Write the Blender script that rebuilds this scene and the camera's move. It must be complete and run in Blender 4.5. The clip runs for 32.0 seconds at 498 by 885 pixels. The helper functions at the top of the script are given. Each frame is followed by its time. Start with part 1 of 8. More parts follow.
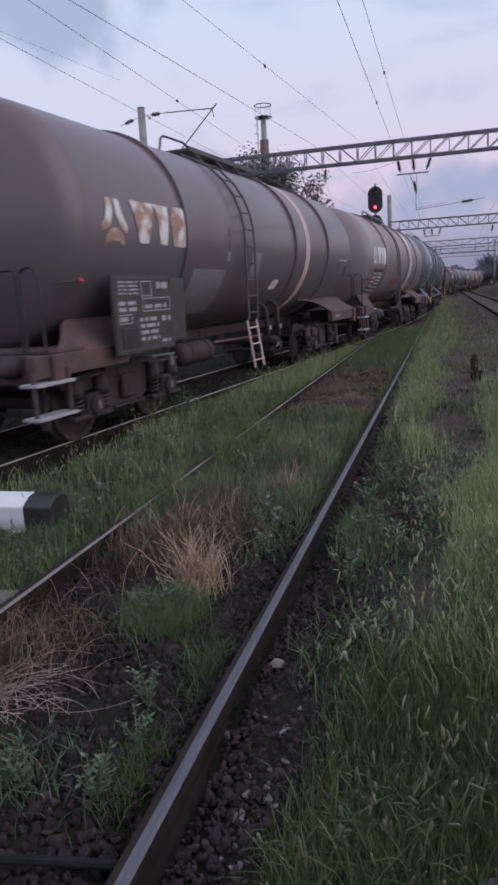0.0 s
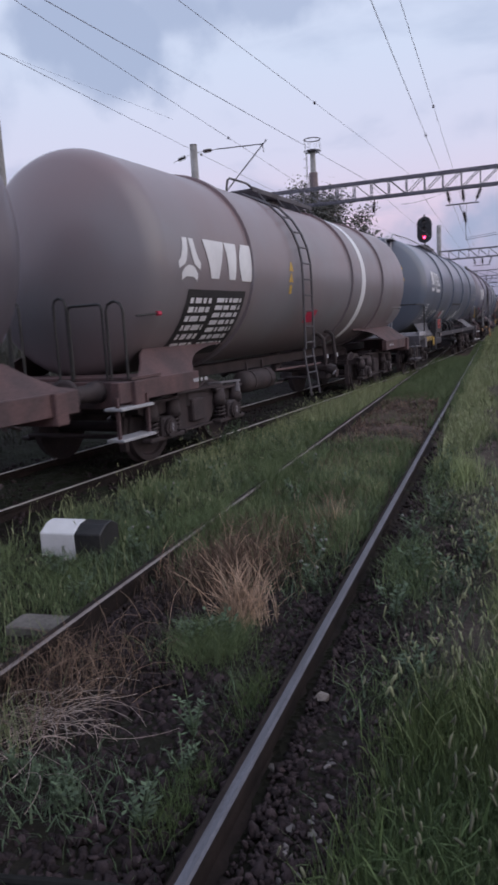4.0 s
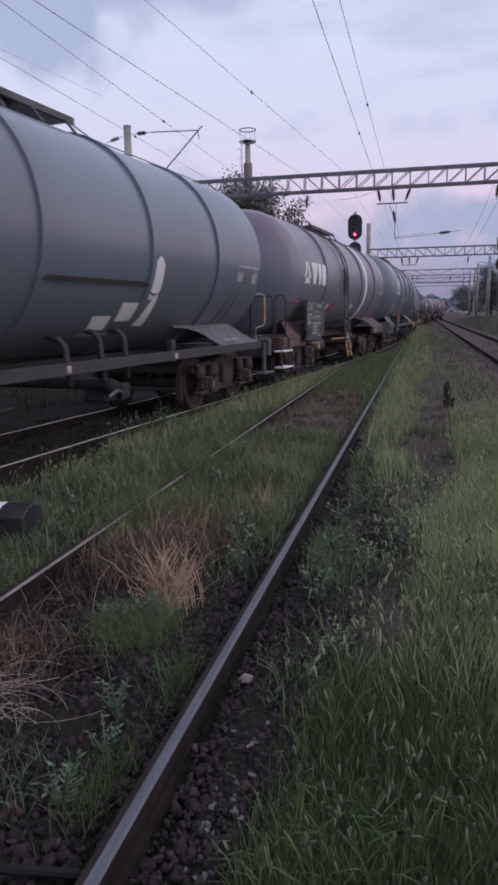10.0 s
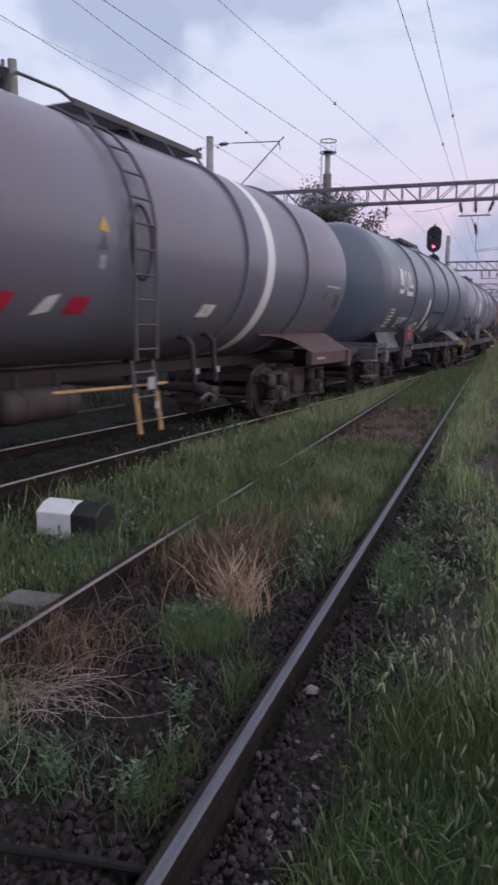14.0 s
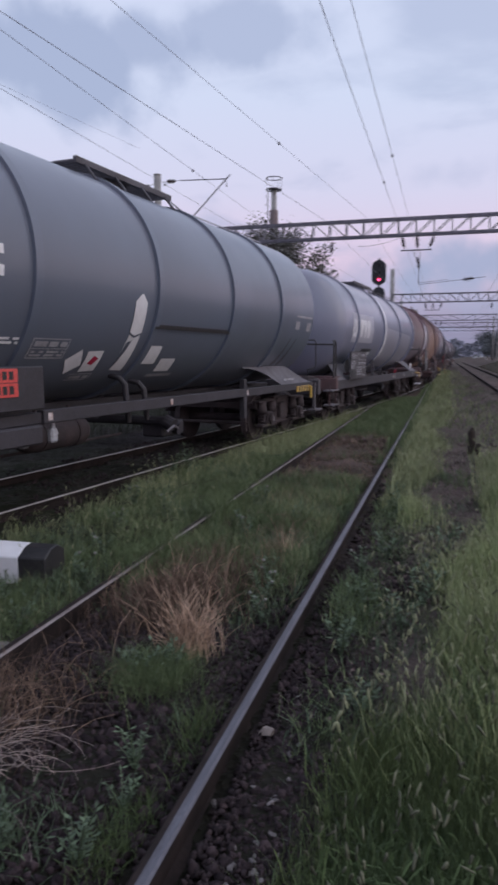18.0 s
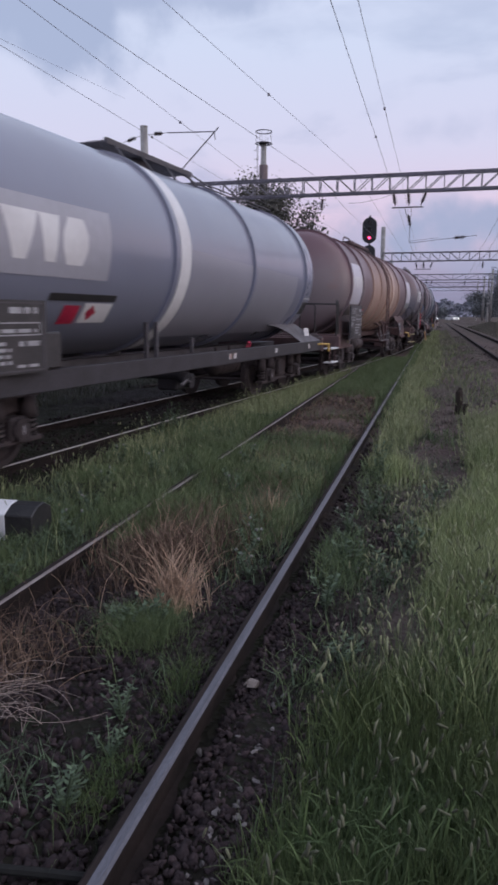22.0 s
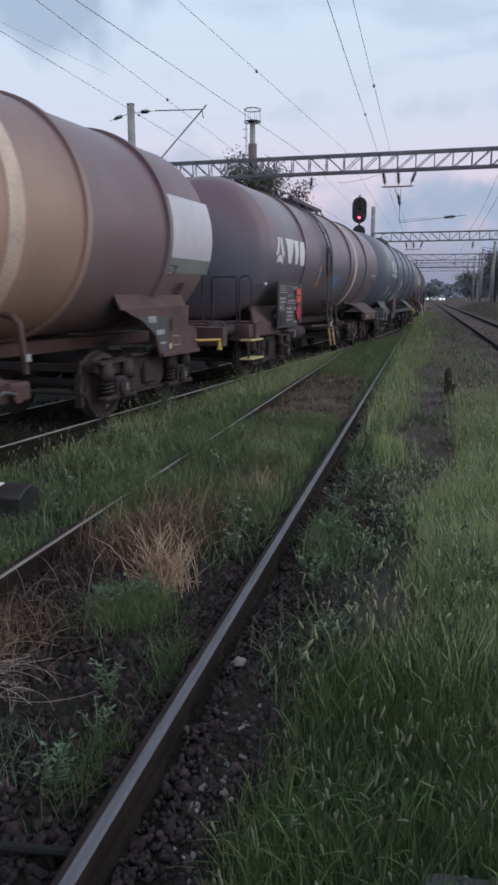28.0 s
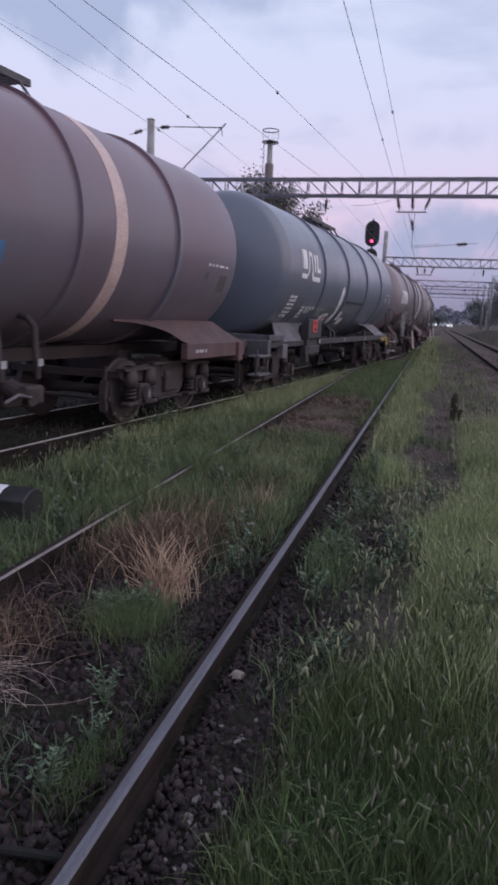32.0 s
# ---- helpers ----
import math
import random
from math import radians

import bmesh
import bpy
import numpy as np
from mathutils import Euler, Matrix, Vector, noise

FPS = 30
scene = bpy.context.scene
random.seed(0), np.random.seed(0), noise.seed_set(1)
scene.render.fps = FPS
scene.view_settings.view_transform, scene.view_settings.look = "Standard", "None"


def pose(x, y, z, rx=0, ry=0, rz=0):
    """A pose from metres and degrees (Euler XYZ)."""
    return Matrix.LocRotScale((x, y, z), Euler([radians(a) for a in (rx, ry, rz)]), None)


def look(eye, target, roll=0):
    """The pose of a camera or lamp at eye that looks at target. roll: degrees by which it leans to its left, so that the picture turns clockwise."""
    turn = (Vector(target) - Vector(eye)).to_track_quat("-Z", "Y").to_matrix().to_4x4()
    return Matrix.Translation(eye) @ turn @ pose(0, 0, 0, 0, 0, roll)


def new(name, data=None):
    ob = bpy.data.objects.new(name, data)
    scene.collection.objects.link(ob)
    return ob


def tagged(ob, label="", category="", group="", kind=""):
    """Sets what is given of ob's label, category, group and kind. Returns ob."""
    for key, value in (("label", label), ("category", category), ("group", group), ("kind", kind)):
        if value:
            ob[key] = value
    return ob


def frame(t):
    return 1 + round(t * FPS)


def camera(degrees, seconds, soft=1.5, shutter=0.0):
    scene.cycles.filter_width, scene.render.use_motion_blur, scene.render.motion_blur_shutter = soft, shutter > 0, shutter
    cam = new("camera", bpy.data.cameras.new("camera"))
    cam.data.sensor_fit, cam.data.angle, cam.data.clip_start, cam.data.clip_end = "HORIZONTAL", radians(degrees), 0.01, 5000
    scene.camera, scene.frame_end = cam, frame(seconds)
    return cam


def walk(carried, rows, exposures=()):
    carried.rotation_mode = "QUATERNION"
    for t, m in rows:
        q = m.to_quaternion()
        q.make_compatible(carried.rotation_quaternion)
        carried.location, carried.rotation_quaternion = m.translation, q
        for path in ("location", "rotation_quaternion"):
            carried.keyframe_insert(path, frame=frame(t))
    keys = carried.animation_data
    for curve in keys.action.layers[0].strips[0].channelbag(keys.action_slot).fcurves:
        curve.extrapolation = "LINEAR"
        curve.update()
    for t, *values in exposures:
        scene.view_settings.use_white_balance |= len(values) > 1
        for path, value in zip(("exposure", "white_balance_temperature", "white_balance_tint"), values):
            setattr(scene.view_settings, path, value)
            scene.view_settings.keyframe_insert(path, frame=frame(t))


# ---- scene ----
cam = camera(39.4, 32.0, 3.0, 0.5)
PATH = [
    (0, (1.675, 0.151, 1.664), (1.129, 2.029, 1.249), -3.2),
    (0.5, (1.703, 0.118, 1.686), (1.173, 2.008, 1.305), -3.9),
    (1, (1.705, 0.117, 1.685), (1.251, 2.038, 1.36), -3.3),
    (1.5, (1.7, 0.124, 1.681), (1.221, 2.035, 1.335), -3.4),
    (2, (1.704, 0.116, 1.686), (1.256, 2.034, 1.339), -3.4),
    (2.5, (1.706, 0.127, 1.677), (1.203, 2.032, 1.337), -3.1),
    (3, (1.706, 0.128, 1.676), (1.172, 2.028, 1.353), -3.2),
    (3.5, (1.706, 0.099, 1.693), (1.106, 1.977, 1.356), -3.8),
    (5.5, (1.611, 0.113, 1.687), (0.803, 1.922, 1.408), -0.4),
    (6, (1.67, 0.096, 1.656), (1.103, 1.99, 1.355), -0.6),
    (6.5, (1.665, 0.067, 1.671), (1.195, 1.987, 1.369), -0.4),
    (7, (1.675, 0.064, 1.668), (1.15, 1.968, 1.359), -0.4),
    (7.5, (1.681, 0.063, 1.669), (1.153, 1.961, 1.328), -1.1),
    (8, (1.684, 0.082, 1.668), (1.163, 1.981, 1.317), -1.2),
    (8.5, (1.676, 0.091, 1.663), (1.184, 2.001, 1.328), -1.4),
    (9, (1.667, 0.074, 1.676), (1.188, 1.987, 1.343), -1.4),
    (9.5, (1.678, 0.083, 1.668), (1.196, 1.995, 1.332), -1.2),
    (10, (1.674, 0.089, 1.66), (1.2, 1.998, 1.298), -0.8),
    (10.5, (1.632, 0.073, 1.659), (1.158, 1.978, 1.273), -0.5),
    (11, (1.636, 0.068, 1.66), (1.079, 1.958, 1.317), 0.5),
    (11.5, (1.631, 0.075, 1.658), (0.95, 1.927, 1.331), 0.4),
    (12, (1.636, 0.07, 1.66), (0.93, 1.912, 1.335), 1.0),
    (12.5, (1.639, 0.065, 1.661), (0.907, 1.898, 1.336), 1.1),
    (13, (1.639, 0.066, 1.661), (0.934, 1.911, 1.35), 1.2),
    (13.5, (1.643, 0.06, 1.663), (0.922, 1.9, 1.351), 0.9),
    (14, (1.638, 0.066, 1.661), (0.978, 1.924, 1.325), 0.7),
    (14.5, (1.642, 0.061, 1.663), (1.041, 1.938, 1.324), 0.9),
    (15, (1.639, 0.065, 1.661), (1.062, 1.949, 1.318), 1.6),
    (15.5, (1.635, 0.07, 1.66), (1.118, 1.973, 1.328), 1.7),
    (17.5, (1.686, 0.081, 1.668), (1.278, 2.018, 1.379), -0.4),
    (18, (1.659, 0.084, 1.691), (1.121, 1.994, 1.446), -0.1),
    (18.5, (1.648, 0.089, 1.663), (1.007, 1.963, 1.383), 0.7),
    (19, (1.648, 0.094, 1.662), (1.007, 1.965, 1.366), 0.5),
    (19.5, (1.653, 0.097, 1.66), (1.035, 1.977, 1.365), 0.6),
    (20, (1.642, 0.092, 1.652), (0.988, 1.955, 1.336), 1.2),
    (20.5, (1.616, 0.091, 1.652), (0.964, 1.948, 1.297), 1.8),
    (21, (1.649, 0.086, 1.675), (1.116, 1.979, 1.314), 1.2),
    (21.5, (1.659, 0.096, 1.676), (1.058, 1.967, 1.302), -0.6),
    (22, (1.67, 0.098, 1.673), (1.168, 2.0, 1.315), 0.2),
    (22.5, (1.675, 0.091, 1.678), (1.204, 2.002, 1.32), -0.3),
    (23, (1.675, 0.094, 1.677), (1.219, 2.007, 1.308), -0.3),
    (23.5, (1.675, 0.096, 1.676), (1.218, 2.007, 1.303), -0.4),
    (24, (1.675, 0.1, 1.675), (1.232, 2.009, 1.274), -0.2),
    (24.5, (1.68, 0.089, 1.671), (1.261, 2.001, 1.261), -0.1),
    (25, (1.677, 0.101, 1.673), (1.246, 2.013, 1.276), -0.5),
    (25.5, (1.68, 0.099, 1.675), (1.265, 2.015, 1.276), -0.5),
    (27.5, (1.691, 0.085, 1.677), (1.246, 1.992, 1.269), -0.2),
    (28, (1.693, 0.102, 1.665), (1.219, 2.001, 1.256), 0.0),
    (28.5, (1.702, 0.106, 1.663), (1.238, 2.022, 1.323), -0.0),
    (29, (1.667, 0.096, 1.673), (1.045, 1.966, 1.333), -0.3),
    (29.5, (1.659, 0.084, 1.669), (1.096, 1.973, 1.335), 0.7),
    (30, (1.676, 0.092, 1.66), (1.145, 1.98, 1.265), 0.4),
    (30.5, (1.683, 0.092, 1.671), (1.249, 2.007, 1.286), 0.3),
    (31, (1.671, 0.089, 1.664), (1.217, 1.996, 1.27), 0.5),
    (31.5, (1.656, 0.092, 1.664), (1.217, 2.001, 1.26), 1.1),
    (32, (1.667, 0.087, 1.643), (1.182, 1.993, 1.281), 2.7),
]
TINTS = [(0.0, 0.05, 6500, 6), (1.5, 0.05, 6500, 7), (5.0, 0.06, 6500, 4), (6.2, 0.06, 6500, 4), (7.5, 0.06, 6500, 7), (10.2, 0.07, 6500, 7), (11.6, 0.16, 6680, 6), (15.2, 0.16, 6680, 6), (17.0, 0.04, 6500, 7), (26.5, 0.07, 6500, 7), (27.8, 0.11, 6500, -6), (28.2, 0.11, 6500, -6), (29.2, 0.10, 6500, 9), (32.0, 0.09, 6450, 10)]
walk(cam, [(t, look(eye, target, roll)) for t, eye, target, roll in PATH], exposures=TINTS)

# ---- sky and light ----
world = bpy.data.worlds.new("dusk_sky")
scene.world = world
world.use_nodes = True
wn, wl = world.node_tree.nodes, world.node_tree.links
wn.clear()
w_out = wn.new("ShaderNodeOutputWorld")
w_bg = wn.new("ShaderNodeBackground")
w_sky = wn.new("ShaderNodeTexSky")
w_sky.sky_type = "NISHITA"
w_sky.sun_disc = False
w_sky.sun_elevation, w_sky.sun_rotation = radians(2.5), radians(85)
w_co = wn.new("ShaderNodeTexCoord")
w_sep = wn.new("ShaderNodeSeparateXYZ")
wl.new(w_co.outputs["Generated"], w_sep.inputs[0])


def ramp_node(nodes, stops, mode="LINEAR"):
    r = nodes.new("ShaderNodeValToRGB")
    r.color_ramp.interpolation = mode
    while len(r.color_ramp.elements) < len(stops):
        r.color_ramp.elements.new(0.5)
    for e, (pos, col) in zip(r.color_ramp.elements, stops):
        e.position, e.color = pos, (*col, 1)
    return r


# high thin overcast: pink by the horizon, pale lavender above
w_grad = ramp_node(wn, [(0.0, (0.26, 0.26, 0.40)), (0.045, (0.34, 0.32, 0.50)), (0.085, (0.58, 0.50, 0.70)), (0.13, (0.82, 0.65, 0.86)), (0.22, (0.74, 0.72, 0.95)), (0.33, (0.71, 0.765, 1.0)), (1.0, (0.63, 0.70, 0.96))])
wl.new(w_sep.outputs["Z"], w_grad.inputs["Fac"])
# grey-blue clouds drawn out flat over the sky
w_flat = wn.new("ShaderNodeVectorMath")
w_flat.operation = "DIVIDE"
w_zz = wn.new("ShaderNodeMath")
w_zz.operation = "ADD"
w_zz.inputs[1].default_value = 0.18
wl.new(w_sep.outputs["Z"], w_zz.inputs[0])
w_comb = wn.new("ShaderNodeCombineXYZ")
for axis in "XYZ":
    wl.new(w_zz.outputs[0], w_comb.inputs[axis])
wl.new(w_co.outputs["Generated"], w_flat.inputs[0])
wl.new(w_comb.outputs[0], w_flat.inputs[1])
w_noise = wn.new("ShaderNodeTexNoise")
w_noise.inputs["Scale"].default_value = 2.1
w_noise.inputs["Detail"].default_value = 5
w_noise.inputs["Roughness"].default_value = 0.5
w_noise.inputs["Distortion"].default_value = 0.3
wl.new(w_flat.outputs[0], w_noise.inputs["Vector"])
w_cl = ramp_node(wn, [(0.52, (0, 0, 0)), (0.72, (1, 1, 1))], "EASE")
wl.new(w_noise.outputs["Fac"], w_cl.inputs["Fac"])
w_cmul = wn.new("ShaderNodeMath")
w_cmul.operation = "MULTIPLY"
w_cmul.inputs[1].default_value = 0.45
wl.new(w_cl.outputs["Color"], w_cmul.inputs[0])
# a few heavier clouds with ragged edges
w_rag = wn.new("ShaderNodeTexNoise")
w_rag.inputs["Scale"].default_value, w_rag.inputs["Detail"].default_value = 9.0, 6
wl.new(w_co.outputs["Generated"], w_rag.inputs["Vector"])
w_sum = w_cmul.outputs[0]
for centre, spread, weight in (((-0.45, 0.82, 0.36), (9, 6, 13), 0.75), ((-0.36, 0.85, 0.385), (10, 6, 20), 0.7), ((-0.25, 0.88, 0.40), (7, 5, 22), 0.6), ((0.08, 0.985, 0.125), (3.6, 3, 19), 0.85), ((0.20, 0.97, 0.10), (4, 3, 16), 0.7), ((-0.62, 0.75, 0.30), (9, 6, 20), 0.55), ((0.16, 0.97, 0.235), (5, 3, 34), 0.35), ((-0.05, 0.99, 0.105), (5, 3, 40), 0.4)):
    w_sub = wn.new("ShaderNodeVectorMath")
    w_sub.operation = "SUBTRACT"
    w_sub.inputs[1].default_value = centre
    wl.new(w_co.outputs["Generated"], w_sub.inputs[0])
    w_scl = wn.new("ShaderNodeVectorMath")
    w_scl.operation = "MULTIPLY"
    w_scl.inputs[1].default_value = spread
    wl.new(w_sub.outputs[0], w_scl.inputs[0])
    w_len = wn.new("ShaderNodeVectorMath")
    w_len.operation = "LENGTH"
    wl.new(w_scl.outputs[0], w_len.inputs[0])
    w_ad = wn.new("ShaderNodeMath")
    w_ad.operation = "MULTIPLY_ADD"
    w_ad.inputs[1].default_value = 2.6
    wl.new(w_rag.outputs["Fac"], w_ad.inputs[0])
    wl.new(w_len.outputs["Value"], w_ad.inputs[2])
    w_mr = wn.new("ShaderNodeMapRange")
    w_mr.interpolation_type = "SMOOTHSTEP"
    w_mr.inputs["From Min"].default_value, w_mr.inputs["From Max"].default_value = 1.6, 2.35
    w_mr.inputs["To Min"].default_value, w_mr.inputs["To Max"].default_value = weight, 0.0
    wl.new(w_ad.outputs[0], w_mr.inputs["Value"])
    w_max = wn.new("ShaderNodeMath")
    w_max.operation = "MAXIMUM"
    wl.new(w_sum, w_max.inputs[0])
    wl.new(w_mr.outputs["Result"], w_max.inputs[1])
    w_sum = w_max.outputs[0]
w_mixc = wn.new("ShaderNodeMixRGB")
w_mixc.inputs["Color2"].default_value = (0.36, 0.43, 0.66, 1)
wl.new(w_sum, w_mixc.inputs["Fac"])
# the afterglow low in the west, to the camera's right
w_side = wn.new("ShaderNodeMapRange")
w_side.interpolation_type = "SMOOTHSTEP"
w_side.inputs["From Min"].default_value, w_side.inputs["From Max"].default_value = 0.30, 0.95
wl.new(w_sep.outputs["X"], w_side.inputs["Value"])
w_low = wn.new("ShaderNodeMapRange")
w_low.interpolation_type = "SMOOTHSTEP"
w_low.inputs["From Min"].default_value, w_low.inputs["From Max"].default_value = 0.20, 0.60
w_low.inputs["To Min"].default_value, w_low.inputs["To Max"].default_value = 1.0, 0.0
wl.new(w_sep.outputs["Z"], w_low.inputs["Value"])
w_glow = wn.new("ShaderNodeMath")
w_glow.operation = "MULTIPLY"
wl.new(w_side.outputs["Result"], w_glow.inputs[0])
wl.new(w_low.outputs["Result"], w_glow.inputs[1])
w_warm = wn.new("ShaderNodeMixRGB")
w_warm.inputs["Color2"].default_value = (1.05, 0.90, 0.98, 1)
wl.new(w_glow.outputs[0], w_warm.inputs["Fac"])
wl.new(w_grad.outputs["Color"], w_warm.inputs["Color1"])
wl.new(w_warm.outputs["Color"], w_mixc.inputs["Color1"])
# the clear sky behind shows a little through the cloud sheet
w_sc = wn.new("ShaderNodeMixRGB")
w_sc.blend_type = "MULTIPLY"
w_sc.inputs["Fac"].default_value = 1.0
w_sc.inputs["Color2"].default_value = (0.1, 0.1, 0.1, 1)
wl.new(w_sky.outputs["Color"], w_sc.inputs["Color1"])
w_mix = wn.new("ShaderNodeMixRGB")
w_mix.inputs["Fac"].default_value = 0.88
wl.new(w_sc.outputs["Color"], w_mix.inputs["Color1"])
wl.new(w_mixc.outputs["Color"], w_mix.inputs["Color2"])
wl.new(w_mix.outputs["Color"], w_bg.inputs["Color"])
w_bg.inputs["Strength"].default_value = 1.01
wl.new(w_bg.outputs[0], w_out.inputs[0])

sun_data = bpy.data.lights.new("sun", "SUN")
sun_data.energy, sun_data.angle, sun_data.color = 0.95, radians(70), (1.0, 0.92, 0.89)
sun = new("sun", sun_data)
sun.matrix_world = look((60, -6, 50), (0, 10, 0))

# ---- materials ----
MATS = {}


def mat(name, col, col2=None, rough=0.6, metal=0.0, scale=3.0, fine=40.0, bump=0.15, spread=(0.35, 0.65), stretch=(1, 1, 1), island=False, emit=None, detail=6.0, grain=0.55):
    """A surface that varies at two scales between two colours, with fine relief."""
    if name in MATS:
        return MATS[name]
    m = bpy.data.materials.new(name)
    m.use_nodes = True
    n, l = m.node_tree.nodes, m.node_tree.links
    b = n["Principled BSDF"]
    b.inputs["Roughness"].default_value, b.inputs["Metallic"].default_value = rough, metal
    if rough >= 0.8 and bump:
        b.inputs["Specular IOR Level"].default_value = 0.2
    col2 = col2 or tuple(c * 0.7 for c in col)
    co = n.new("ShaderNodeTexCoord")
    mp = n.new("ShaderNodeMapping")
    mp.inputs["Scale"].default_value = stretch
    l.new(co.outputs["Object"], mp.inputs["Vector"])
    big = n.new("ShaderNodeTexNoise")
    big.inputs["Scale"].default_value, big.inputs["Detail"].default_value = scale, detail
    l.new(mp.outputs[0], big.inputs["Vector"])
    r = ramp_node(n, [(spread[0], col), (spread[1], col2)])
    l.new(big.outputs["Fac"], r.inputs["Fac"])
    small = n.new("ShaderNodeTexNoise")
    small.inputs["Scale"].default_value, small.inputs["Detail"].default_value = fine, 4
    l.new(mp.outputs[0], small.inputs["Vector"])
    mul = n.new("ShaderNodeMixRGB")
    mul.blend_type = "MULTIPLY"
    mul.inputs["Fac"].default_value = grain
    r2 = ramp_node(n, [(0.3, (0.55, 0.55, 0.55)), (0.7, (1.25, 1.25, 1.25))])
    l.new(small.outputs["Fac"], r2.inputs["Fac"])
    l.new(r.outputs["Color"], mul.inputs["Color1"])
    l.new(r2.outputs["Color"], mul.inputs["Color2"])
    last = mul.outputs["Color"]
    if island:
        geo = n.new("ShaderNodeNewGeometry")
        obi = n.new("ShaderNodeObjectInfo")
        add = n.new("ShaderNodeMath")
        add.operation = "ADD"
        fr = n.new("ShaderNodeMath")
        fr.operation = "FRACT"
        l.new(geo.outputs["Random Per Island"], add.inputs[0])
        l.new(obi.outputs["Random"], add.inputs[1])
        l.new(add.outputs[0], fr.inputs[0])
        lo, hi = (0.55, 1.5) if island is True else island
        r3 = ramp_node(n, [(0.0, (lo, lo, lo)), (0.6, (1.0, 1.0, 1.0)), (1.0, (hi, hi * 0.97, hi * 0.94))])
        l.new(fr.outputs[0], r3.inputs["Fac"])
        m3 = n.new("ShaderNodeMixRGB")
        m3.blend_type = "MULTIPLY"
        m3.inputs["Fac"].default_value = 1.0
        l.new(last, m3.inputs["Color1"])
        l.new(r3.outputs["Color"], m3.inputs["Color2"])
        last = m3.outputs["Color"]
    l.new(last, b.inputs["Base Color"])
    if bump:
        bp = n.new("ShaderNodeBump")
        bp.inputs["Strength"].default_value = bump
        bp.inputs["Distance"].default_value = 0.01
        l.new(small.outputs["Fac"], bp.inputs["Height"])
        l.new(bp.outputs[0], b.inputs["Normal"])
    if emit:
        b.inputs["Emission Color"].default_value = (*emit[0], 1)
        b.inputs["Emission Strength"].default_value = emit[1]
    MATS[name] = m
    return m


def tank_paint(name, col, grime, rust, rough=0.45, rust_amount=0.5, top=None, top_amount=0.7, coat=0.2):
    """Old tank paint: broad fading, soft runs down the sides, brown dust settled on the upper half, rusty stains."""
    if name in MATS:
        return MATS[name]
    m = bpy.data.materials.new(name)
    m.use_nodes = True
    n, l = m.node_tree.nodes, m.node_tree.links
    b = n["Principled BSDF"]
    co = n.new("ShaderNodeTexCoord")
    oi = n.new("ShaderNodeObjectInfo")
    off = n.new("ShaderNodeVectorMath")
    off.operation = "MULTIPLY_ADD"
    off.inputs[1].default_value = (31.0, 17.0, 23.0)
    l.new(oi.outputs["Random"], off.inputs[0])
    l.new(co.outputs["Object"], off.inputs[2])

    def noise(scale, stretch, detail, rough_=0.5):
        mp = n.new("ShaderNodeMapping")
        mp.inputs["Scale"].default_value = stretch
        l.new(off.outputs[0], mp.inputs["Vector"])
        t = n.new("ShaderNodeTexNoise")
        t.inputs["Scale"].default_value, t.inputs["Detail"].default_value, t.inputs["Roughness"].default_value = scale, detail, rough_
        l.new(mp.outputs[0], t.inputs["Vector"])
        return t.outputs["Fac"]

    def blend(fac, amount, before, colour):
        k = n.new("ShaderNodeMath")
        k.operation = "MULTIPLY"
        k.inputs[1].default_value = amount
        l.new(fac, k.inputs[0])
        mx = n.new("ShaderNodeMixRGB")
        mx.inputs["Color2"].default_value = (*colour, 1)
        l.new(k.outputs[0], mx.inputs["Fac"])
        l.new(before, mx.inputs["Color1"])
        return mx.outputs["Color"]

    def ramp(fac, lo, hi):
        r = ramp_node(n, [(lo, (0, 0, 0)), (hi, (1, 1, 1))], "EASE")
        l.new(fac, r.inputs["Fac"])
        return r.outputs["Color"]

    broad = noise(0.5, (1, 1, 1), 5)
    base = ramp_node(n, [(0.36, col), (0.68, grime)])
    l.new(broad, base.inputs["Fac"])
    last = base.outputs["Color"]
    runs = noise(1.0, (0.5, 2.2, 0.22), 4)
    last = blend(ramp(runs, 0.48, 0.80), 0.35, last, grime)
    last = blend(ramp(noise(0.8, (1, 0.8, 1.2), 8, 0.6), 0.52, 0.74), rust_amount * 0.6, last, rust)
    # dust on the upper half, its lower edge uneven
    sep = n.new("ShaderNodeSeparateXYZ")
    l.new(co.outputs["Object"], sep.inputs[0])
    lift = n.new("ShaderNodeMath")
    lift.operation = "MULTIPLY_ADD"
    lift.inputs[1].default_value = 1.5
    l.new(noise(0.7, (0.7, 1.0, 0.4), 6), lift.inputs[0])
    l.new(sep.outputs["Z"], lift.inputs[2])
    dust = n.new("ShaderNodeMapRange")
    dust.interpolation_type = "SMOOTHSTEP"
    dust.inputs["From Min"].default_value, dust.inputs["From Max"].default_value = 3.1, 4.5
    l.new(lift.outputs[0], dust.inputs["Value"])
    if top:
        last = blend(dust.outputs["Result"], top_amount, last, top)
    # splashed dirt along the belly
    belly = n.new("ShaderNodeMapRange")
    belly.interpolation_type = "SMOOTHSTEP"
    belly.inputs["From Min"].default_value, belly.inputs["From Max"].default_value = 2.9, 2.0
    l.new(lift.outputs[0], belly.inputs["Value"])
    last = blend(belly.outputs["Result"], 0.35, last, tuple(0.5 * (p + q) for p, q in zip(grime, rust)))
    # thin scratches and chips
    last = blend(ramp(noise(9.0, (1, 1, 0.3), 5, 0.7), 0.66, 0.74), 0.35, last, tuple(0.75 * p for p in grime))
    l.new(last, b.inputs["Base Color"])
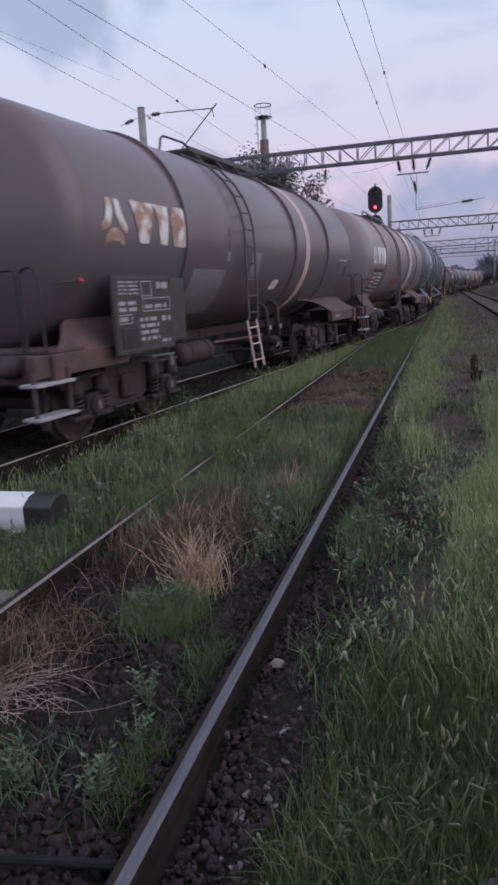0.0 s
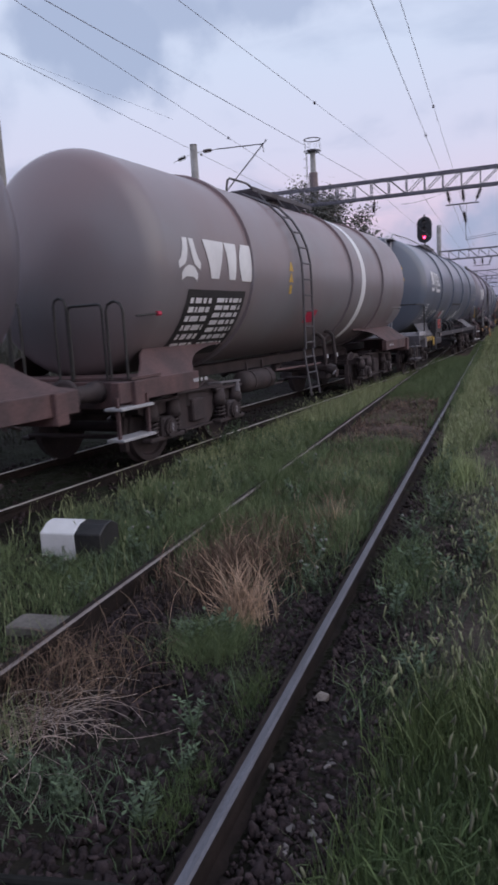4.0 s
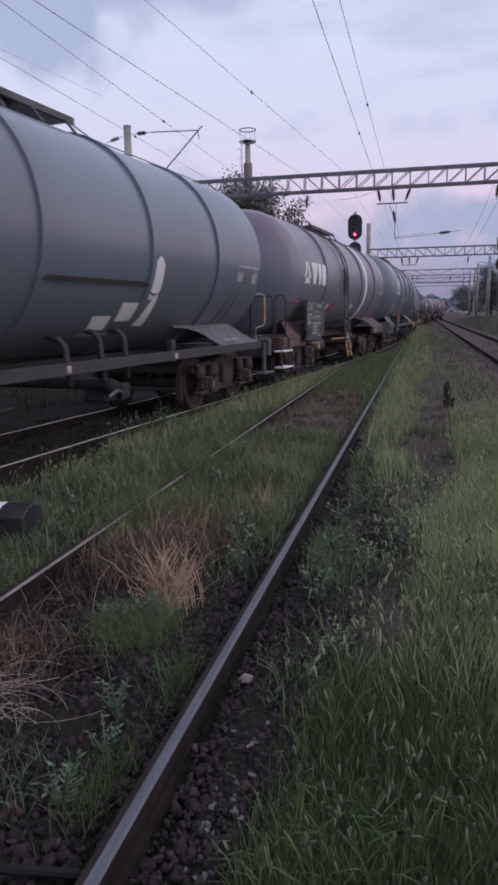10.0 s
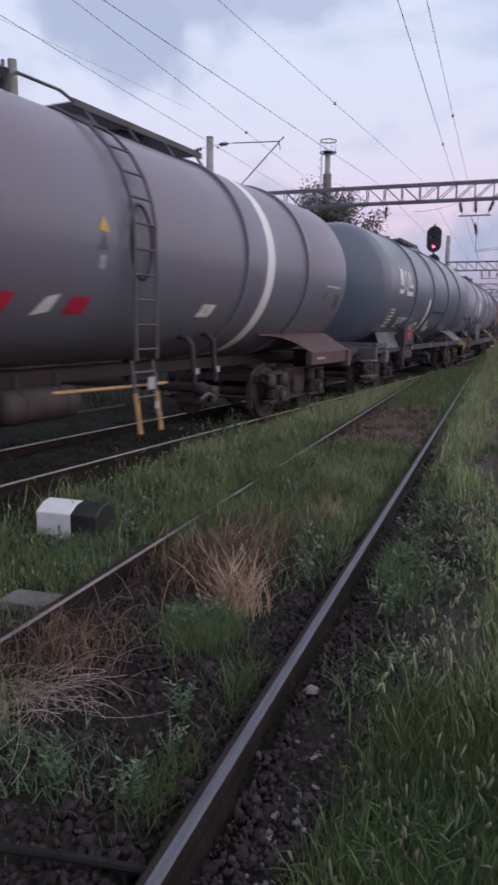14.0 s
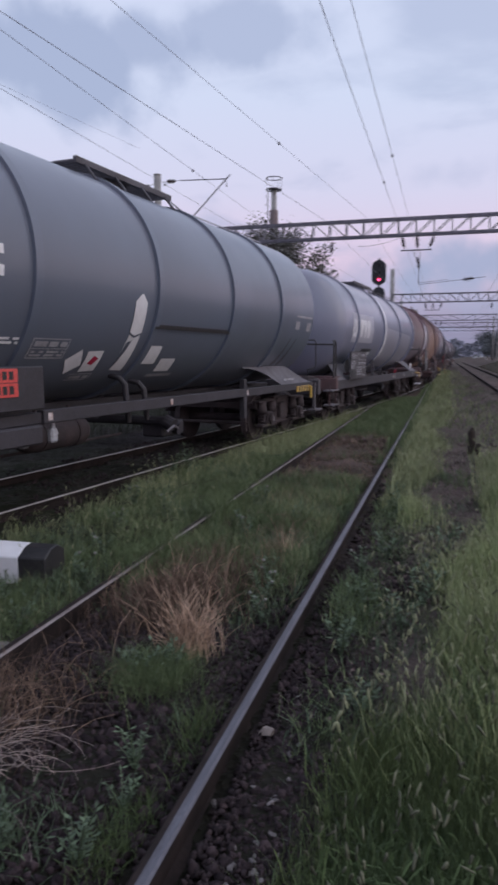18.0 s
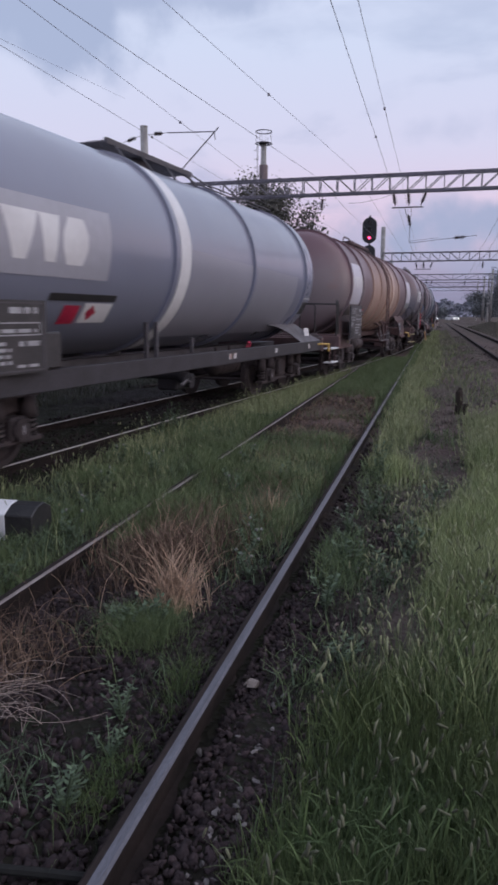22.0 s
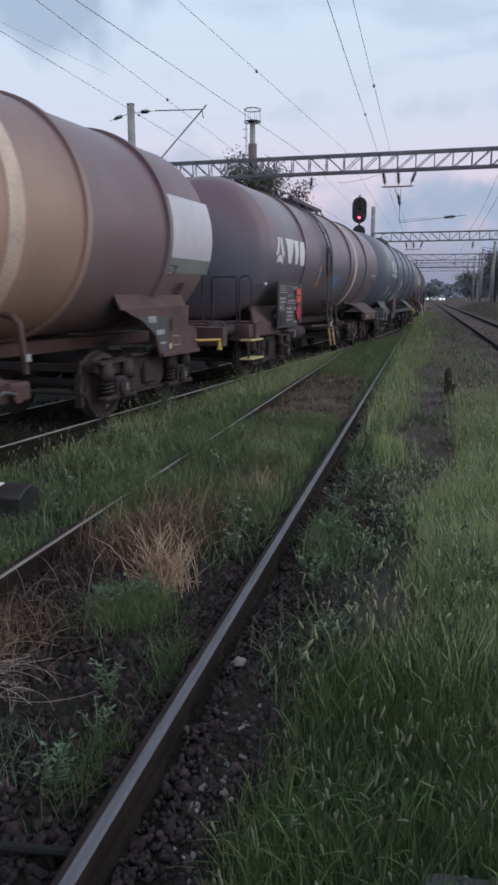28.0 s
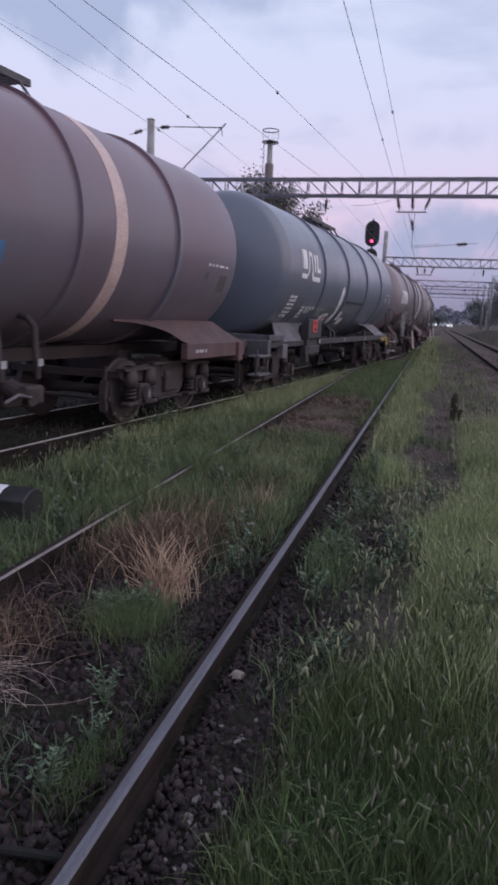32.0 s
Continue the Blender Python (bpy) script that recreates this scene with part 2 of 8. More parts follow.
    rr = ramp_node(n, [(0.3, (rough,) * 3), (0.75, (rough + 0.16,) * 3)])
    l.new(broad, rr.inputs["Fac"])
    l.new(rr.outputs["Color"], b.inputs["Roughness"])
    b.inputs["Coat Weight"].default_value, b.inputs["Coat Roughness"].default_value = coat, 0.10
    bp = n.new("ShaderNodeBump")
    bp.inputs["Strength"].default_value, bp.inputs["Distance"].default_value = 0.10, 0.02
    l.new(noise(0.9, (1, 1, 1), 2), bp.inputs["Height"])
    l.new(bp.outputs[0], b.inputs["Normal"])
    MATS[name] = m
    return m


M_STEEL = mat("worn_rail_steel", (0.168, 0.163, 0.186), (0.120, 0.112, 0.126), rough=0.34, metal=0.85, scale=6, fine=60, bump=0.08, stretch=(6, 0.6, 6))
M_BRIGHTSTEEL = mat("polished_rail_steel", (0.62, 0.58, 0.57), (0.48, 0.43, 0.42), rough=0.38, metal=0.35, scale=3, fine=50, bump=0.05, stretch=(6, 0.4, 6))
M_RAILSIDE = mat("rusty_rail_side", (0.030, 0.021, 0.020), (0.016, 0.012, 0.012), rough=0.85, scale=5)
M_RUNGEAR = mat("brake_dust_steel", (0.054, 0.038, 0.042), (0.032, 0.024, 0.028), rough=0.75, scale=4, bump=0.3)
M_RUSTFRAME = mat("rusty_frame_paint", (0.118, 0.066, 0.069), (0.070, 0.045, 0.050), rough=0.7, scale=3, bump=0.2)
M_FRAME = mat("grey_frame_paint", (0.092, 0.086, 0.102), (0.058, 0.051, 0.060), rough=0.6, scale=3)
M_DARKFRAME = mat("dark_frame_paint", (0.042, 0.038, 0.048), (0.028, 0.025, 0.031), rough=0.6, scale=3)
M_LADDER = mat("pale_ladder_paint", (0.40, 0.40, 0.44), (0.30, 0.29, 0.32), rough=0.5, scale=4)
M_PALEFRAME = mat("pale_frame_paint", (0.15, 0.14, 0.16), (0.085, 0.075, 0.085), rough=0.6, scale=3)
M_WHITE = mat("weathered_white_paint", (0.72, 0.72, 0.76), (0.63, 0.62, 0.66), rough=0.55, scale=1.5, fine=12, bump=0.02, grain=0.15)
M_WORNWHITE = mat("flaking_white_paint", (0.70, 0.68, 0.70), (0.36, 0.22, 0.18), rough=0.65, scale=3.5, bump=0.1, spread=(0.45, 0.6))
M_TAN = mat("faded_orange_stripe", (0.60, 0.46, 0.44), (0.48, 0.37, 0.37), rough=0.6, scale=3)
M_YELLOW = mat("yellow_safety_paint", (0.62, 0.41, 0.09), (0.45, 0.29, 0.08), rough=0.5, scale=8)
M_ORANGETAN = mat("worn_orange_paint", (0.46, 0.27, 0.12), (0.34, 0.20, 0.11), rough=0.55, scale=8)
M_PALEYELLOW = mat("pale_yellow_step_paint", (0.62, 0.54, 0.28), (0.47, 0.40, 0.22), rough=0.5, scale=8)
M_RED = mat("red_label", (0.50, 0.022, 0.075), (0.40, 0.022, 0.065), rough=0.5, scale=6)
M_ORANGE = mat("orange_hazard_plate", (0.66, 0.085, 0.075), (0.56, 0.07, 0.065), rough=0.45, scale=6)
M_BLACK = mat("black_paint", (0.015, 0.015, 0.018), (0.03, 0.028, 0.03), rough=0.5, scale=5)
M_BOARD = mat("dark_data_board", (0.05, 0.045, 0.05), (0.035, 0.032, 0.036), rough=0.5, scale=5)
M_DARKPATCH = mat("dark_label_patch", (0.025, 0.024, 0.028), (0.035, 0.033, 0.036), rough=0.55, scale=5)
M_BAND = mat("faded_red_band", (0.22, 0.17, 0.18), (0.18, 0.14, 0.15), rough=0.7)
M_SLATE = mat("slate_frame_paint", (0.085, 0.092, 0.118), (0.062, 0.064, 0.080), rough=0.55, scale=3)
M_GRIME = mat("dark_oily_grime", (0.045, 0.045, 0.058), (0.075, 0.075, 0.095), rough=0.45, scale=5, bump=0)
M_BLUE = mat("blue_notice_paint", (0.07, 0.20, 0.42), (0.09, 0.17, 0.33), rough=0.5, scale=6)
M_CONCRETE = mat("old_concrete", (0.34, 0.33, 0.33), (0.24, 0.23, 0.23), rough=0.9, scale=4, bump=0.3)
M_SLEEPER = mat("dirty_concrete_sleeper", (0.17, 0.155, 0.15), (0.10, 0.09, 0.085), rough=0.95, scale=4, bump=0.4)
M_GALV = mat("galvanised_lattice", (0.20, 0.19, 0.23), (0.13, 0.125, 0.15), rough=0.55, metal=0.5, scale=3)
M_WIRE = mat("dark_wire", (0.24, 0.23, 0.27), (0.18, 0.17, 0.20), rough=0.5, metal=0.4)
M_INSUL = mat("brown_porcelain", (0.035, 0.022, 0.022), (0.05, 0.03, 0.03), rough=0.25)
M_SIGNAL = mat("signal_black", (0.012, 0.013, 0.018), (0.02, 0.02, 0.026), rough=0.55)
M_REDLAMP = mat("red_lamp", (0.6, 0.02, 0.05), emit=((1.0, 0.05, 0.16), 7.0))
M_LENS = mat("dark_lens", (0.02, 0.025, 0.03), rough=0.15)
# one stone in two tones: dark around the siding, paler beyond
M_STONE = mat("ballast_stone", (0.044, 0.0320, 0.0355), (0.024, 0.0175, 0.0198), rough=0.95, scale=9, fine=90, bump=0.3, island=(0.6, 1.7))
M_STONEFAR = mat("paler_ballast_stone", (0.175, 0.138, 0.134), (0.112, 0.086, 0.084), rough=0.95, scale=9, fine=90, bump=0.4, island=(0.6, 1.5))
M_GRASS = mat("meadow_grass", (0.100, 0.140, 0.064), (0.126, 0.163, 0.078), rough=0.85, scale=1.2, bump=0, island=(0.7, 1.3))
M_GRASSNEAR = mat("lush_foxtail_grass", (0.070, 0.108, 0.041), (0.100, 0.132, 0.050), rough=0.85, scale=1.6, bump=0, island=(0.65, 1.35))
# brighter copy of meadow grass, the light on it put into the colour
M_GRASSLIT = mat("lit_tone_meadow_grass", (0.262, 0.322, 0.152), (0.308, 0.348, 0.180), rough=0.85, scale=1.4, bump=0, island=(0.75, 1.25))
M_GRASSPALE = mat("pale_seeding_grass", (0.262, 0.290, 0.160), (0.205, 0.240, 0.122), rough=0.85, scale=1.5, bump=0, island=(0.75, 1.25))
# the shade under and behind the train is put into this grass colour
M_GRASSDIM = mat("shade_toned_grass", (0.046, 0.052, 0.038), (0.064, 0.066, 0.050), rough=0.9, scale=1.0, bump=0, island=(0.7, 1.3))
M_BANKGRASS = mat("dull_bank_grass", (0.150, 0.142, 0.114), (0.118, 0.105, 0.092), rough=0.7, scale=0.6, bump=0, island=True)
M_STRAW = mat("dry_straw", (0.240, 0.165, 0.122), (0.140, 0.092, 0.070), rough=0.8, scale=3, bump=0, island=True)
M_STRAWPALE = mat("bleached_straw", (0.52, 0.375, 0.285), (0.37, 0.250, 0.180), rough=0.8, scale=4, bump=0, island=True)
M_STRAWDARK = mat("dark_reddish_straw", (0.104, 0.064, 0.046), (0.058, 0.035, 0.027), rough=0.85, scale=3, bump=0, island=True)
M_SEED = mat("seed_heads", (0.122, 0.126, 0.084), (0.092, 0.098, 0.062), rough=0.8, scale=3, bump=0, island=True)
M_SEEDPALE = mat("pale_seed_heads", (0.285, 0.300, 0.180), (0.225, 0.245, 0.140), rough=0.8, scale=3, bump=0, island=(0.8, 1.2))
M_WEED = mat("grey_green_weed", (0.092, 0.130, 0.080), (0.064, 0.096, 0.052), rough=0.8, scale=3, bump=0, island=True)
M_FLOWER = mat("white_flower", (0.24, 0.24, 0.22), (0.17, 0.17, 0.16), rough=0.7, bump=0)
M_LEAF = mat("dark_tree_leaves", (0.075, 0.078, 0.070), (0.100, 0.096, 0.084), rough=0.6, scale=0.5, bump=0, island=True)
# far leaves: the haze of distance is put into their colour
M_LEAFFAR = mat("haze_tinted_leaves", (0.142, 0.155, 0.170), (0.110, 0.122, 0.135), rough=0.7, scale=0.3, bump=0, island=True)
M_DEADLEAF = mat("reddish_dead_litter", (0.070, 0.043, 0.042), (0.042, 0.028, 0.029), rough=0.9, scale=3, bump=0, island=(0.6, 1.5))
# horizon woods, paler and bluer still for painted haze
M_LEAFHAZE = mat("haze_tinted_woods", (0.20, 0.21, 0.26), (0.15, 0.16, 0.20), rough=0.9, scale=0.05, bump=0, island=(0.85, 1.15))
M_BARK = mat("tree_bark", (0.05, 0.04, 0.035), (0.03, 0.024, 0.02), rough=0.9, scale=4, stretch=(3, 3, 0.5), bump=0.5)
M_CARWHITE = mat("white_car_paint", (0.75, 0.75, 0.76), (0.7, 0.7, 0.72), rough=0.25)
M_GLASS = mat("dark_car_glass", (0.02, 0.022, 0.026), rough=0.08, bump=0)
M_TYRE = mat("tyre_rubber", (0.02, 0.02, 0.02), rough=0.9)
M_HEADLIGHT = mat("lit_headlight", (0.9, 0.9, 0.85), emit=((1.0, 0.97, 0.9), 2.0))


# ---- mesh helpers ----
def part(name, bm, material, parent, label="", smooth=False):
    """Links a bmesh as one mesh object under a thing or a part."""
    me = bpy.data.meshes.new(name)
    bm.to_mesh(me)
    bm.free()
    me.materials.append(material)
    if smooth:
        me.shade_smooth()
    return shared(name, me, parent, label)


def shared(name, me, parent, label="", m=None):
    ob = new(name, me)
    ob.parent = parent
    if m is not None:
        ob.matrix_basis = m
    if label:
        tagged(ob, label)
    return ob


def empty(name, m=None):
    ob = new(name)
    ob.empty_display_size = 0.2
    if m is not None:
        ob.matrix_basis = m
    return ob


def box(bm, x0, x1, y0, y1, z0, z1, bevel=0.0):
    vs = [bm.verts.new(c) for c in ((x0, y0, z0), (x1, y0, z0), (x1, y1, z0), (x0, y1, z0), (x0, y0, z1), (x1, y0, z1), (x1, y1, z1), (x0, y1, z1))]
    fs = [bm.faces.new([vs[i] for i in f]) for f in ((3, 2, 1, 0), (4, 5, 6, 7), (0, 1, 5, 4), (1, 2, 6, 5), (2, 3, 7, 6), (3, 0, 4, 7))]
    if bevel:
        bmesh.ops.bevel(bm, geom=list({e for f in fs for e in f.edges}), offset=bevel, segments=1, affect="EDGES", profile=0.5)
    return bm


def tube(bm, pts, r, n=8):
    """A round tube along a line of points."""
    pts = [Vector(p) for p in pts]
    rings = []
    for i, p in enumerate(pts):
        d = (pts[min(i + 1, len(pts) - 1)] - pts[max(i - 1, 0)]).normalized()
        a = d.cross(Vector((0.31, 0.17, 0.93))).normalized()
        b = d.cross(a)
        rr = r[i] if isinstance(r, (list, tuple)) else r
        rings.append([bm.verts.new(p + rr * (math.cos(2 * math.pi * k / n) * a + math.sin(2 * math.pi * k / n) * b)) for k in range(n)])
    for ra, rb in zip(rings, rings[1:]):
        for k in range(n):
            bm.faces.new((ra[k], ra[(k + 1) % n], rb[(k + 1) % n], rb[k]))
    bm.faces.new(rings[0][::-1])
    bm.faces.new(rings[-1])
    return bm


def prism(bm, poly, x0, x1):
    """A polygon in the y-z plane given thickness along x."""
    a = [bm.verts.new((x0, y, z)) for y, z in poly]
    b = [bm.verts.new((x1, y, z)) for y, z in poly]
    bm.faces.new(a[::-1])
    bm.faces.new(b)
    for i in range(len(poly)):
        j = (i + 1) % len(poly)
        bm.faces.new((a[i], a[j], b[j], b[i]))
    bmesh.ops.recalc_face_normals(bm, faces=bm.faces)
    return bm


def lathe_y(bm, prof, cz, n=64, cx=0.0):
    """A solid turned about a line along y at the height cz; prof: (y, radius)."""
    rings = []
    for y, r in prof:
        rings.append([bm.verts.new((cx + r * math.cos(2 * math.pi * k / n), y, cz + r * math.sin(2 * math.pi * k / n))) for k in range(n)])
    for ra, rb in zip(rings, rings[1:]):
        for k in range(n):
            bm.faces.new((ra[k], rb[k], rb[(k + 1) % n], ra[(k + 1) % n]))
    bm.faces.new(rings[0])
    bm.faces.new(rings[-1][::-1])
    bmesh.ops.recalc_face_normals(bm, faces=bm.faces)
    return bm


def fast_mesh(name, verts, faces, material, smooth=False):
    """A large mesh from arrays; faces: (n, 3) or (n, 4) index arrays, one or several."""
    faces = faces if isinstance(faces, list) else [faces]
    me = bpy.data.meshes.new(name)
    me.vertices.add(len(verts))
    me.vertices.foreach_set("co", np.asarray(verts, np.float32).ravel())
    loops = np.concatenate([f.ravel() for f in faces])
    sizes = np.concatenate([np.full(len(f), f.shape[1]) for f in faces])
    me.loops.add(len(loops))
    me.loops.foreach_set("vertex_index", loops.astype(np.int32))
    me.polygons.add(len(sizes))
    me.polygons.foreach_set("loop_start", np.r_[0, np.cumsum(sizes)[:-1]].astype(np.int32))
    me.update(calc_edges=True)
    me.validate()
    me.materials.append(material)
    if smooth:
        me.shade_smooth()
    return me


# ---- the plan: heights over the near track's rail tops ----
CURVE_END, CURVE_R, CURVE_A = 55.18, 303.0, 0.12645
FAR_CURVE, FAR_R = 80.0, 430.0
SPEED, GAIN = 3.37, 0.0021


def line_x(y):
    """The train's track: it leaves the near track through a turnout and bends away to the left; far off it bears right."""
    u = min(max(CURVE_END - y, 0.0), CURVE_R * CURVE_A)
    x = -u * u / (2 * CURVE_R) - max(CURVE_END - CURVE_R * CURVE_A - y, 0.0) * CURVE_A
    return x + max(y - FAR_CURVE, 0.0) ** 2 / (2 * FAR_R)


def step(a, b, v):
    t = np.clip((v - a) / (b - a), 0, 1)
    return t * t * (3 - 2 * t)


def ground_z(x, y):
    x, y = np.asarray(x, float), np.asarray(y, float)
    z = -0.11 + 0.19 * step(2.5, 3.3, x) + 0.7 * step(6.3, 9.5, x) * step(15, 50, y)
    z = z + 0.65 * step(172, 190, y)
    return z


# ---- ground ----
def build_ground():
    xs = np.concatenate([[-1500, -600, -250, -110, -60, -35, -22], np.arange(-15, -6, 0.6), np.arange(-6, 7, 0.12), np.arange(7, 14, 0.5), [16, 20, 28, 40, 70, 130, 280, 650, 1500]])
    ys = np.concatenate([[-900, -300, -100, -40, -20, -10], np.arange(-5, 1, 0.5), np.arange(1, 14, 0.10), np.arange(14, 40, 0.4), np.arange(40, 180, 4.0), [190, 220, 280, 400, 700, 1300, 2500]])
    X, Y = np.meshgrid(xs, ys)
    rng = np.random.default_rng(3)
    Z = ground_z(X, Y)
    near = (np.abs(X) < 7) & (Y > -3) & (Y < 40)
    bumps = 0.03 * np.sin(X * 3.1 + 1.3 * np.sin(Y * 1.7)) * np.sin(Y * 2.3 + X) + 0.02 * rng.normal(size=X.shape)
    bed = (np.abs(X) < 1.5) & (Y < 5)
    Z = Z + np.where(near, np.where(bed, 0.35 * bumps, bumps), 0)
    # the ballast dips beside the rails
    for cx in (-0.7535, 0.7535):
        Z = Z - np.where((Y < 20), 0.05 * np.exp(-((X - cx) / 0.12) ** 2), 0)
    nx, ny = len(xs), len(ys)
    v = np.stack([X, Y, Z], -1).reshape(-1, 3)
    i = np.arange(ny - 1)[:, None] * nx + np.arange(nx - 1)[None]
    f = np.stack([i, i + 1, i + nx + 1, i + nx], -1).reshape(-1, 4)
    ob = new("ground", fast_mesh("ground", v, f, M_GROUND, True))
    return tagged(ob, "dark stony railway ground with dirt and sparse green growth", "ground", kind="structure")


def ground_material():
    m = bpy.data.materials.new("railway_ground")
    m.use_nodes = True
    n, l = m.node_tree.nodes, m.node_tree.links
    b = n["Principled BSDF"]
    b.inputs["Roughness"].default_value, b.inputs["Specular IOR Level"].default_value = 0.95, 0.15
    co = n.new("ShaderNodeTexCoord")
    a = n.new("ShaderNodeTexNoise")
    a.inputs["Scale"].default_value, a.inputs["Detail"].default_value = 0.8, 8
    l.new(co.outputs["Object"], a.inputs["Vector"])
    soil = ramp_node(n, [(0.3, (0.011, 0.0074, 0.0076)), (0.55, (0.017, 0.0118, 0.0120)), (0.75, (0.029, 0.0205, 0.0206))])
    l.new(a.outputs["Fac"], soil.inputs["Fac"])
    vor = n.new("ShaderNodeTexVoronoi")
    vor.inputs["Scale"].default_value = 22
    l.new(co.outputs["Object"], vor.inputs["Vector"])
    vr = ramp_node(n, [(0.0, (1.35, 1.3, 1.3)), (0.5, (0.75, 0.75, 0.75))])
    l.new(vor.outputs["Distance"], vr.inputs["Fac"])
    mu = n.new("ShaderNodeMixRGB")
    mu.blend_type = "MULTIPLY"
    mu.inputs["Fac"].default_value = 0.8
    l.new(soil.outputs["Color"], mu.inputs["Color1"])
    l.new(vr.outputs["Color"], mu.inputs["Color2"])
    # paler pinkish dirt mixed in farther along the tracks
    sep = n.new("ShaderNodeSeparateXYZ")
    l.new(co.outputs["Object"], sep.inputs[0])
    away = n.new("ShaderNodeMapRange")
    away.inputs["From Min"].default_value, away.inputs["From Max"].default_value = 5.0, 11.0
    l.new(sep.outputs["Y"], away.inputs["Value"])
    pale_dirt = n.new("ShaderNodeMixRGB")
    pale_dirt.inputs["Color2"].default_value = (0.175, 0.122, 0.114, 1)
    # left of the siding and under the train the ground keeps its dark tone
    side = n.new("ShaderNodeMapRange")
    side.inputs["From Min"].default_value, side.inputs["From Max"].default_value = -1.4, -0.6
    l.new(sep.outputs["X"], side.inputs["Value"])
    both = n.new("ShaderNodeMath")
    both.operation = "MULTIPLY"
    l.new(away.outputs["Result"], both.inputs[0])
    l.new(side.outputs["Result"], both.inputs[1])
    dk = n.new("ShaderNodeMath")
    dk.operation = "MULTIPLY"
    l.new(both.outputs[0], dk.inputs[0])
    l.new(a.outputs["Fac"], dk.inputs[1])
    l.new(dk.outputs[0], pale_dirt.inputs["Fac"])
    l.new(mu.outputs["Color"], pale_dirt.inputs["Color1"])
    # trodden paler dirt right of the siding
    px = n.new("ShaderNodeMapRange")
    px.inputs["From Min"].default_value, px.inputs["From Max"].default_value = 1.10, 1.45
    l.new(sep.outputs["X"], px.inputs["Value"])
    py = n.new("ShaderNodeMapRange")
    py.inputs["From Min"].default_value, py.inputs["From Max"].default_value = 2.8, 4.2
    l.new(sep.outputs["Y"], py.inputs["Value"])
    pk = n.new("ShaderNodeMath")
    pk.operation = "MULTIPLY"
    l.new(px.outputs["Result"], pk.inputs[0])
    l.new(py.outputs["Result"], pk.inputs[1])
    pm = n.new("ShaderNodeMath")
    pm.operation = "MULTIPLY"
    l.new(pk.outputs[0], pm.inputs[0])
    l.new(a.outputs["Fac"], pm.inputs[1])
    trod = n.new("ShaderNodeMixRGB")
    trod.inputs["Color2"].default_value = (0.108, 0.083, 0.078, 1)
    l.new(pm.outputs[0], trod.inputs["Fac"])
    l.new(pale_dirt.outputs["Color"], trod.inputs["Color1"])
    # moss and short green away from the trampled strip
    g = n.new("ShaderNodeTexNoise")
    g.inputs["Scale"].default_value, g.inputs["Detail"].default_value = 0.35, 6
    l.new(co.outputs["Object"], g.inputs["Vector"])
    gr = ramp_node(n, [(0.42, (0, 0, 0)), (0.6, (1, 1, 1))])
    l.new(g.outputs["Fac"], gr.inputs["Fac"])
    gm = n.new("ShaderNodeMixRGB")
    gm.inputs["Color2"].default_value = (0.030, 0.040, 0.020, 1)
    gk = n.new("ShaderNodeMath")
    gk.operation = "MULTIPLY"
    gk.inputs[1].default_value = 0.4
    l.new(gr.outputs["Color"], gk.inputs[0])
    l.new(gk.outputs[0], gm.inputs["Fac"])
    l.new(trod.outputs["Color"], gm.inputs["Color1"])
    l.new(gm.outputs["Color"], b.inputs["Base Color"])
    bp = n.new("ShaderNodeBump")
    bp.inputs["Strength"].default_value, bp.inputs["Distance"].default_value = 0.8, 0.03
    l.new(vor.outputs["Distance"], bp.inputs["Height"])
    l.new(bp.outputs[0], b.inputs["Normal"])
    return m


M_GROUND = ground_material()
build_ground()

# ---- tracks ----
RAIL_PROFILE = [(-0.036, 0.0), (-0.036, -0.03), (-0.009, -0.045), (-0.009, -0.14), (-0.07, -0.158), (-0.07, -0.17), (0.07, -0.17), (0.07, -0.158), (0.009, -0.14), (0.009, -0.045), (0.036, -0.03), (0.036, 0.0), (0.026, 0.008)]


def rail_mesh(name, centre, offset, z, ys, top=None, shine=-0.008):
    """A rail swept along a track's centre line; the running strip from shine outwards is bright, the rest rusty."""
    prof = RAIL_PROFILE + [(shine, 0.008), (-0.026, 0.008)]
    bm = bmesh.new()
    rings = []
    for y in ys:
        m = (centre(y + 0.05) - centre(y - 0.05)) / 0.1
        k = math.sqrt(1 + m * m)
        rings.append([bm.verts.new((centre(y) + (offset + px) / k, y - (offset + px) * m / k, z + pz)) for px, pz in prof])
    n = len(prof)
    for a, b in zip(rings, rings[1:]):
        for i in range(n):
            f = bm.faces.new((a[i], a[(i + 1) % n], b[(i + 1) % n], b[i]))
            f.material_index = 0 if i in (11, 12) else 1
    bm.faces.new(rings[0])
    bm.faces.new(rings[-1][::-1])
    bmesh.ops.recalc_face_normals(bm, faces=bm.faces)
    me = bpy.data.meshes.new(name)
    bm.to_mesh(me)
    bm.free()
    me.materials.append(top or M_STEEL)
    me.materials.append(M_RAILSIDE)
    return me


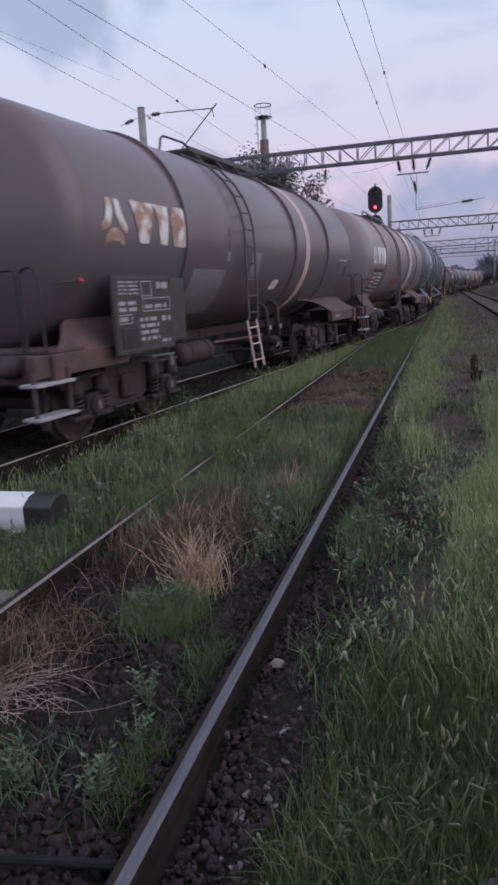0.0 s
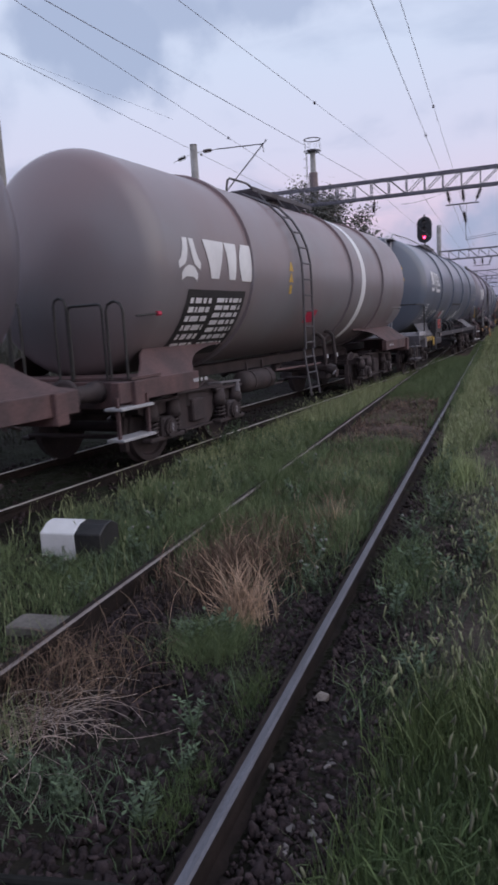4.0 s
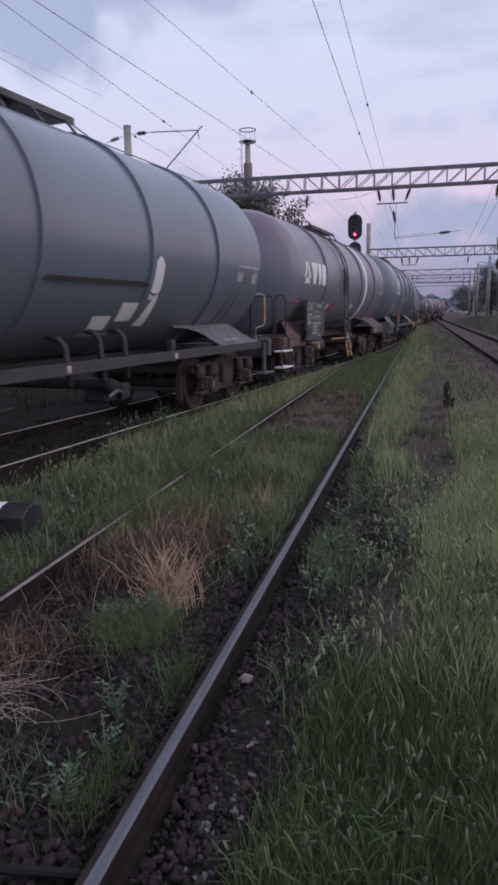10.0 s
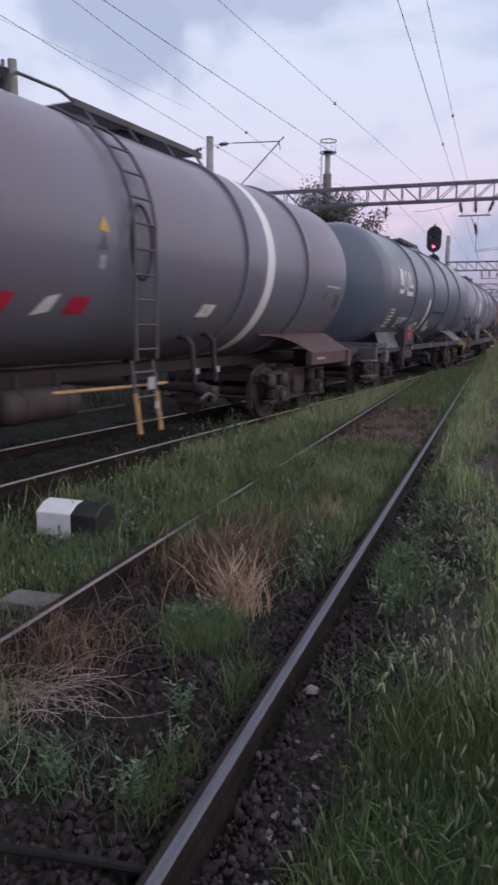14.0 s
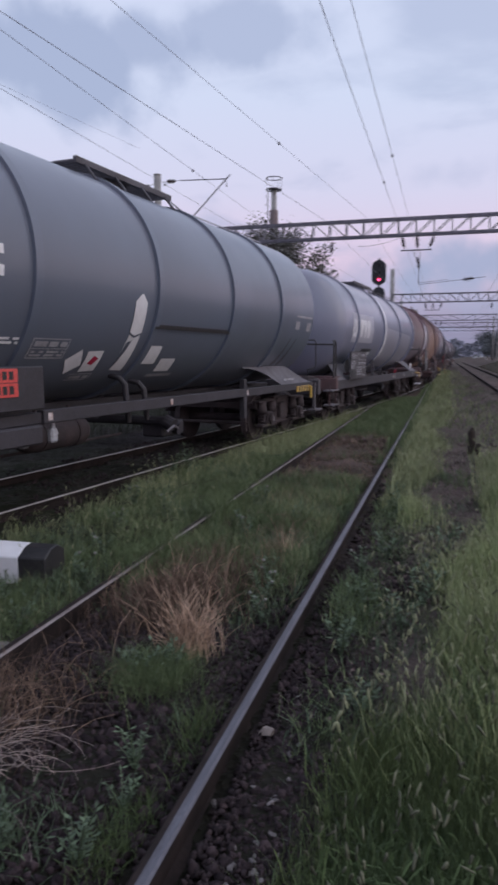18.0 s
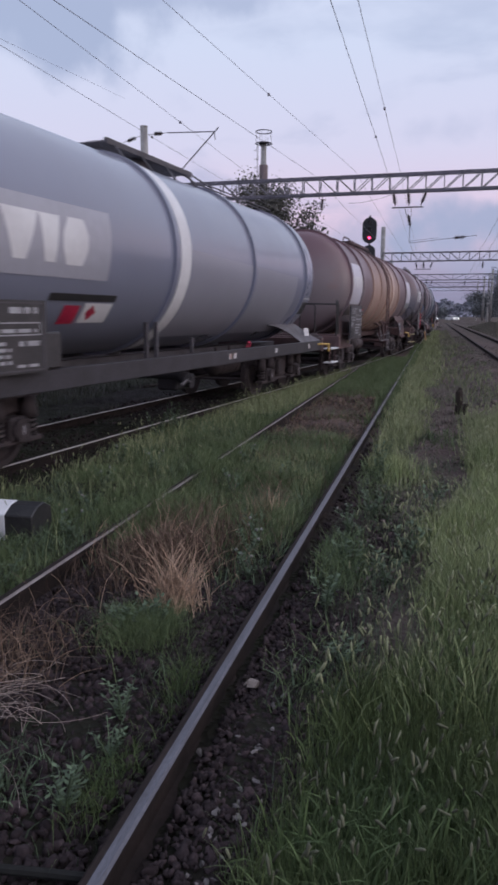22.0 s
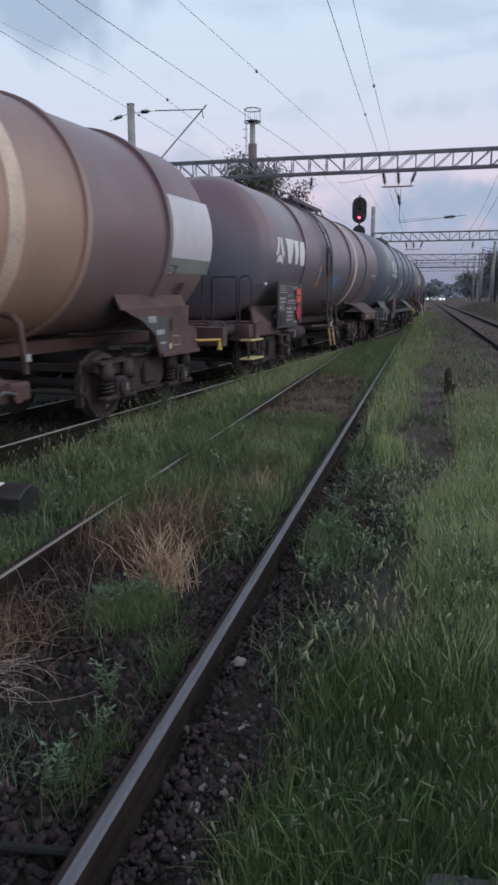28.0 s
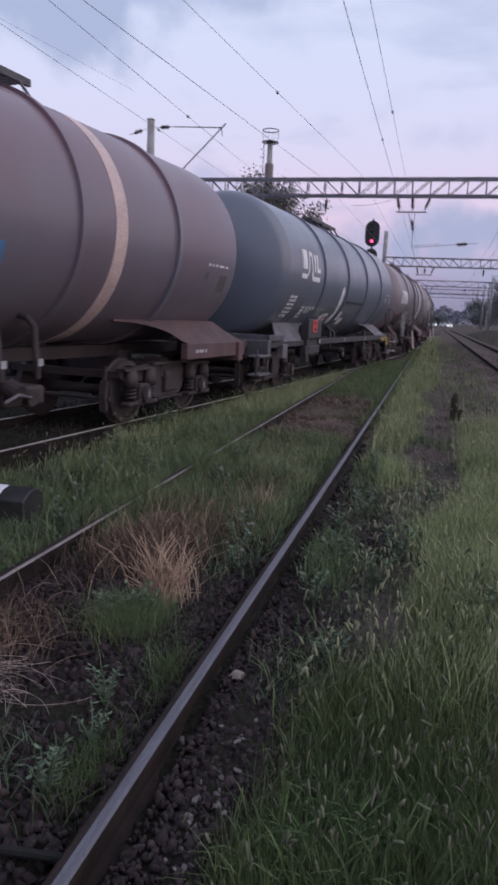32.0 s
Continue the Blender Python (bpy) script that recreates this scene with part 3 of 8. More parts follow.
def sleeper_mesh():
    bm = bmesh.new()
    prof = [(-1.25, -0.03), (-1.22, 0.0), (-0.55, 0.0), (-0.4, -0.04), (0.4, -0.04), (0.55, 0.0), (1.22, 0.0), (1.25, -0.03), (1.25, -0.2), (-1.25, -0.2)]
    a = [bm.verts.new((x, -0.13, z)) for x, z in prof]
    b = [bm.verts.new((x, 0.13, z)) for x, z in prof]
    for i in range(len(prof)):
        j = (i + 1) % len(prof)
        bm.faces.new((a[i], b[i], b[j], a[j]))
    bm.faces.new(a)
    bm.faces.new(b[::-1])
    bmesh.ops.recalc_face_normals(bm, faces=bm.faces)
    me = bpy.data.meshes.new("sleeper")
    bm.to_mesh(me)
    bm.free()
    me.materials.append(M_SLEEPER)
    return me


SLEEPER = sleeper_mesh()


def fastening_mesh():
    bm = bmesh.new()
    for s in (-1, 1):
        box(bm, s * 0.075 - 0.03, s * 0.075 + 0.03, -0.05, 0.05, -0.16, -0.135)
        tube(bm, [(s * 0.085, 0, -0.14), (s * 0.085, 0, -0.105)], 0.016, 6)
    me = bpy.data.meshes.new("fastening")
    bm.to_mesh(me)
    bm.free()
    me.materials.append(M_RAILSIDE)
    return me


FASTENING = fastening_mesh()


def build_track(name, centre, z, y0, y1, label, far_sleepers, first=0.1, top=None, shine=(-0.008, -0.008), label_rail="steel rail with a worn bright top"):
    root = tagged(empty(name), label, "railway track", kind="structure")
    ys = [y0]
    while ys[-1] < y1:
        ys.append(min(y1, ys[-1] + (1.0 if ys[-1] < 60 else 5.0)))
    for s, sh in zip((-0.7535, 0.7535), shine):
        steel = top[0 if s < 0 else 1] if isinstance(top, tuple) else top
        shared("rail", rail_mesh("rail", centre, s, z, ys, steel, sh), root, label_rail)
    y = first
    rng = random.Random(5)
    while y < far_sleepers:
        a = math.atan((centre(y + 0.1) - centre(y - 0.1)) / 0.2)
        s = shared("sleeper", SLEEPER, root, m=pose(centre(y), y, z - 0.172 + rng.uniform(-0.008, 0.008), 0, 0, -math.degrees(a) + rng.uniform(-0.6, 0.6)))
        if y < 14:
            for o in (-0.7535, 0.7535):
                shared("fastening", FASTENING, s, m=pose(o, 0, 0.172))
        y += 0.62
    return root


build_track("siding_track", lambda y: 0.0, 0.0, -14, CURVE_END, "overgrown siding track with dark rails and buried sleepers", 40, 0.1, top=(mat("dull_tan_rail_top", (0.30, 0.255, 0.245), (0.21, 0.17, 0.165), rough=0.4, metal=0.5, scale=5, fine=60, bump=0.06, stretch=(6, 0.5, 6)), M_STEEL), shine=(0.014, -0.005))
build_track("train_track", line_x, 0.0, -45, 186, "bright-topped track that carries the tank train", 60, -6, top=M_BRIGHTSTEEL, shine=(0.014, 0.014))
build_track("main_track", lambda y: 4.645, 0.23, -14, 186, "raised main-line track with dark rails", 90, 6.0, mat("dull_rail_top", (0.048, 0.038, 0.040), (0.032, 0.025, 0.027), rough=0.8, metal=0.0, scale=6))


# ---- tank wagons ----
CACHE = {}
TANK_R, TANK_Z = 1.45, 2.60
HEAD_CROWN, HEAD_KNUCKLE, TANK_HALF, TANK_SHIFT = 0.8, 0.154, 6.2, 0.0


def set_tank(radius, height, half, crown=0.8, knuckle=0.154, shift=0.0):
    """Radius, axis height, half length, end shape and offset of the tank that the next parts belong to."""
    global TANK_R, TANK_Z, TANK_HALF, HEAD_CROWN, HEAD_KNUCKLE, TANK_SHIFT
    TANK_R, TANK_Z, TANK_HALF, HEAD_CROWN, HEAD_KNUCKLE, TANK_SHIFT = radius, height, half, crown, knuckle, shift


def head_profile():
    """The dished end from its pole to the barrel: (distance beyond the barrel, radius)."""
    rc, rk = 2 * TANK_R * HEAD_CROWN, 2 * TANK_R * HEAD_KNUCKLE
    d = math.sqrt((rc - rk) ** 2 - (TANK_R - rk) ** 2)
    th = math.asin((TANK_R - rk) / (rc - rk))
    out = [(rc * math.cos(a) - d, max(0.02, rc * math.sin(a))) for a in np.linspace(0.02, th, 10)]
    out += [(rk * math.cos(a), TANK_R - rk + rk * math.sin(a)) for a in np.linspace(th, math.pi / 2, 9)[1:]]
    return out


def cached(key, make, material, smooth=False):
    if key not in CACHE:
        bm = make()
        me = bpy.data.meshes.new(key)
        bm.to_mesh(me)
        bm.free()
        me.materials.append(material)
        if smooth:
            me.shade_smooth()
        CACHE[key] = me
    return CACHE[key]


def on_tank(bm, quad, lift=0.008, n=12, side=1):
    """A painted patch that lies on the tank's side; quad: four (y, z) corners, lower left, lower right, upper right, upper left."""
    (a, b, c, d) = quad
    rows = []
    for i in range(n + 1):
        t = i / n
        row = []
        for (p, q) in ((a, d), (b, c)):
            y, z = p[0] + (q[0] - p[0]) * t, p[1] + (q[1] - p[1]) * t
            s = max(-0.995, min(0.995, (z - TANK_Z) / TANK_R))
            r = TANK_R + lift
            row.append(bm.verts.new((side * r * math.sqrt(1 - s * s), y, TANK_Z + r * s)))
        rows.append(row)
    for (p, q), (r_, s_) in zip(rows, rows[1:]):
        bm.faces.new((p, q, s_, r_) if side > 0 else (q, p, r_, s_))
    return bm


def patch(name, quads, material, parent, label="", lift=0.008):
    if name in ("label", "warning_sign", "block_mark") and len(quads) > 1:
        return [patch(name, [q], material, parent, label, lift) for q in quads][0]
    bm = bmesh.new()
    for q in quads:
        on_tank(bm, q, lift)
    return part(name, bm, material, parent, label, True)


def rect(y0, y1, z0, z1, slant=0.0):
    return [(y0, z0), (y1, z0), (y1 + slant, z1), (y0 + slant, z1)]


def ring_band(y0, y1, r0, r1, n=120):
    bm = bmesh.new()
    prof = [(y0, r0), (y0, r1), (y1, r1), (y1, r0)]
    rings = [[bm.verts.new((r * math.cos(2 * math.pi * k / n), y, TANK_Z + r * math.sin(2 * math.pi * k / n))) for k in range(n)] for y, r in prof]
    for ra, rb in ((0, 1), (1, 2), (2, 3)):
        for k in range(n):
            bm.faces.new((rings[ra][k], rings[rb][k], rings[rb][(k + 1) % n], rings[ra][(k + 1) % n]))
    bmesh.ops.recalc_face_normals(bm, faces=bm.faces)
    return bm


def tank_barrel():
    head = head_profile()
    y0 = TANK_HALF - head[0][0]
    prof = [(-(y0 + d), r) for d, r in head]
    prof += [(-y0 + 2 * y0 * i / 12, TANK_R) for i in range(1, 12)]
    prof += [(y0 + d, r) for d, r in head[::-1]]
    return lathe_y(bmesh.new(), [(y + TANK_SHIFT, r) for y, r in prof], TANK_Z, 96)


def sleeve(y0, y1, r, n=96):
    """A painted or clad section round the barrel."""
    bm = bmesh.new()
    rings = [[bm.verts.new((r * math.cos(2 * math.pi * k / n), y, TANK_Z + r * math.sin(2 * math.pi * k / n))) for k in range(n)] for y in np.linspace(y0, y1, 4)]
    for ra, rb in zip(rings, rings[1:]):
        for k in range(n):
            bm.faces.new((ra[k], rb[k], rb[(k + 1) % n], ra[(k + 1) % n]))
    bmesh.ops.recalc_face_normals(bm, faces=bm.faces)
    return bm


WHEEL_R = 0.46


def wheelset_bm():
    bm = bmesh.new()
    for s in (-1, 1):
        n = 28
        prof = [(s * 0.69, 0.1), (s * 0.69, WHEEL_R + 0.025), (s * 0.715, WHEEL_R + 0.02), (s * 0.725, WHEEL_R), (s * 0.82, WHEEL_R - 0.01), (s * 0.82, WHEEL_R - 0.08), (s * 0.78, WHEEL_R - 0.1), (s * 0.78, 0.16), (s * 0.84, 0.13), (s * 0.84, 0.05)]
        rings = [[bm.verts.new((x, r * math.cos(2 * math.pi * k / n), r * math.sin(2 * math.pi * k / n))) for k in range(n)] for x, r in prof]
        for ra, rb in zip(rings, rings[1:]):
            for k in range(n):
                bm.faces.new((ra[k], ra[(k + 1) % n], rb[(k + 1) % n], rb[k]))
        bm.faces.new(rings[-1])
    tube(bm, [(-0.98, 0, 0), (0.98, 0, 0)], 0.075, 10)
    bmesh.ops.recalc_face_normals(bm, faces=bm.faces)
    return bm


def side_frame_bm():
    """The welded side frame: a beam over both axles, deep between them."""
    bm = bmesh.new()
    poly = [(-1.34, 0.70), (-1.34, 0.80), (-0.55, 0.86), (0.55, 0.86), (1.34, 0.80), (1.34, 0.70), (1.24, 0.64), (0.60, 0.62), (0.50, 0.42), (0.36, 0.34), (-0.36, 0.34), (-0.50, 0.42), (-0.60, 0.62), (-1.24, 0.64)]
    prism(bm, poly, 0.93, 0.97)
    # flanges along the beam's upper and lower edges
    box(bm, 0.90, 1.06, -1.34, -0.52, 0.79, 0.825)
    box(bm, 0.90, 1.06, 0.52, 1.34, 0.79, 0.825)
    box(bm, 0.90, 1.06, -0.55, 0.55, 0.845, 0.875)
    box(bm, 0.90, 1.05, -0.38, 0.38, 0.325, 0.35)
    box(bm, 0.97, 1.06, -0.16, 0.16, 0.42, 0.74, 0.02)
    return bm


def axle_box_bm():
    bm = bmesh.new()
    box(bm, 0.94, 1.13, -0.14, 0.14, 0.33, 0.60, 0.03)
    box(bm, 0.95, 1.11, -0.40, 0.40, 0.30, 0.36, 0.015)
    tube(bm, [(1.12, 0, 0.46), (1.17, 0, 0.46)], 0.125, 16)
    tube(bm, [(1.17, 0, 0.46), (1.185, 0, 0.46)], 0.09, 12)
    for k in range(4):
        a = math.pi / 4 + math.pi / 2 * k
        tube(bm, [(1.165, 0.105 * math.cos(a), 0.46 + 0.105 * math.sin(a)), (1.18, 0.105 * math.cos(a), 0.46 + 0.105 * math.sin(a))], 0.014, 6)
    return bm


def axle_mark_bm():
    """A short white dash on an axle cover."""
    return box(bmesh.new(), 1.186, 1.189, -0.010, 0.010, 0.415, 0.515)


def spring_pot_bm():
    bm = bmesh.new()
    tube(bm, [(1.03, 0, 0.57), (1.03, 0, 0.66), (1.03, 0, 0.80)], [0.105, 0.10, 0.08], 12)
    return bm


def coil_bm():
    bm = bmesh.new()
    pts = [(1.03 + 0.072 * math.cos(a), 0.072 * math.sin(a), 0.375 + 0.21 * a / (2 * math.pi * 4)) for a in np.linspace(0, 2 * math.pi * 4, 41)]
    return tube(bm, pts, 0.019, 5)


def brake_shoe_bm():
    """A block against the wheel's tread and the hanger that carries it."""
    bm = bmesh.new()
    prism(bm, [(0.475, 0.24), (0.54, 0.22), (0.57, 0.46), (0.53, 0.66), (0.46, 0.62), (0.50, 0.46)], 0.71, 0.81)
    prism(bm, [(0.52, 0.42), (0.57, 0.42), (0.50, 0.84), (0.45, 0.84)], 0.74, 0.78)
    return bm


def bolster_bm():
    bm = bmesh.new()
    box(bm, -1.0, 1.0, -0.2, 0.2, 0.62, 0.86, 0.03)
    box(bm, -0.95, 0.95, -1.32, -1.22, 0.68, 0.78)
    box(bm, -0.95, 0.95, 1.22, 1.32, 0.68, 0.78)
    tube(bm, [(0, 0, 0.84), (0, 0, 1.0)], 0.28, 18)
    for y in (-0.42, 0.42, -1.40, 1.40):
        tube(bm, [(-0.85, y, 0.40), (0.85, y, 0.40)], 0.035, 6)
    box(bm, 0.62, 0.92, -0.12, 0.12, 0.84, 0.93, 0.01)
    box(bm, -0.92, -0.62, -0.12, 0.12, 0.84, 0.93, 0.01)
    return bm


def mirror_bm(make):
    def made():
        bm = make()
        bmesh.ops.scale(bm, vec=(-1, 1, 1), verts=bm.verts)
        bmesh.ops.reverse_faces(bm, faces=bm.faces)
        return bm
    return made


WHEELSETS = []


def bogie(wagon, y):
    b = shared("bogie", cached("bogie", bolster_bm, M_RUNGEAR), wagon, "four-wheel bogie caked with brake dust", pose(0, y, 0))
    for s, side in ((1, "r"), (-1, "l")):
        pick = (lambda f: f) if s > 0 else mirror_bm
        shared("side_frame", cached("side_frame_" + side, pick(side_frame_bm), M_RUNGEAR), b)
        for a in (-0.9, 0.9):
            shared("axle_box", cached("axle_box_" + side, pick(axle_box_bm), M_RUNGEAR), b, m=pose(0, a, 0))
            if s > 0:
                shared("axle_mark", cached("axle_mark", axle_mark_bm, M_LADDER), b, "white dash on the axle cover", pose(0, a, 0))
                for flip in (0, 180):
                    shared("brake_shoe", cached("brake_shoe_" + ("l" if flip else "r"), mirror_bm(brake_shoe_bm) if flip else brake_shoe_bm, M_RUNGEAR), b, m=pose(0, a, 0, 0, 0, flip))
            for d in (-0.26, 0.26):
                shared("spring_pot", cached("spring_pot_" + side, pick(spring_pot_bm), M_RUNGEAR, True), b, m=pose(0, a + d, 0))
                if s > 0:
                    shared("coil_spring", cached("coil_spring_" + side, pick(coil_bm), M_RUNGEAR), b, m=pose(0, a + d, 0))
    for a in (-0.9, 0.9):
        w = shared("wheelset", cached("wheelset", wheelset_bm, M_RUNGEAR, False), b, "rolling steel wheels on an axle", pose(0, a, WHEEL_R))
        WHEELSETS.append((w, a))


def buffer_bm():
    bm = bmesh.new()
    prof = [(0.0, 0.13), (0.12, 0.13), (0.14, 0.10), (0.34, 0.10), (0.36, 0.085), (0.54, 0.085), (0.555, 0.20), (0.60, 0.20), (0.62, 0.16)]
    return lathe_y(bm, prof, 0.0, 18)


def coupler_bm():
    bm = bmesh.new()
    box(bm, -0.06, 0.06, 0.0, 0.32, -0.09, 0.09, 0.015)
    tube(bm, [(0, 0.3, 0.0), (0, 0.42, -0.04), (0, 0.50, -0.18), (0, 0.48, -0.38)], 0.03, 6)
    tube(bm, [(0.22, 0.0, 0.0), (0.22, 0.2, -0.08), (0.22, 0.36, -0.30), (0.2, 0.52, -0.36)], 0.026, 6)
    return bm


def ladder(parent, name, y, z0, z1, x_of, width=0.38, pitch=0.28, material=None, label=""):
    material = material or M_FRAME
    lad = None
    for s in (-1, 1):
        bm = bmesh.new()
        zs = np.linspace(z0, z1, 12)
        tube(bm, [(x_of(z), y + s * width / 2, z) for z in zs], 0.022, 6)
        if lad is None:
            lad = part(name, bm, material, parent, label)
        else:
            part("stile", bm, material, lad)
    z = z0 + 0.12
    while z < z1 - 0.05:
        bm = bmesh.new()
        tube(bm, [(x_of(z), y - width / 2, z), (x_of(z), y + width / 2, z)], 0.014, 5)
        part("rung", bm, material, lad)
        z += pitch
    return lad


def walkway(wagon, y0, y1, material, rail=True):
    z = TANK_Z + TANK_R + 0.12
    bm = bmesh.new()
    box(bm, -0.45, -0.40, y0, y1, z - 0.05, z + 0.03)
    box(bm, 0.40, 0.45, y0, y1, z - 0.05, z + 0.03)
    walk_ob = part("walkway", bm, material, wagon, "grated walkway along the tank's top")
    y = y0 + 0.05
    bm = bmesh.new()
    while y < y1:
        box(bm, -0.40, 0.40, y, y + 0.035, z - 0.02, z + 0.01)
        y += 0.09
    part("grating", bm, material, walk_ob)
    for yy in np.linspace(y0 + 0.2, y1 - 0.2, 4):
        bm = bmesh.new()
        tube(bm, [(0.43, yy, z - 0.02), (0.62, yy, TANK_Z + math.sqrt(TANK_R ** 2 - 0.62 ** 2))], 0.02, 6)
        part("bracket", bm, material, walk_ob)
        bm = bmesh.new()
        tube(bm, [(-0.43, yy, z - 0.02), (-0.62, yy, TANK_Z + math.sqrt(TANK_R ** 2 - 0.62 ** 2))], 0.02, 6)
        part("bracket", bm, material, walk_ob)
    if rail:
        bm = bmesh.new()
        tube(bm, [(0.44, y0 - 1.0, TANK_Z + TANK_R - 0.07), (0.44, y0 - 0.94, z - 0.01), (0.44, y0 - 0.85, z + 0.04), (0.44, y0 - 0.2, z + 0.05), (0.44, y0, z)], 0.02, 6)
        part("handrail", bm, material, walk_ob)
    bm = bmesh.new()
    lathe = [(0.30, 0.0), (0.30, 0.16), (0.34, 0.16), (0.34, 0.22), (0.05, 0.26)]
    n = 20
    ym = (y0 + y1) / 2
    rings = [[bm.verts.new((r * math.cos(2 * math.pi * k / n), ym + r * math.sin(2 * math.pi * k / n), TANK_Z + TANK_R - 0.05 + h)) for k in range(n)] for r, h in lathe]
    for ra, rb in zip(rings, rings[1:]):
        for k in range(n):
            bm.faces.new((ra[k], ra[(k + 1) % n], rb[(k + 1) % n], rb[k]))
    bm.faces.new(rings[-1])
    part("manhole", bm, material, wagon, "domed manhole cover")


def text_bars(parent, y0, y1, z0, z1, rows, seed, x=None, material=None, gap=0.4, lead=0.0):
    """Unreadable lettering: plain bars in rows, on the tank's side or, with x, on a flat board."""
    rng = random.Random(seed)
    bm = bmesh.new()
    h = (z1 - z0) / rows
    for r in range(rows):
        z = z1 - (r + 1) * h
        y = y0 + lead
        while y < y1 - 0.03:
            w = min(rng.uniform(0.05, 0.22), y1 - y)
            q = rect(y, y + w, z + h * gap * 0.5, z + h * (1 - gap * 0.5))
            if x is None:
                on_tank(bm, q, 0.014, 2)
            else:
                vs = [bm.verts.new((x, a, b)) for a, b in q]
                bm.faces.new(vs)
            y += w + rng.uniform(0.03, 0.06)
    bars = part("lettering", bm, material or (M_WHITE if x is None else M_LADDER), parent, "rows of small white lettering")
    bars["kind"] = "stuff"
    return bars


def emblem(wagon, y, z, s, material, gap=0.0):
    """The owner's mark: three curved pale petals and three plain blocks beside them."""
    bm = bmesh.new()
    k = s * 0.87

    def strip(rows):
        for (a, b), (c, d) in zip(rows, rows[1:]):
            on_tank(bm, [(y + p * k - 0.08 * s, z + q * k) for p, q in (a, b, d, c)], 0.008, 2)

    left = [((-0.02, 0.14), (0.15, 0.22)), ((-0.04, 0.24), (0.19, 0.30)), ((0.03, 0.30), (0.22, 0.38)), ((0.09, 0.42), (0.24, 0.48)), ((0.12, 0.58), (0.25, 0.58))]
    strip(left)
    strip([((0.54 - b[0], b[1]), (0.54 - a[0], a[1])) for a, b in left])
    strip([((0.05, -0.02), (0.17, 0.04)), ((0.05, 0.09), (0.17, 0.12))])
    strip([((0.17, 0.04), (0.37, 0.04)), ((0.17, 0.12), (0.37, 0.12)), ((0.22, 0.20), (0.32, 0.20))])
    strip([((0.37, 0.04), (0.49, -0.02)), ((0.37, 0.12), (0.49, 0.09))])
    strip([((0.05, 0.09), (0.17, 0.12)), ((0.14, 0.17), (0.22, 0.20))])
    strip([((0.37, 0.12), (0.49, 0.09)), ((0.32, 0.20), (0.40, 0.17))])
    bmesh.ops.remove_doubles(bm, verts=bm.verts, dist=0.004)
    part("emblem", bm, material, wagon, "white three-petal owner's mark", True)
    y += gap
    b = [
        [(y + 0.70 * s, z + 0.03 * s), (y + 0.90 * s, z + 0.03 * s), (y + 1.08 * s, z + 0.52 * s), (y + 0.52 * s, z + 0.52 * s)],
        [(y + 1.20 * s, z + 0.03 * s), (y + 1.38 * s, z + 0.03 * s), (y + 1.44 * s, z + 0.52 * s), (y + 1.10 * s, z + 0.52 * s)],
        [(y + 1.58 * s, z + 0.02 * s), (y + 1.88 * s, z + 0.02 * s), (y + 1.97 * s, z + 0.20 * s), (y + 1.50 * s, z + 0.20 * s)],
        [(y + 1.50 * s, z + 0.20 * s), (y + 1.97 * s, z + 0.20 * s), (y + 1.97 * s, z + 0.36 * s), (y + 1.50 * s, z + 0.36 * s)],
        [(y + 1.50 * s, z + 0.36 * s), (y + 1.97 * s, z + 0.36 * s), (y + 1.88 * s, z + 0.53 * s), (y + 1.60 * s, z + 0.53 * s)],
    ]
    patch("block_mark", b, material, wagon, "three plain white blocks of the owner's mark", 0.009)


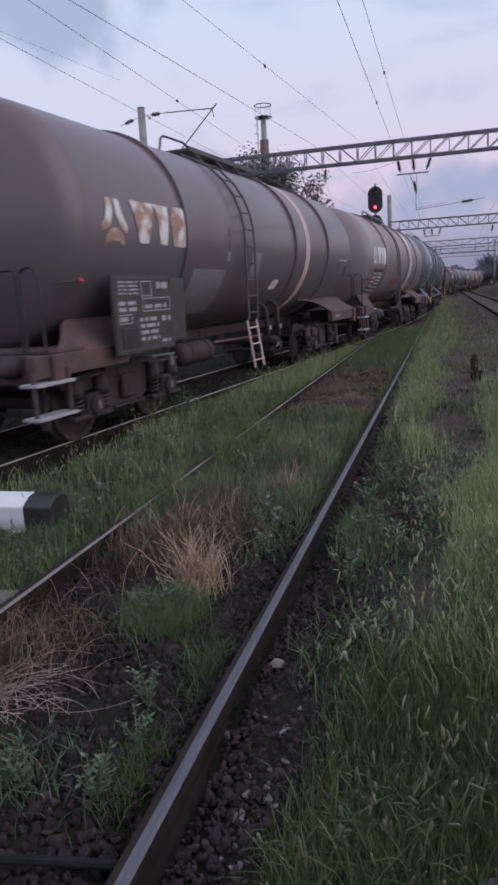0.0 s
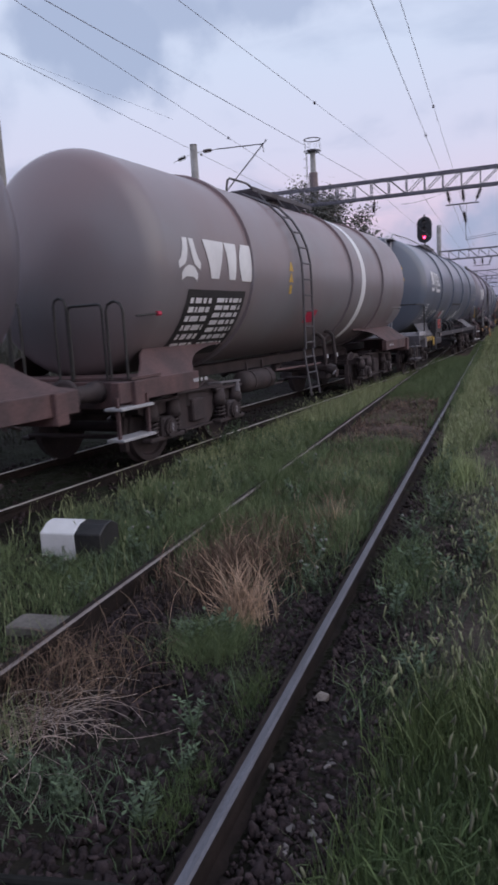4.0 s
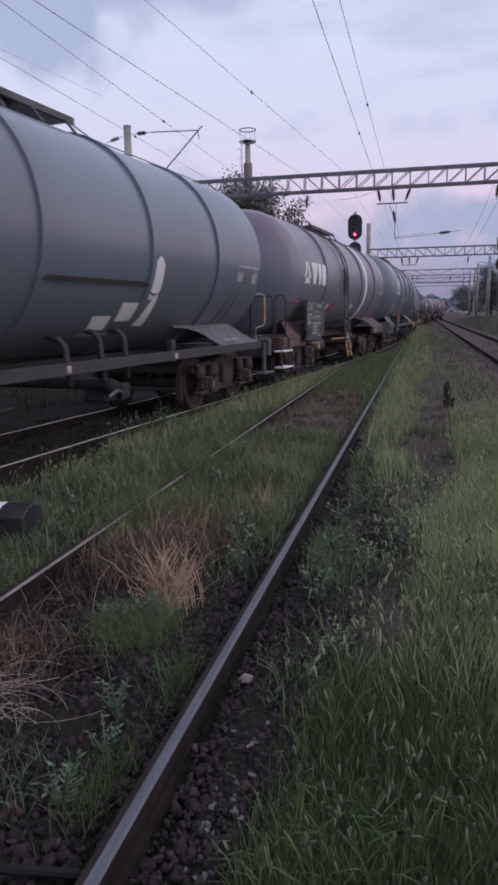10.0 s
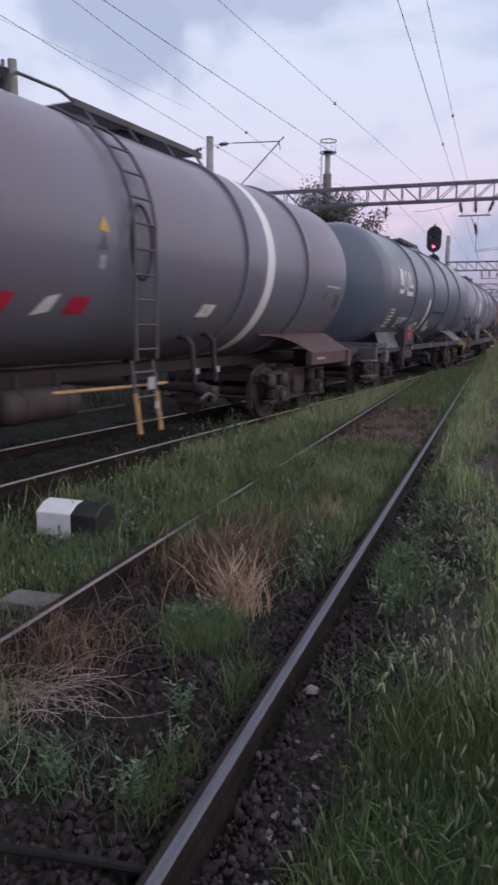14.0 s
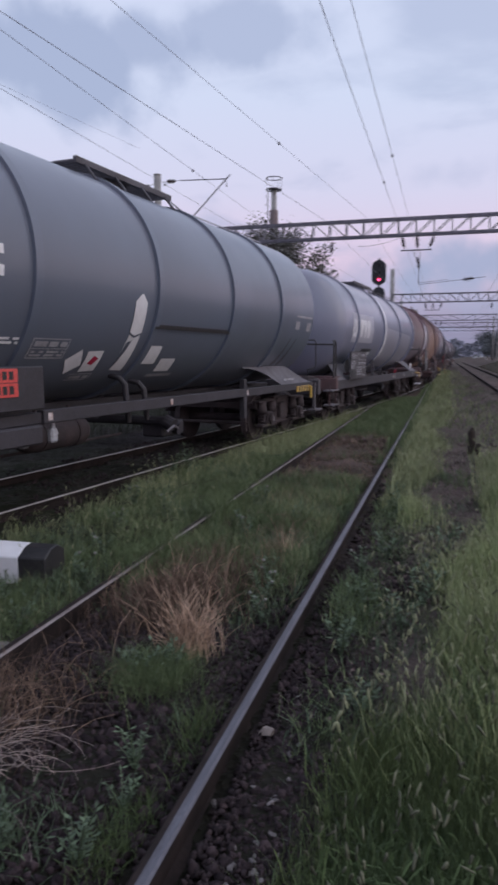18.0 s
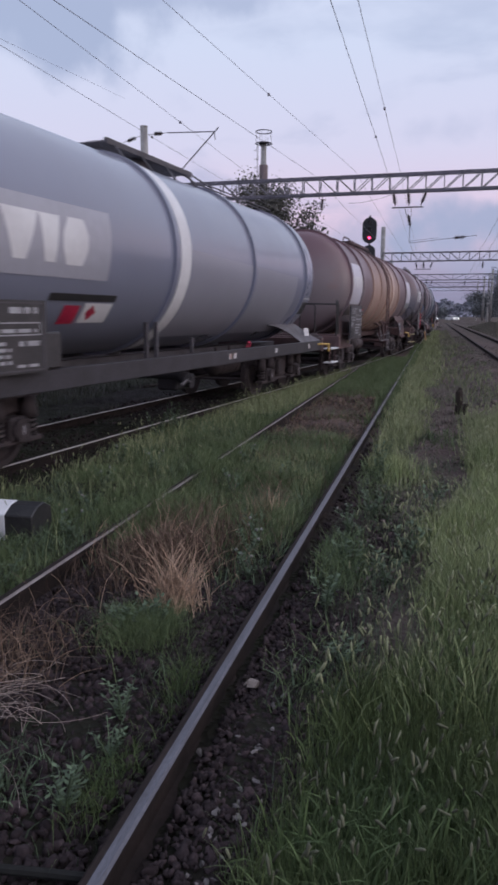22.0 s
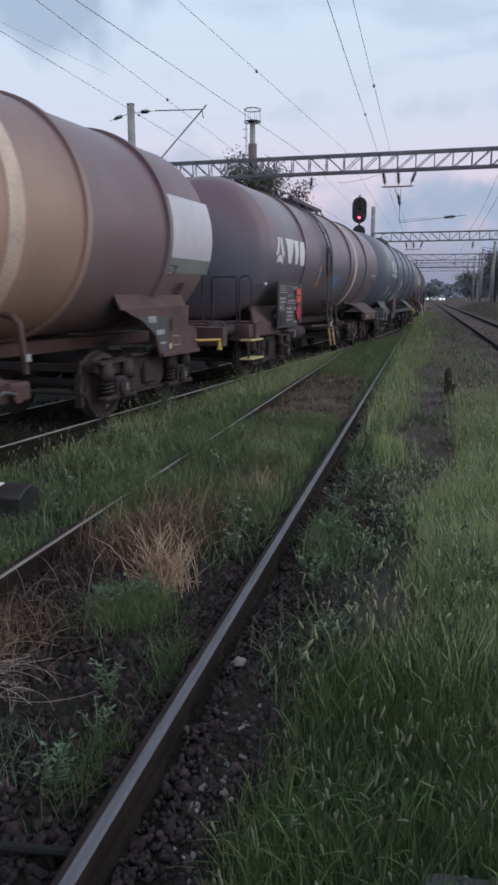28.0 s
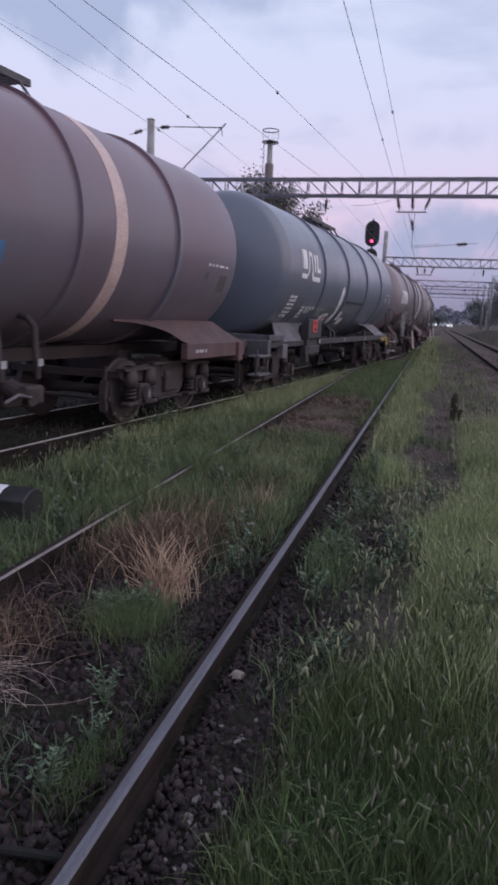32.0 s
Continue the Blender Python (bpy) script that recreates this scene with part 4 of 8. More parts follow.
def data_board(wagon, y0, y1, z0, z1, x, seed, slope=0.0):
    bm = bmesh.new()
    prism(bm, [(y0, z0), (y1, z0), (y1, z1), (y0 + slope, z1)], x - 0.03, x)
    b = part("data_board", bm, M_BOARD, wagon, "dark board with white markings")
    w, h = y1 - y0, z1 - z0
    bm = bmesh.new()
    for a, c, d, f in ((0.04, 0.98, 0.03, 0.05), (0.04, 0.98, 0.95, 0.97), (0.03, 0.045, 0.03, 0.97), (0.965, 0.98, 0.03, 0.97)):
        box(bm, x - 0.002, x + 0.006, y0 + slope * 0.5 + a * (w - slope * 0.5), y0 + slope * 0.5 + c * (w - slope * 0.5), z0 + d * h, z0 + f * h)
    part("rim", bm, M_FRAME, b)
    # rows of small writing, then framed boxes
    for a, c, d, f, rows, g in ((0.09, 0.40, 0.74, 0.93, 4, 0.55), (0.72, 0.95, 0.80, 0.92, 1, 0.3), (0.08, 0.36, 0.52, 0.68, 2, 0.4), (0.08, 0.24, 0.40, 0.48, 1, 0.3), (0.40, 0.72, 0.12, 0.46, 4, 0.45), (0.78, 0.94, 0.36, 0.46, 1, 0.3), (0.76, 0.92, 0.08, 0.13, 1, 0.2), (0.50, 0.92, 0.55, 0.62, 1, 0.3)):
        text_bars(b, y0 + a * w, y0 + c * w, z0 + d * h, z0 + f * h, rows, seed + int(100 * a + 7 * rows), x + 0.004, gap=g)
    for a, c, d, f in ((0.45, 0.63, 0.72, 0.92), (0.46, 0.95, 0.52, 0.70), (0.07, 0.27, 0.38, 0.50)):
        bm = bmesh.new()
        ya, yb, za, zb = y0 + a * w, y0 + c * w, z0 + d * h, z0 + f * h
        for p, q, r, t in ((ya, yb, za, za + 0.012), (ya, yb, zb - 0.012, zb), (ya, ya + 0.015, za, zb), (yb - 0.015, yb, za, zb)):
            bm.faces.new([bm.verts.new((x + 0.005, m, n)) for m, n in ((p, r), (q, r), (q, t), (p, t))])
        part("marking_frame", bm, M_LADDER, b)
    bm = bmesh.new()
    box(bm, x, x + 0.012, y0 + 0.10 * w, y0 + 0.34 * w, z0 + 0.06 * h, z0 + 0.32 * h, 0.004)
    part("slate", bm, M_BLACK, b, "black chalking plate")
    for yy in (y0 + 0.2 * w, y1 - 0.2 * w):
        bm = bmesh.new()
        box(bm, x - 0.45, x - 0.03, yy - 0.03, yy + 0.03, z0 + 0.1, z0 + 0.16)
        part("bracket", bm, M_RUSTFRAME, b)
    return b


def end_gear(wagon, half, e, frame, steps, rails=True, handle=M_BLACK, step_out=0.30, hoops=False):
    """Headstock, buffers, coupling, steps and end handrails of one end; e: -1 or 1."""
    bm = bmesh.new()
    y = e * (half - 0.62)
    box(bm, -1.42, 1.42, y - 0.09, y + 0.09, 0.83, 1.16, 0.012)
    hs = part("headstock", bm, frame, wagon)
    for s in (-1, 1):
        shared("buffer", cached("buffer", buffer_bm, M_RUNGEAR, True), hs, "round steel buffer", pose(s * 0.875, y + e * 0.08, 1.04, 0, 0, 0 if e > 0 else 180))
    shared("coupling", cached("coupling", coupler_bm, M_RUNGEAR), hs, m=pose(0, y + e * 0.08, 1.04, 0, 0, 0 if e > 0 else 180))
    if steps:
        for s in (-1, 1):
            yy = y + e * step_out
            bm = bmesh.new()
            box(bm, s * 1.38 - 0.02, s * 1.38 + 0.02, yy - 0.30, yy - 0.27, 0.48, 1.0)
            part("step_hanger", bm, frame, wagon)
            bm = bmesh.new()
            box(bm, s * 1.38 - 0.02, s * 1.38 + 0.02, yy + 0.27, yy + 0.30, 0.48, 1.0)
            st = part("step_hanger", bm, frame, wagon)
            for z in (0.50, 0.85):
                bm = bmesh.new()
                box(bm, s * 1.22 if s > 0 else -1.46, s * 1.46 if s > 0 else -1.22, yy - 0.32, yy + 0.32, z, z + 0.035, 0.006)
                part("step", bm, steps, st, "footstep with a pale painted edge")
    if rails:
        bm = bmesh.new()
        box(bm, -1.35, 1.35, y - e * 0.55, y + 0.05 * e, 1.17, 1.20) if e > 0 else box(bm, -1.35, 1.35, y - 0.05, y + 0.55, 1.17, 1.20)
        part("platform", bm, frame, wagon)
        if hoops:
            for s in (-1, 1):
                for x0, x1, top, r in ((1.06, 1.30, 2.07, 0.10), (0.50, 1.00, 2.05, 0.05), (0.28, 0.47, 2.16, 0.09)):
                    bm = bmesh.new()
                    yo = y + e * 0.05
                    tube(bm, [(s * x1, yo, 1.18), (s * x1, yo, top - r), (s * (x1 - 0.3 * r), yo, top - 0.3 * r), (s * (x1 - r), yo, top), (s * (x0 + r), yo, top), (s * (x0 + 0.3 * r), yo, top - 0.3 * r), (s * x0, yo, top - r), (s * x0, yo, 1.18)], 0.017, 6)
                    part("end_hoop", bm, handle, wagon, "dark tube hoop on the end platform")
            return
        for s in (-1, 1):
            bm = bmesh.new()
            yo = y + e * 0.05
            tube(bm, [(s * 1.33, yo, 1.18), (s * 1.33, yo, 1.98), (s * 1.30, yo - e * 0.08, 2.08), (s * 1.28, yo - e * 0.30, 2.08), (s * 1.28, yo - e * 0.38, 1.98), (s * 1.28, yo - e * 0.40, 1.2)], 0.022, 6)
            part("grab_rail", bm, handle, wagon, "bent tube handrail")
        bm = bmesh.new()
        tube(bm, [(-1.33, y + e * 0.05, 1.98), (-0.5, y + e * 0.05, 2.0), (0.5, y + e * 0.05, 2.0), (1.33, y + e * 0.05, 1.98)], 0.02, 6)
        part("cross_rail", bm, handle, wagon)


def saddle(wagon, inner, foot, out_foot, outer, e, material, z0=1.12, top=1.52, x0=1.33):
    """The cradle sheet between frame and tank: it leans in from the sill to the tank, arched on the inside, hollowed at the outer end."""
    for s in (-1, 1):
        n = 18
        grid = []
        for i in range(n + 1):
            y = inner + (outer - inner) * i / n
            if y < foot:
                k = (y - inner) / (foot - inner)
                low = top - 0.03 - (top - 0.03 - z0) * (1 - math.sqrt(max(0.0, 1 - k * k)))
                hi = top
            elif y > out_foot:
                k = (y - out_foot) / (outer - out_foot)
                low, hi = z0, top - (top - z0 - 0.02) * math.sin(k * math.pi / 2)
            else:
                low, hi = z0, top
            col = []
            for d in (0.0, 0.025):
                for z in (low, hi):
                    f = (z - z0) / (top - z0)
                    xt = math.sqrt(max(0.05, TANK_R ** 2 - (TANK_Z - top) ** 2)) + 0.02
                    col.append((s * (x0 + (xt - x0) * f - d), e * y, z))
            grid.append(col)
        bm = bmesh.new()
        vs = [[bm.verts.new(p) for p in col] for col in grid]
        for a, b in zip(vs, vs[1:]):
            for p, q in ((0, 1), (1, 3), (3, 2), (2, 0)):
                bm.faces.new((a[p], a[q], b[q], b[p]))
        for col in (vs[0], vs[-1]):
            bm.faces.new((col[0], col[1], col[3], col[2]))
        bmesh.ops.recalc_face_normals(bm, faces=bm.faces)
        part("saddle_plate", bm, material, wagon, "sheet steel saddle under the tank's end")


def sills(wagon, y0, y1, material, x=1.36, z0=0.86, z1=1.06):
    for s in (-1, 1):
        bm = bmesh.new()
        box(bm, s * x - 0.05, s * x + 0.05, y0, y1, z0, z1, 0.008)
        part("side_sill", bm, material, wagon, "long steel side sill")


def outlet(wagon, y, material, posts=((-0.84, 1.40), (-0.10, 1.46), (0.50, 1.46))):
    """The discharge pipe and valve under the tank's middle."""
    bm = bmesh.new()
    tube(bm, [(-1.2, y, 0.78), (1.2, y, 0.78)], 0.07, 10)
    tube(bm, [(0, y, 0.78), (0, y, 1.2)], 0.12, 12)
    o = part("outlet_pipe", bm, material, wagon)
    for s in (-1, 1):
        bm = bmesh.new()
        tube(bm, [(s * 1.18, y, 0.78), (s * 1.32, y, 0.72)], 0.10, 12)
        part("cap", bm, material, o)
    for dy, top in posts:
        bm = bmesh.new()
        tube(bm, [(0.92, y + dy - 0.02, top + 0.03), (1.06, y + dy, top), (1.14, y + dy + 0.01, top - 0.08), (1.16, y + dy + 0.03, 1.0), (1.16, y + dy + 0.05, 0.84)], [0.035, 0.04, 0.04, 0.04, 0.035], 8)
        part("outlet_post", bm, material, o, "bent pipe down from the tank's belly")
        bm = bmesh.new()
        box(bm, 1.21, 1.218, y + dy - 0.01, y + dy + 0.07, 0.98, 1.06)
        part("label", bm, M_LADDER, o)
    bm = bmesh.new()
    box(bm, 0.80, 1.16, y - 0.02, y + 0.62, 0.54, 0.76, 0.03)
    tube(bm, [(1.16, y + 0.30, 0.66), (1.26, y + 0.30, 0.64)], 0.09, 12)
    part("valve_body", bm, material, o)
    bm = bmesh.new()
    tube(bm, [(1.25, y + 0.25, 0.66), (1.35, y - 0.05, 0.72), (1.38, y - 0.3, 0.66)], 0.018, 6)
    part("lever", bm, M_PALEFRAME, o)


def brake_gear(wagon, y, material, valves=False):
    bm = bmesh.new()
    lathe_y(bm, [(y - 0.58, 0.03), (y - 0.57, 0.09), (y - 0.53, 0.15), (y - 0.46, 0.18), (y + 0.46, 0.18), (y + 0.53, 0.15), (y + 0.57, 0.09), (y + 0.58, 0.03)], 0.80, 20, 0.88)
    tank = part("air_tank", bm, material, wagon, "dark domed air tank under the frame", True)
    for o in (-0.3, 0.3):
        bm = bmesh.new()
        lathe_y(bm, [(y + o - 0.02, 0.19), (y + o + 0.02, 0.19)], 0.80, 20, 0.88)
        box(bm, 0.86, 0.90, y + o - 0.02, y + o + 0.02, 0.98, 1.12)
        part("strap", bm, material, tank)
    bm = bmesh.new()
    tube(bm, [(0.5, y - 2.2, 0.56), (0.5, y + 2.0, 0.58)], 0.02, 6)
    part("brake_rod", bm, material, wagon)
    for o, h in ((-0.98, 0.20), (-0.52, 0.16)) if valves else ():
        bm = bmesh.new()
        tube(bm, [(1.30, y + o, 1.02), (1.30, y + o, 0.94), (1.31, y + o + 0.04, 0.94 - h * 0.5)], 0.028, 8)
        box(bm, 1.25, 1.33, y + o - 0.05, y + o + 0.06, 0.82 - h * 0.3, 0.93, 0.02)
        part("hanging_valve", bm, M_LADDER, wagon, "small pale valve under the sill")


def side_x(z, lift=0.10):
    s = max(-0.98, min(0.98, (z - TANK_Z) / TANK_R))
    return TANK_R * math.sqrt(1 - s * s) + lift if z > TANK_Z else TANK_R + lift


def wagon_root(label):
    return tagged(empty("tank_wagon"), label, "tank wagon", "wagons of the tank train")


def brown_wagon(paint, stripe, logo, label, seed, variant=""):
    """The short frameless tank wagon with a middle ladder, a ring stripe and end saddles."""
    w = wagon_root(label)
    half = 6.9
    set_tank(1.455, 2.595, 6.29, 0.88, 0.13, 0.11)
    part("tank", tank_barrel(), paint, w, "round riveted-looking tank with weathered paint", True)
    for y in (-3.22, 1.50, 3.78):
        part("stiffening_ring", ring_band(y - 0.05, y + 0.05, TANK_R - 0.01, TANK_R + 0.045), paint, w)
    part("stripe", ring_band(2.17, 2.43, TANK_R - 0.01, TANK_R + 0.006), stripe, w, "painted ring round the tank")
    emblem(w, -5.2, 2.34, 1.02, logo)
    if variant != "painted_board":
        data_board(w, -5.30, -3.88, 1.04, 1.98, 1.50, seed)
        bm = bmesh.new()
        box(bm, 1.40, 1.47, -3.87, -3.46, 1.10, 1.94, 0.015)
        part("side_box", bm, M_BOARD, w, "plain dark panel beside the data board")
    else:
        patch("dark_panel", [rect(-5.05, -3.42, 1.35, 2.22, 0.0)], M_DARKPATCH, w, "black painted panel")
        text_bars(w, -4.95, -4.4, 1.45, 2.14, 6, seed)
        text_bars(w, -4.25, -3.52, 1.45, 2.14, 7, seed + 1)
    if variant == "":
        patch("white_label", [[(-2.58, 1.72), (-2.34, 1.76), (-2.26, 1.94), (-2.44, 1.90)]], M_WHITE, w, "white diamond label")
        patch("red_label", [rect(-2.14, -1.84, 1.74, 1.92, 0.06)], M_RED, w, "red label")
        patch("red_label", [rect(-3.16, -2.92, 1.76, 1.93, 0.06)], M_RED, w, "red label")
    if variant == "worn":
        patch("repainted_panel", [rect(-2.9, -1.75, 1.42, 2.08)], P_PATCH, w, "lighter repainted patch", 0.004)
        patch("notice", [rect(-0.78, -0.36, 1.98, 2.38)], P_PATCH, w, "pale notice sheet", 0.01)
    ys = -1.76
    if variant == "red_plates":
        patch("notice", [rect(-0.42, 0.32, 1.92, 2.23)], M_BLUE, w, "blue notice plate with small white lettering", 0.01)
        text_bars(w, -0.16, 0.14, 1.98, 2.17, 4, seed + 6, material=M_LADDER, gap=0.55)
        ys = -1.80
        patch("sign_backing", [rect(ys - 0.07, ys + 0.16, 2.06, 2.31)], M_BLUE, w, "blue backing of a warning sign", 0.006)
        patch("warning_sign", [[(ys - 0.09, 2.29), (ys + 0.10, 2.29), (ys + 0.015, 2.45), (ys - 0.005, 2.45)]], M_YELLOW, w, "yellow triangular warning sticker", 0.012)
        patch("warning_sign", [[(ys - 0.07, 2.13), (ys + 0.09, 2.13), (ys + 0.02, 2.26), (ys, 2.26)]], M_YELLOW, w, "yellow triangular warning sticker", 0.012)
        patch("round_sign", [[(ys - 0.05, 1.94), (ys + 0.06, 1.94), (ys + 0.10, 2.0), (ys - 0.08, 2.0)], [(ys - 0.08, 2.0), (ys + 0.10, 2.0), (ys + 0.10, 2.06), (ys - 0.08, 2.06)], [(ys - 0.08, 2.06), (ys + 0.10, 2.06), (ys + 0.06, 2.11), (ys - 0.05, 2.11)]], M_YELLOW, w, "round yellow warning sticker", 0.010)
        patch("sign_centre", [rect(ys - 0.035, ys + 0.055, 1.98, 2.07)], M_ORANGE, w, "red centre of the round sticker", 0.014)
    else:
        for z, m in ((2.58, M_PALEFRAME if variant == "worn" else M_YELLOW), (2.40, M_YELLOW if variant == "painted_board" else M_PALEFRAME)):
            patch("warning_sign", [[(ys - 0.09, z), (ys + 0.09, z), (ys + 0.012, z + 0.15), (ys - 0.012, z + 0.15)]], m, w, "triangular warning sticker")
        patch("warning_sign", [[(ys - 0.05, 2.21), (ys + 0.05, 2.21), (ys + 0.05, 2.35), (ys - 0.05, 2.35)]], M_LADDER if variant in ("", "worn") else M_YELLOW, w, "small round-cornered sticker", 0.009)
    if variant == "painted_board":
        patch("red_label", [rect(-0.72, -0.24, 1.72, 1.94, 0.04)], M_RED, w, "large red label")
    elif variant == "red_plates":
        patch("dark_panel", [rect(0.02, 0.44, 1.54, 1.72)], M_DARKPATCH, w, "dark label with worn lettering")
        text_bars(w, 0.06, 0.42, 1.58, 1.70, 2, seed + 5, material=M_LADDER)
    else:
        patch("label", [rect(0.45, 0.80, 1.75, 1.92, 0.06)], M_WORNWHITE, w)
    if variant == "painted_board":
        patch("repainted_panel", [rect(5.30, 5.98, 1.60, 1.93)], P_PATCH, w, "pale repainted patch", 0.006)
        patch("underline", [rect(5.08, 5.96, 1.97, 2.00)], M_LADDER, w, "thin pale line of lettering")
    else:
        text_bars(w, 4.78, 5.50, 2.34, 2.40, 1, seed + 4)
        patch("label", [rect(4.70, 4.86, 2.14, 2.26), rect(5.28, 5.56, 1.98, 2.24)], M_PALEFRAME, w)
    bm = bmesh.new()
    tube(bm, [(1.28, -6.05, 1.9), (1.36, -5.72, 1.92)], 0.013, 6)
    rod = part("rod", bm, M_BLACK, w)
    bm = bmesh.new()
    tube(bm, [(1.355, -5.73, 1.92), (1.37, -5.67, 1.92)], 0.03, 8)
    part("knob", bm, M_WHITE if variant == "red_plates" else M_RED, rod, "small white knob" if variant == "red_plates" else "small red knob")
    if variant == "red_plates":
        for z in (1.62, 1.78):
            bm = bmesh.new()
            box(bm, 1.52, 1.54, -4.12, -3.80, z - 0.065, z + 0.07)
            part("hazard_plate", bm, M_ORANGE, w, "orange hazard plate")
        bm = bmesh.new()
        prism(bm, [(-4.12, 1.32), (-3.95, 1.12), (-3.78, 1.32), (-3.95, 1.54)], 1.52, 1.54)
        part("flame_sign", bm, M_RED, w, "red diamond hazard sign")
    yl = {"red_plates": -1.27, "painted_board": -1.30}.get(variant, -1.17)
    ladder(w, "ladder", yl, 1.25, 4.0, lambda z: side_x(z, 0.10), 0.40, 0.27, M_FRAME, "steel ladder up the tank's side")
    yb = yl - (0.03 if variant == "red_plates" else 0.10)
    low = ladder(w, "lower_ladder", yb, 0.46, 1.25, lambda z: 1.56 + 0.14 * (1.25 - z), 0.40, 0.27, {"worn": M_TAN}.get(variant, M_FRAME), "hanging lower ladder")
    if variant in ("red_plates", ""):
        # oval grab hoop beside the ladder
        bm = bmesh.new()
        tube(bm, [(side_x(2.53 + 0.40 * math.sin(a), 0.06), yl - 0.01 + 0.19 * math.cos(a), 2.53 + 0.40 * math.sin(a)) for a in np.linspace(0, 2 * math.pi, 25)], 0.02, 6)
        part("oval_hoop", bm, M_RUNGEAR, w, "dark oval hoop behind the ladder")
    if variant in ("red_plates", ""):
        for sy in (-0.2, 0.2):
            bm = bmesh.new()
            tube(bm, [(1.605, yb + sy, 0.90), (1.672, yb + sy, 0.45)], 0.027, 8)
            part("painted_end", bm, M_ORANGETAN, low, "worn orange painted end of the ladder")
        for y0, y1, z0, z1 in ((-0.06, 0.07, 0.92, 1.06), (0.02, 0.09, 0.70, 0.78)):
            bm = bmesh.new()
            x = 1.56 + 0.14 * (1.25 - z1) + 0.02
            box(bm, x, x + 0.007, yl + y0, yl + y1, z0, z1)
            part("label", bm, M_LADDER, low, "small pale label on the ladder")
    bm = bmesh.new()
    tube(bm, [(1.46, -2.6, 0.98), (1.5, -1.2, 0.96), (1.5, -0.7, 0.96)], 0.02, 6)
    part("foot_rail", bm, M_ORANGETAN if variant == "" else M_RUSTFRAME, w)
    walkway(w, -1.0, 1.9, M_FRAME)
    for e in (-1, 1):
        saddle(w, *((2.85, 4.32, 5.95, 6.60) if e > 0 else (3.55, 4.85, 5.6, 6.3)), e, M_RUSTFRAME, 1.15, 1.50)
        end_gear(w, half, e, M_RUSTFRAME, {"red_plates": M_PALEYELLOW, "": M_WHITE}.get(variant, M_LADDER) if e < 0 else None, rails=(e < 0), step_out=0.30 if variant == "" else 0.12, hoops=True)
        bm = bmesh.new()
        inner = 4.32 if e > 0 else 4.85
        box(bm, -1.36, -1.24, *sorted((e * inner, e * 6.6)), 0.92, 1.16, 0.01)
        part("end_sill", bm, M_RUSTFRAME, w)
        bm = bmesh.new()
        box(bm, 1.24, 1.36, *sorted((e * inner, e * 6.6)), 0.92, 1.16, 0.01)
        part("end_sill", bm, M_RUSTFRAME, w)
        bogie(w, e * 4.4)
        text_bars(w, *sorted((e * 4.6, e * 5.0)), 1.0, 1.08, 1, seed + 9, 1.364)
    bm = bmesh.new()
    box(bm, -0.2, 0.2, -6.2, 6.2, 0.92, 1.1, 0.01)
    part("centre_sill", bm, M_RUNGEAR, w)
    outlet(w, 0.6, M_RUNGEAR, ((-0.14, 1.46), (0.44, 1.50)))
    brake_gear(w, -2.2, M_RUNGEAR)
    bm = bmesh.new()
    tube(bm, [(1.25, -4.45, 0.95), (1.42, -4.40, 0.95), (1.42, -3.80, 0.93)], 0.018, 6)
    tube(bm, [(1.42, -3.90, 0.93), (1.43, -3.90, 0.86), (1.43, -3.92, 0.78)], [0.03, 0.035, 0.04], 8)
    part("brake_handle", bm, M_ORANGETAN if variant == "" else M_PALEFRAME, w, "painted brake change-over handle")
    return w


def dome_patch(wagon, name, x0, x1, z0, z1, material, label, taper=0.0, lift=0.012):
    """A small plate on the tank's domed front end; taper narrows its top."""
    prof = head_profile()
    radii, reach = [p[1] for p in prof], [p[0] for p in prof]
    bm = bmesh.new()
    n = 4
    rows = []
    for i in range(n + 1):
        z, k = z0 + (z1 - z0) * i / n, 1 - taper * i / n
        row = []
        for j in range(n + 1):
            x = (x0 + x1) / 2 + (x1 - x0) * 0.5 * k * (2 * j / n - 1)
            y = TANK_HALF - reach[0] + float(np.interp(math.hypot(x, z - TANK_Z), radii, reach))
            row.append(bm.verts.new((x, TANK_SHIFT - y - lift, z)))
        rows.append(row)
    for a, b in zip(rows, rows[1:]):
        for j in range(n):
            bm.faces.new((a[j], a[j + 1], b[j + 1], b[j]))
    return part(name, bm, material, wagon, label)


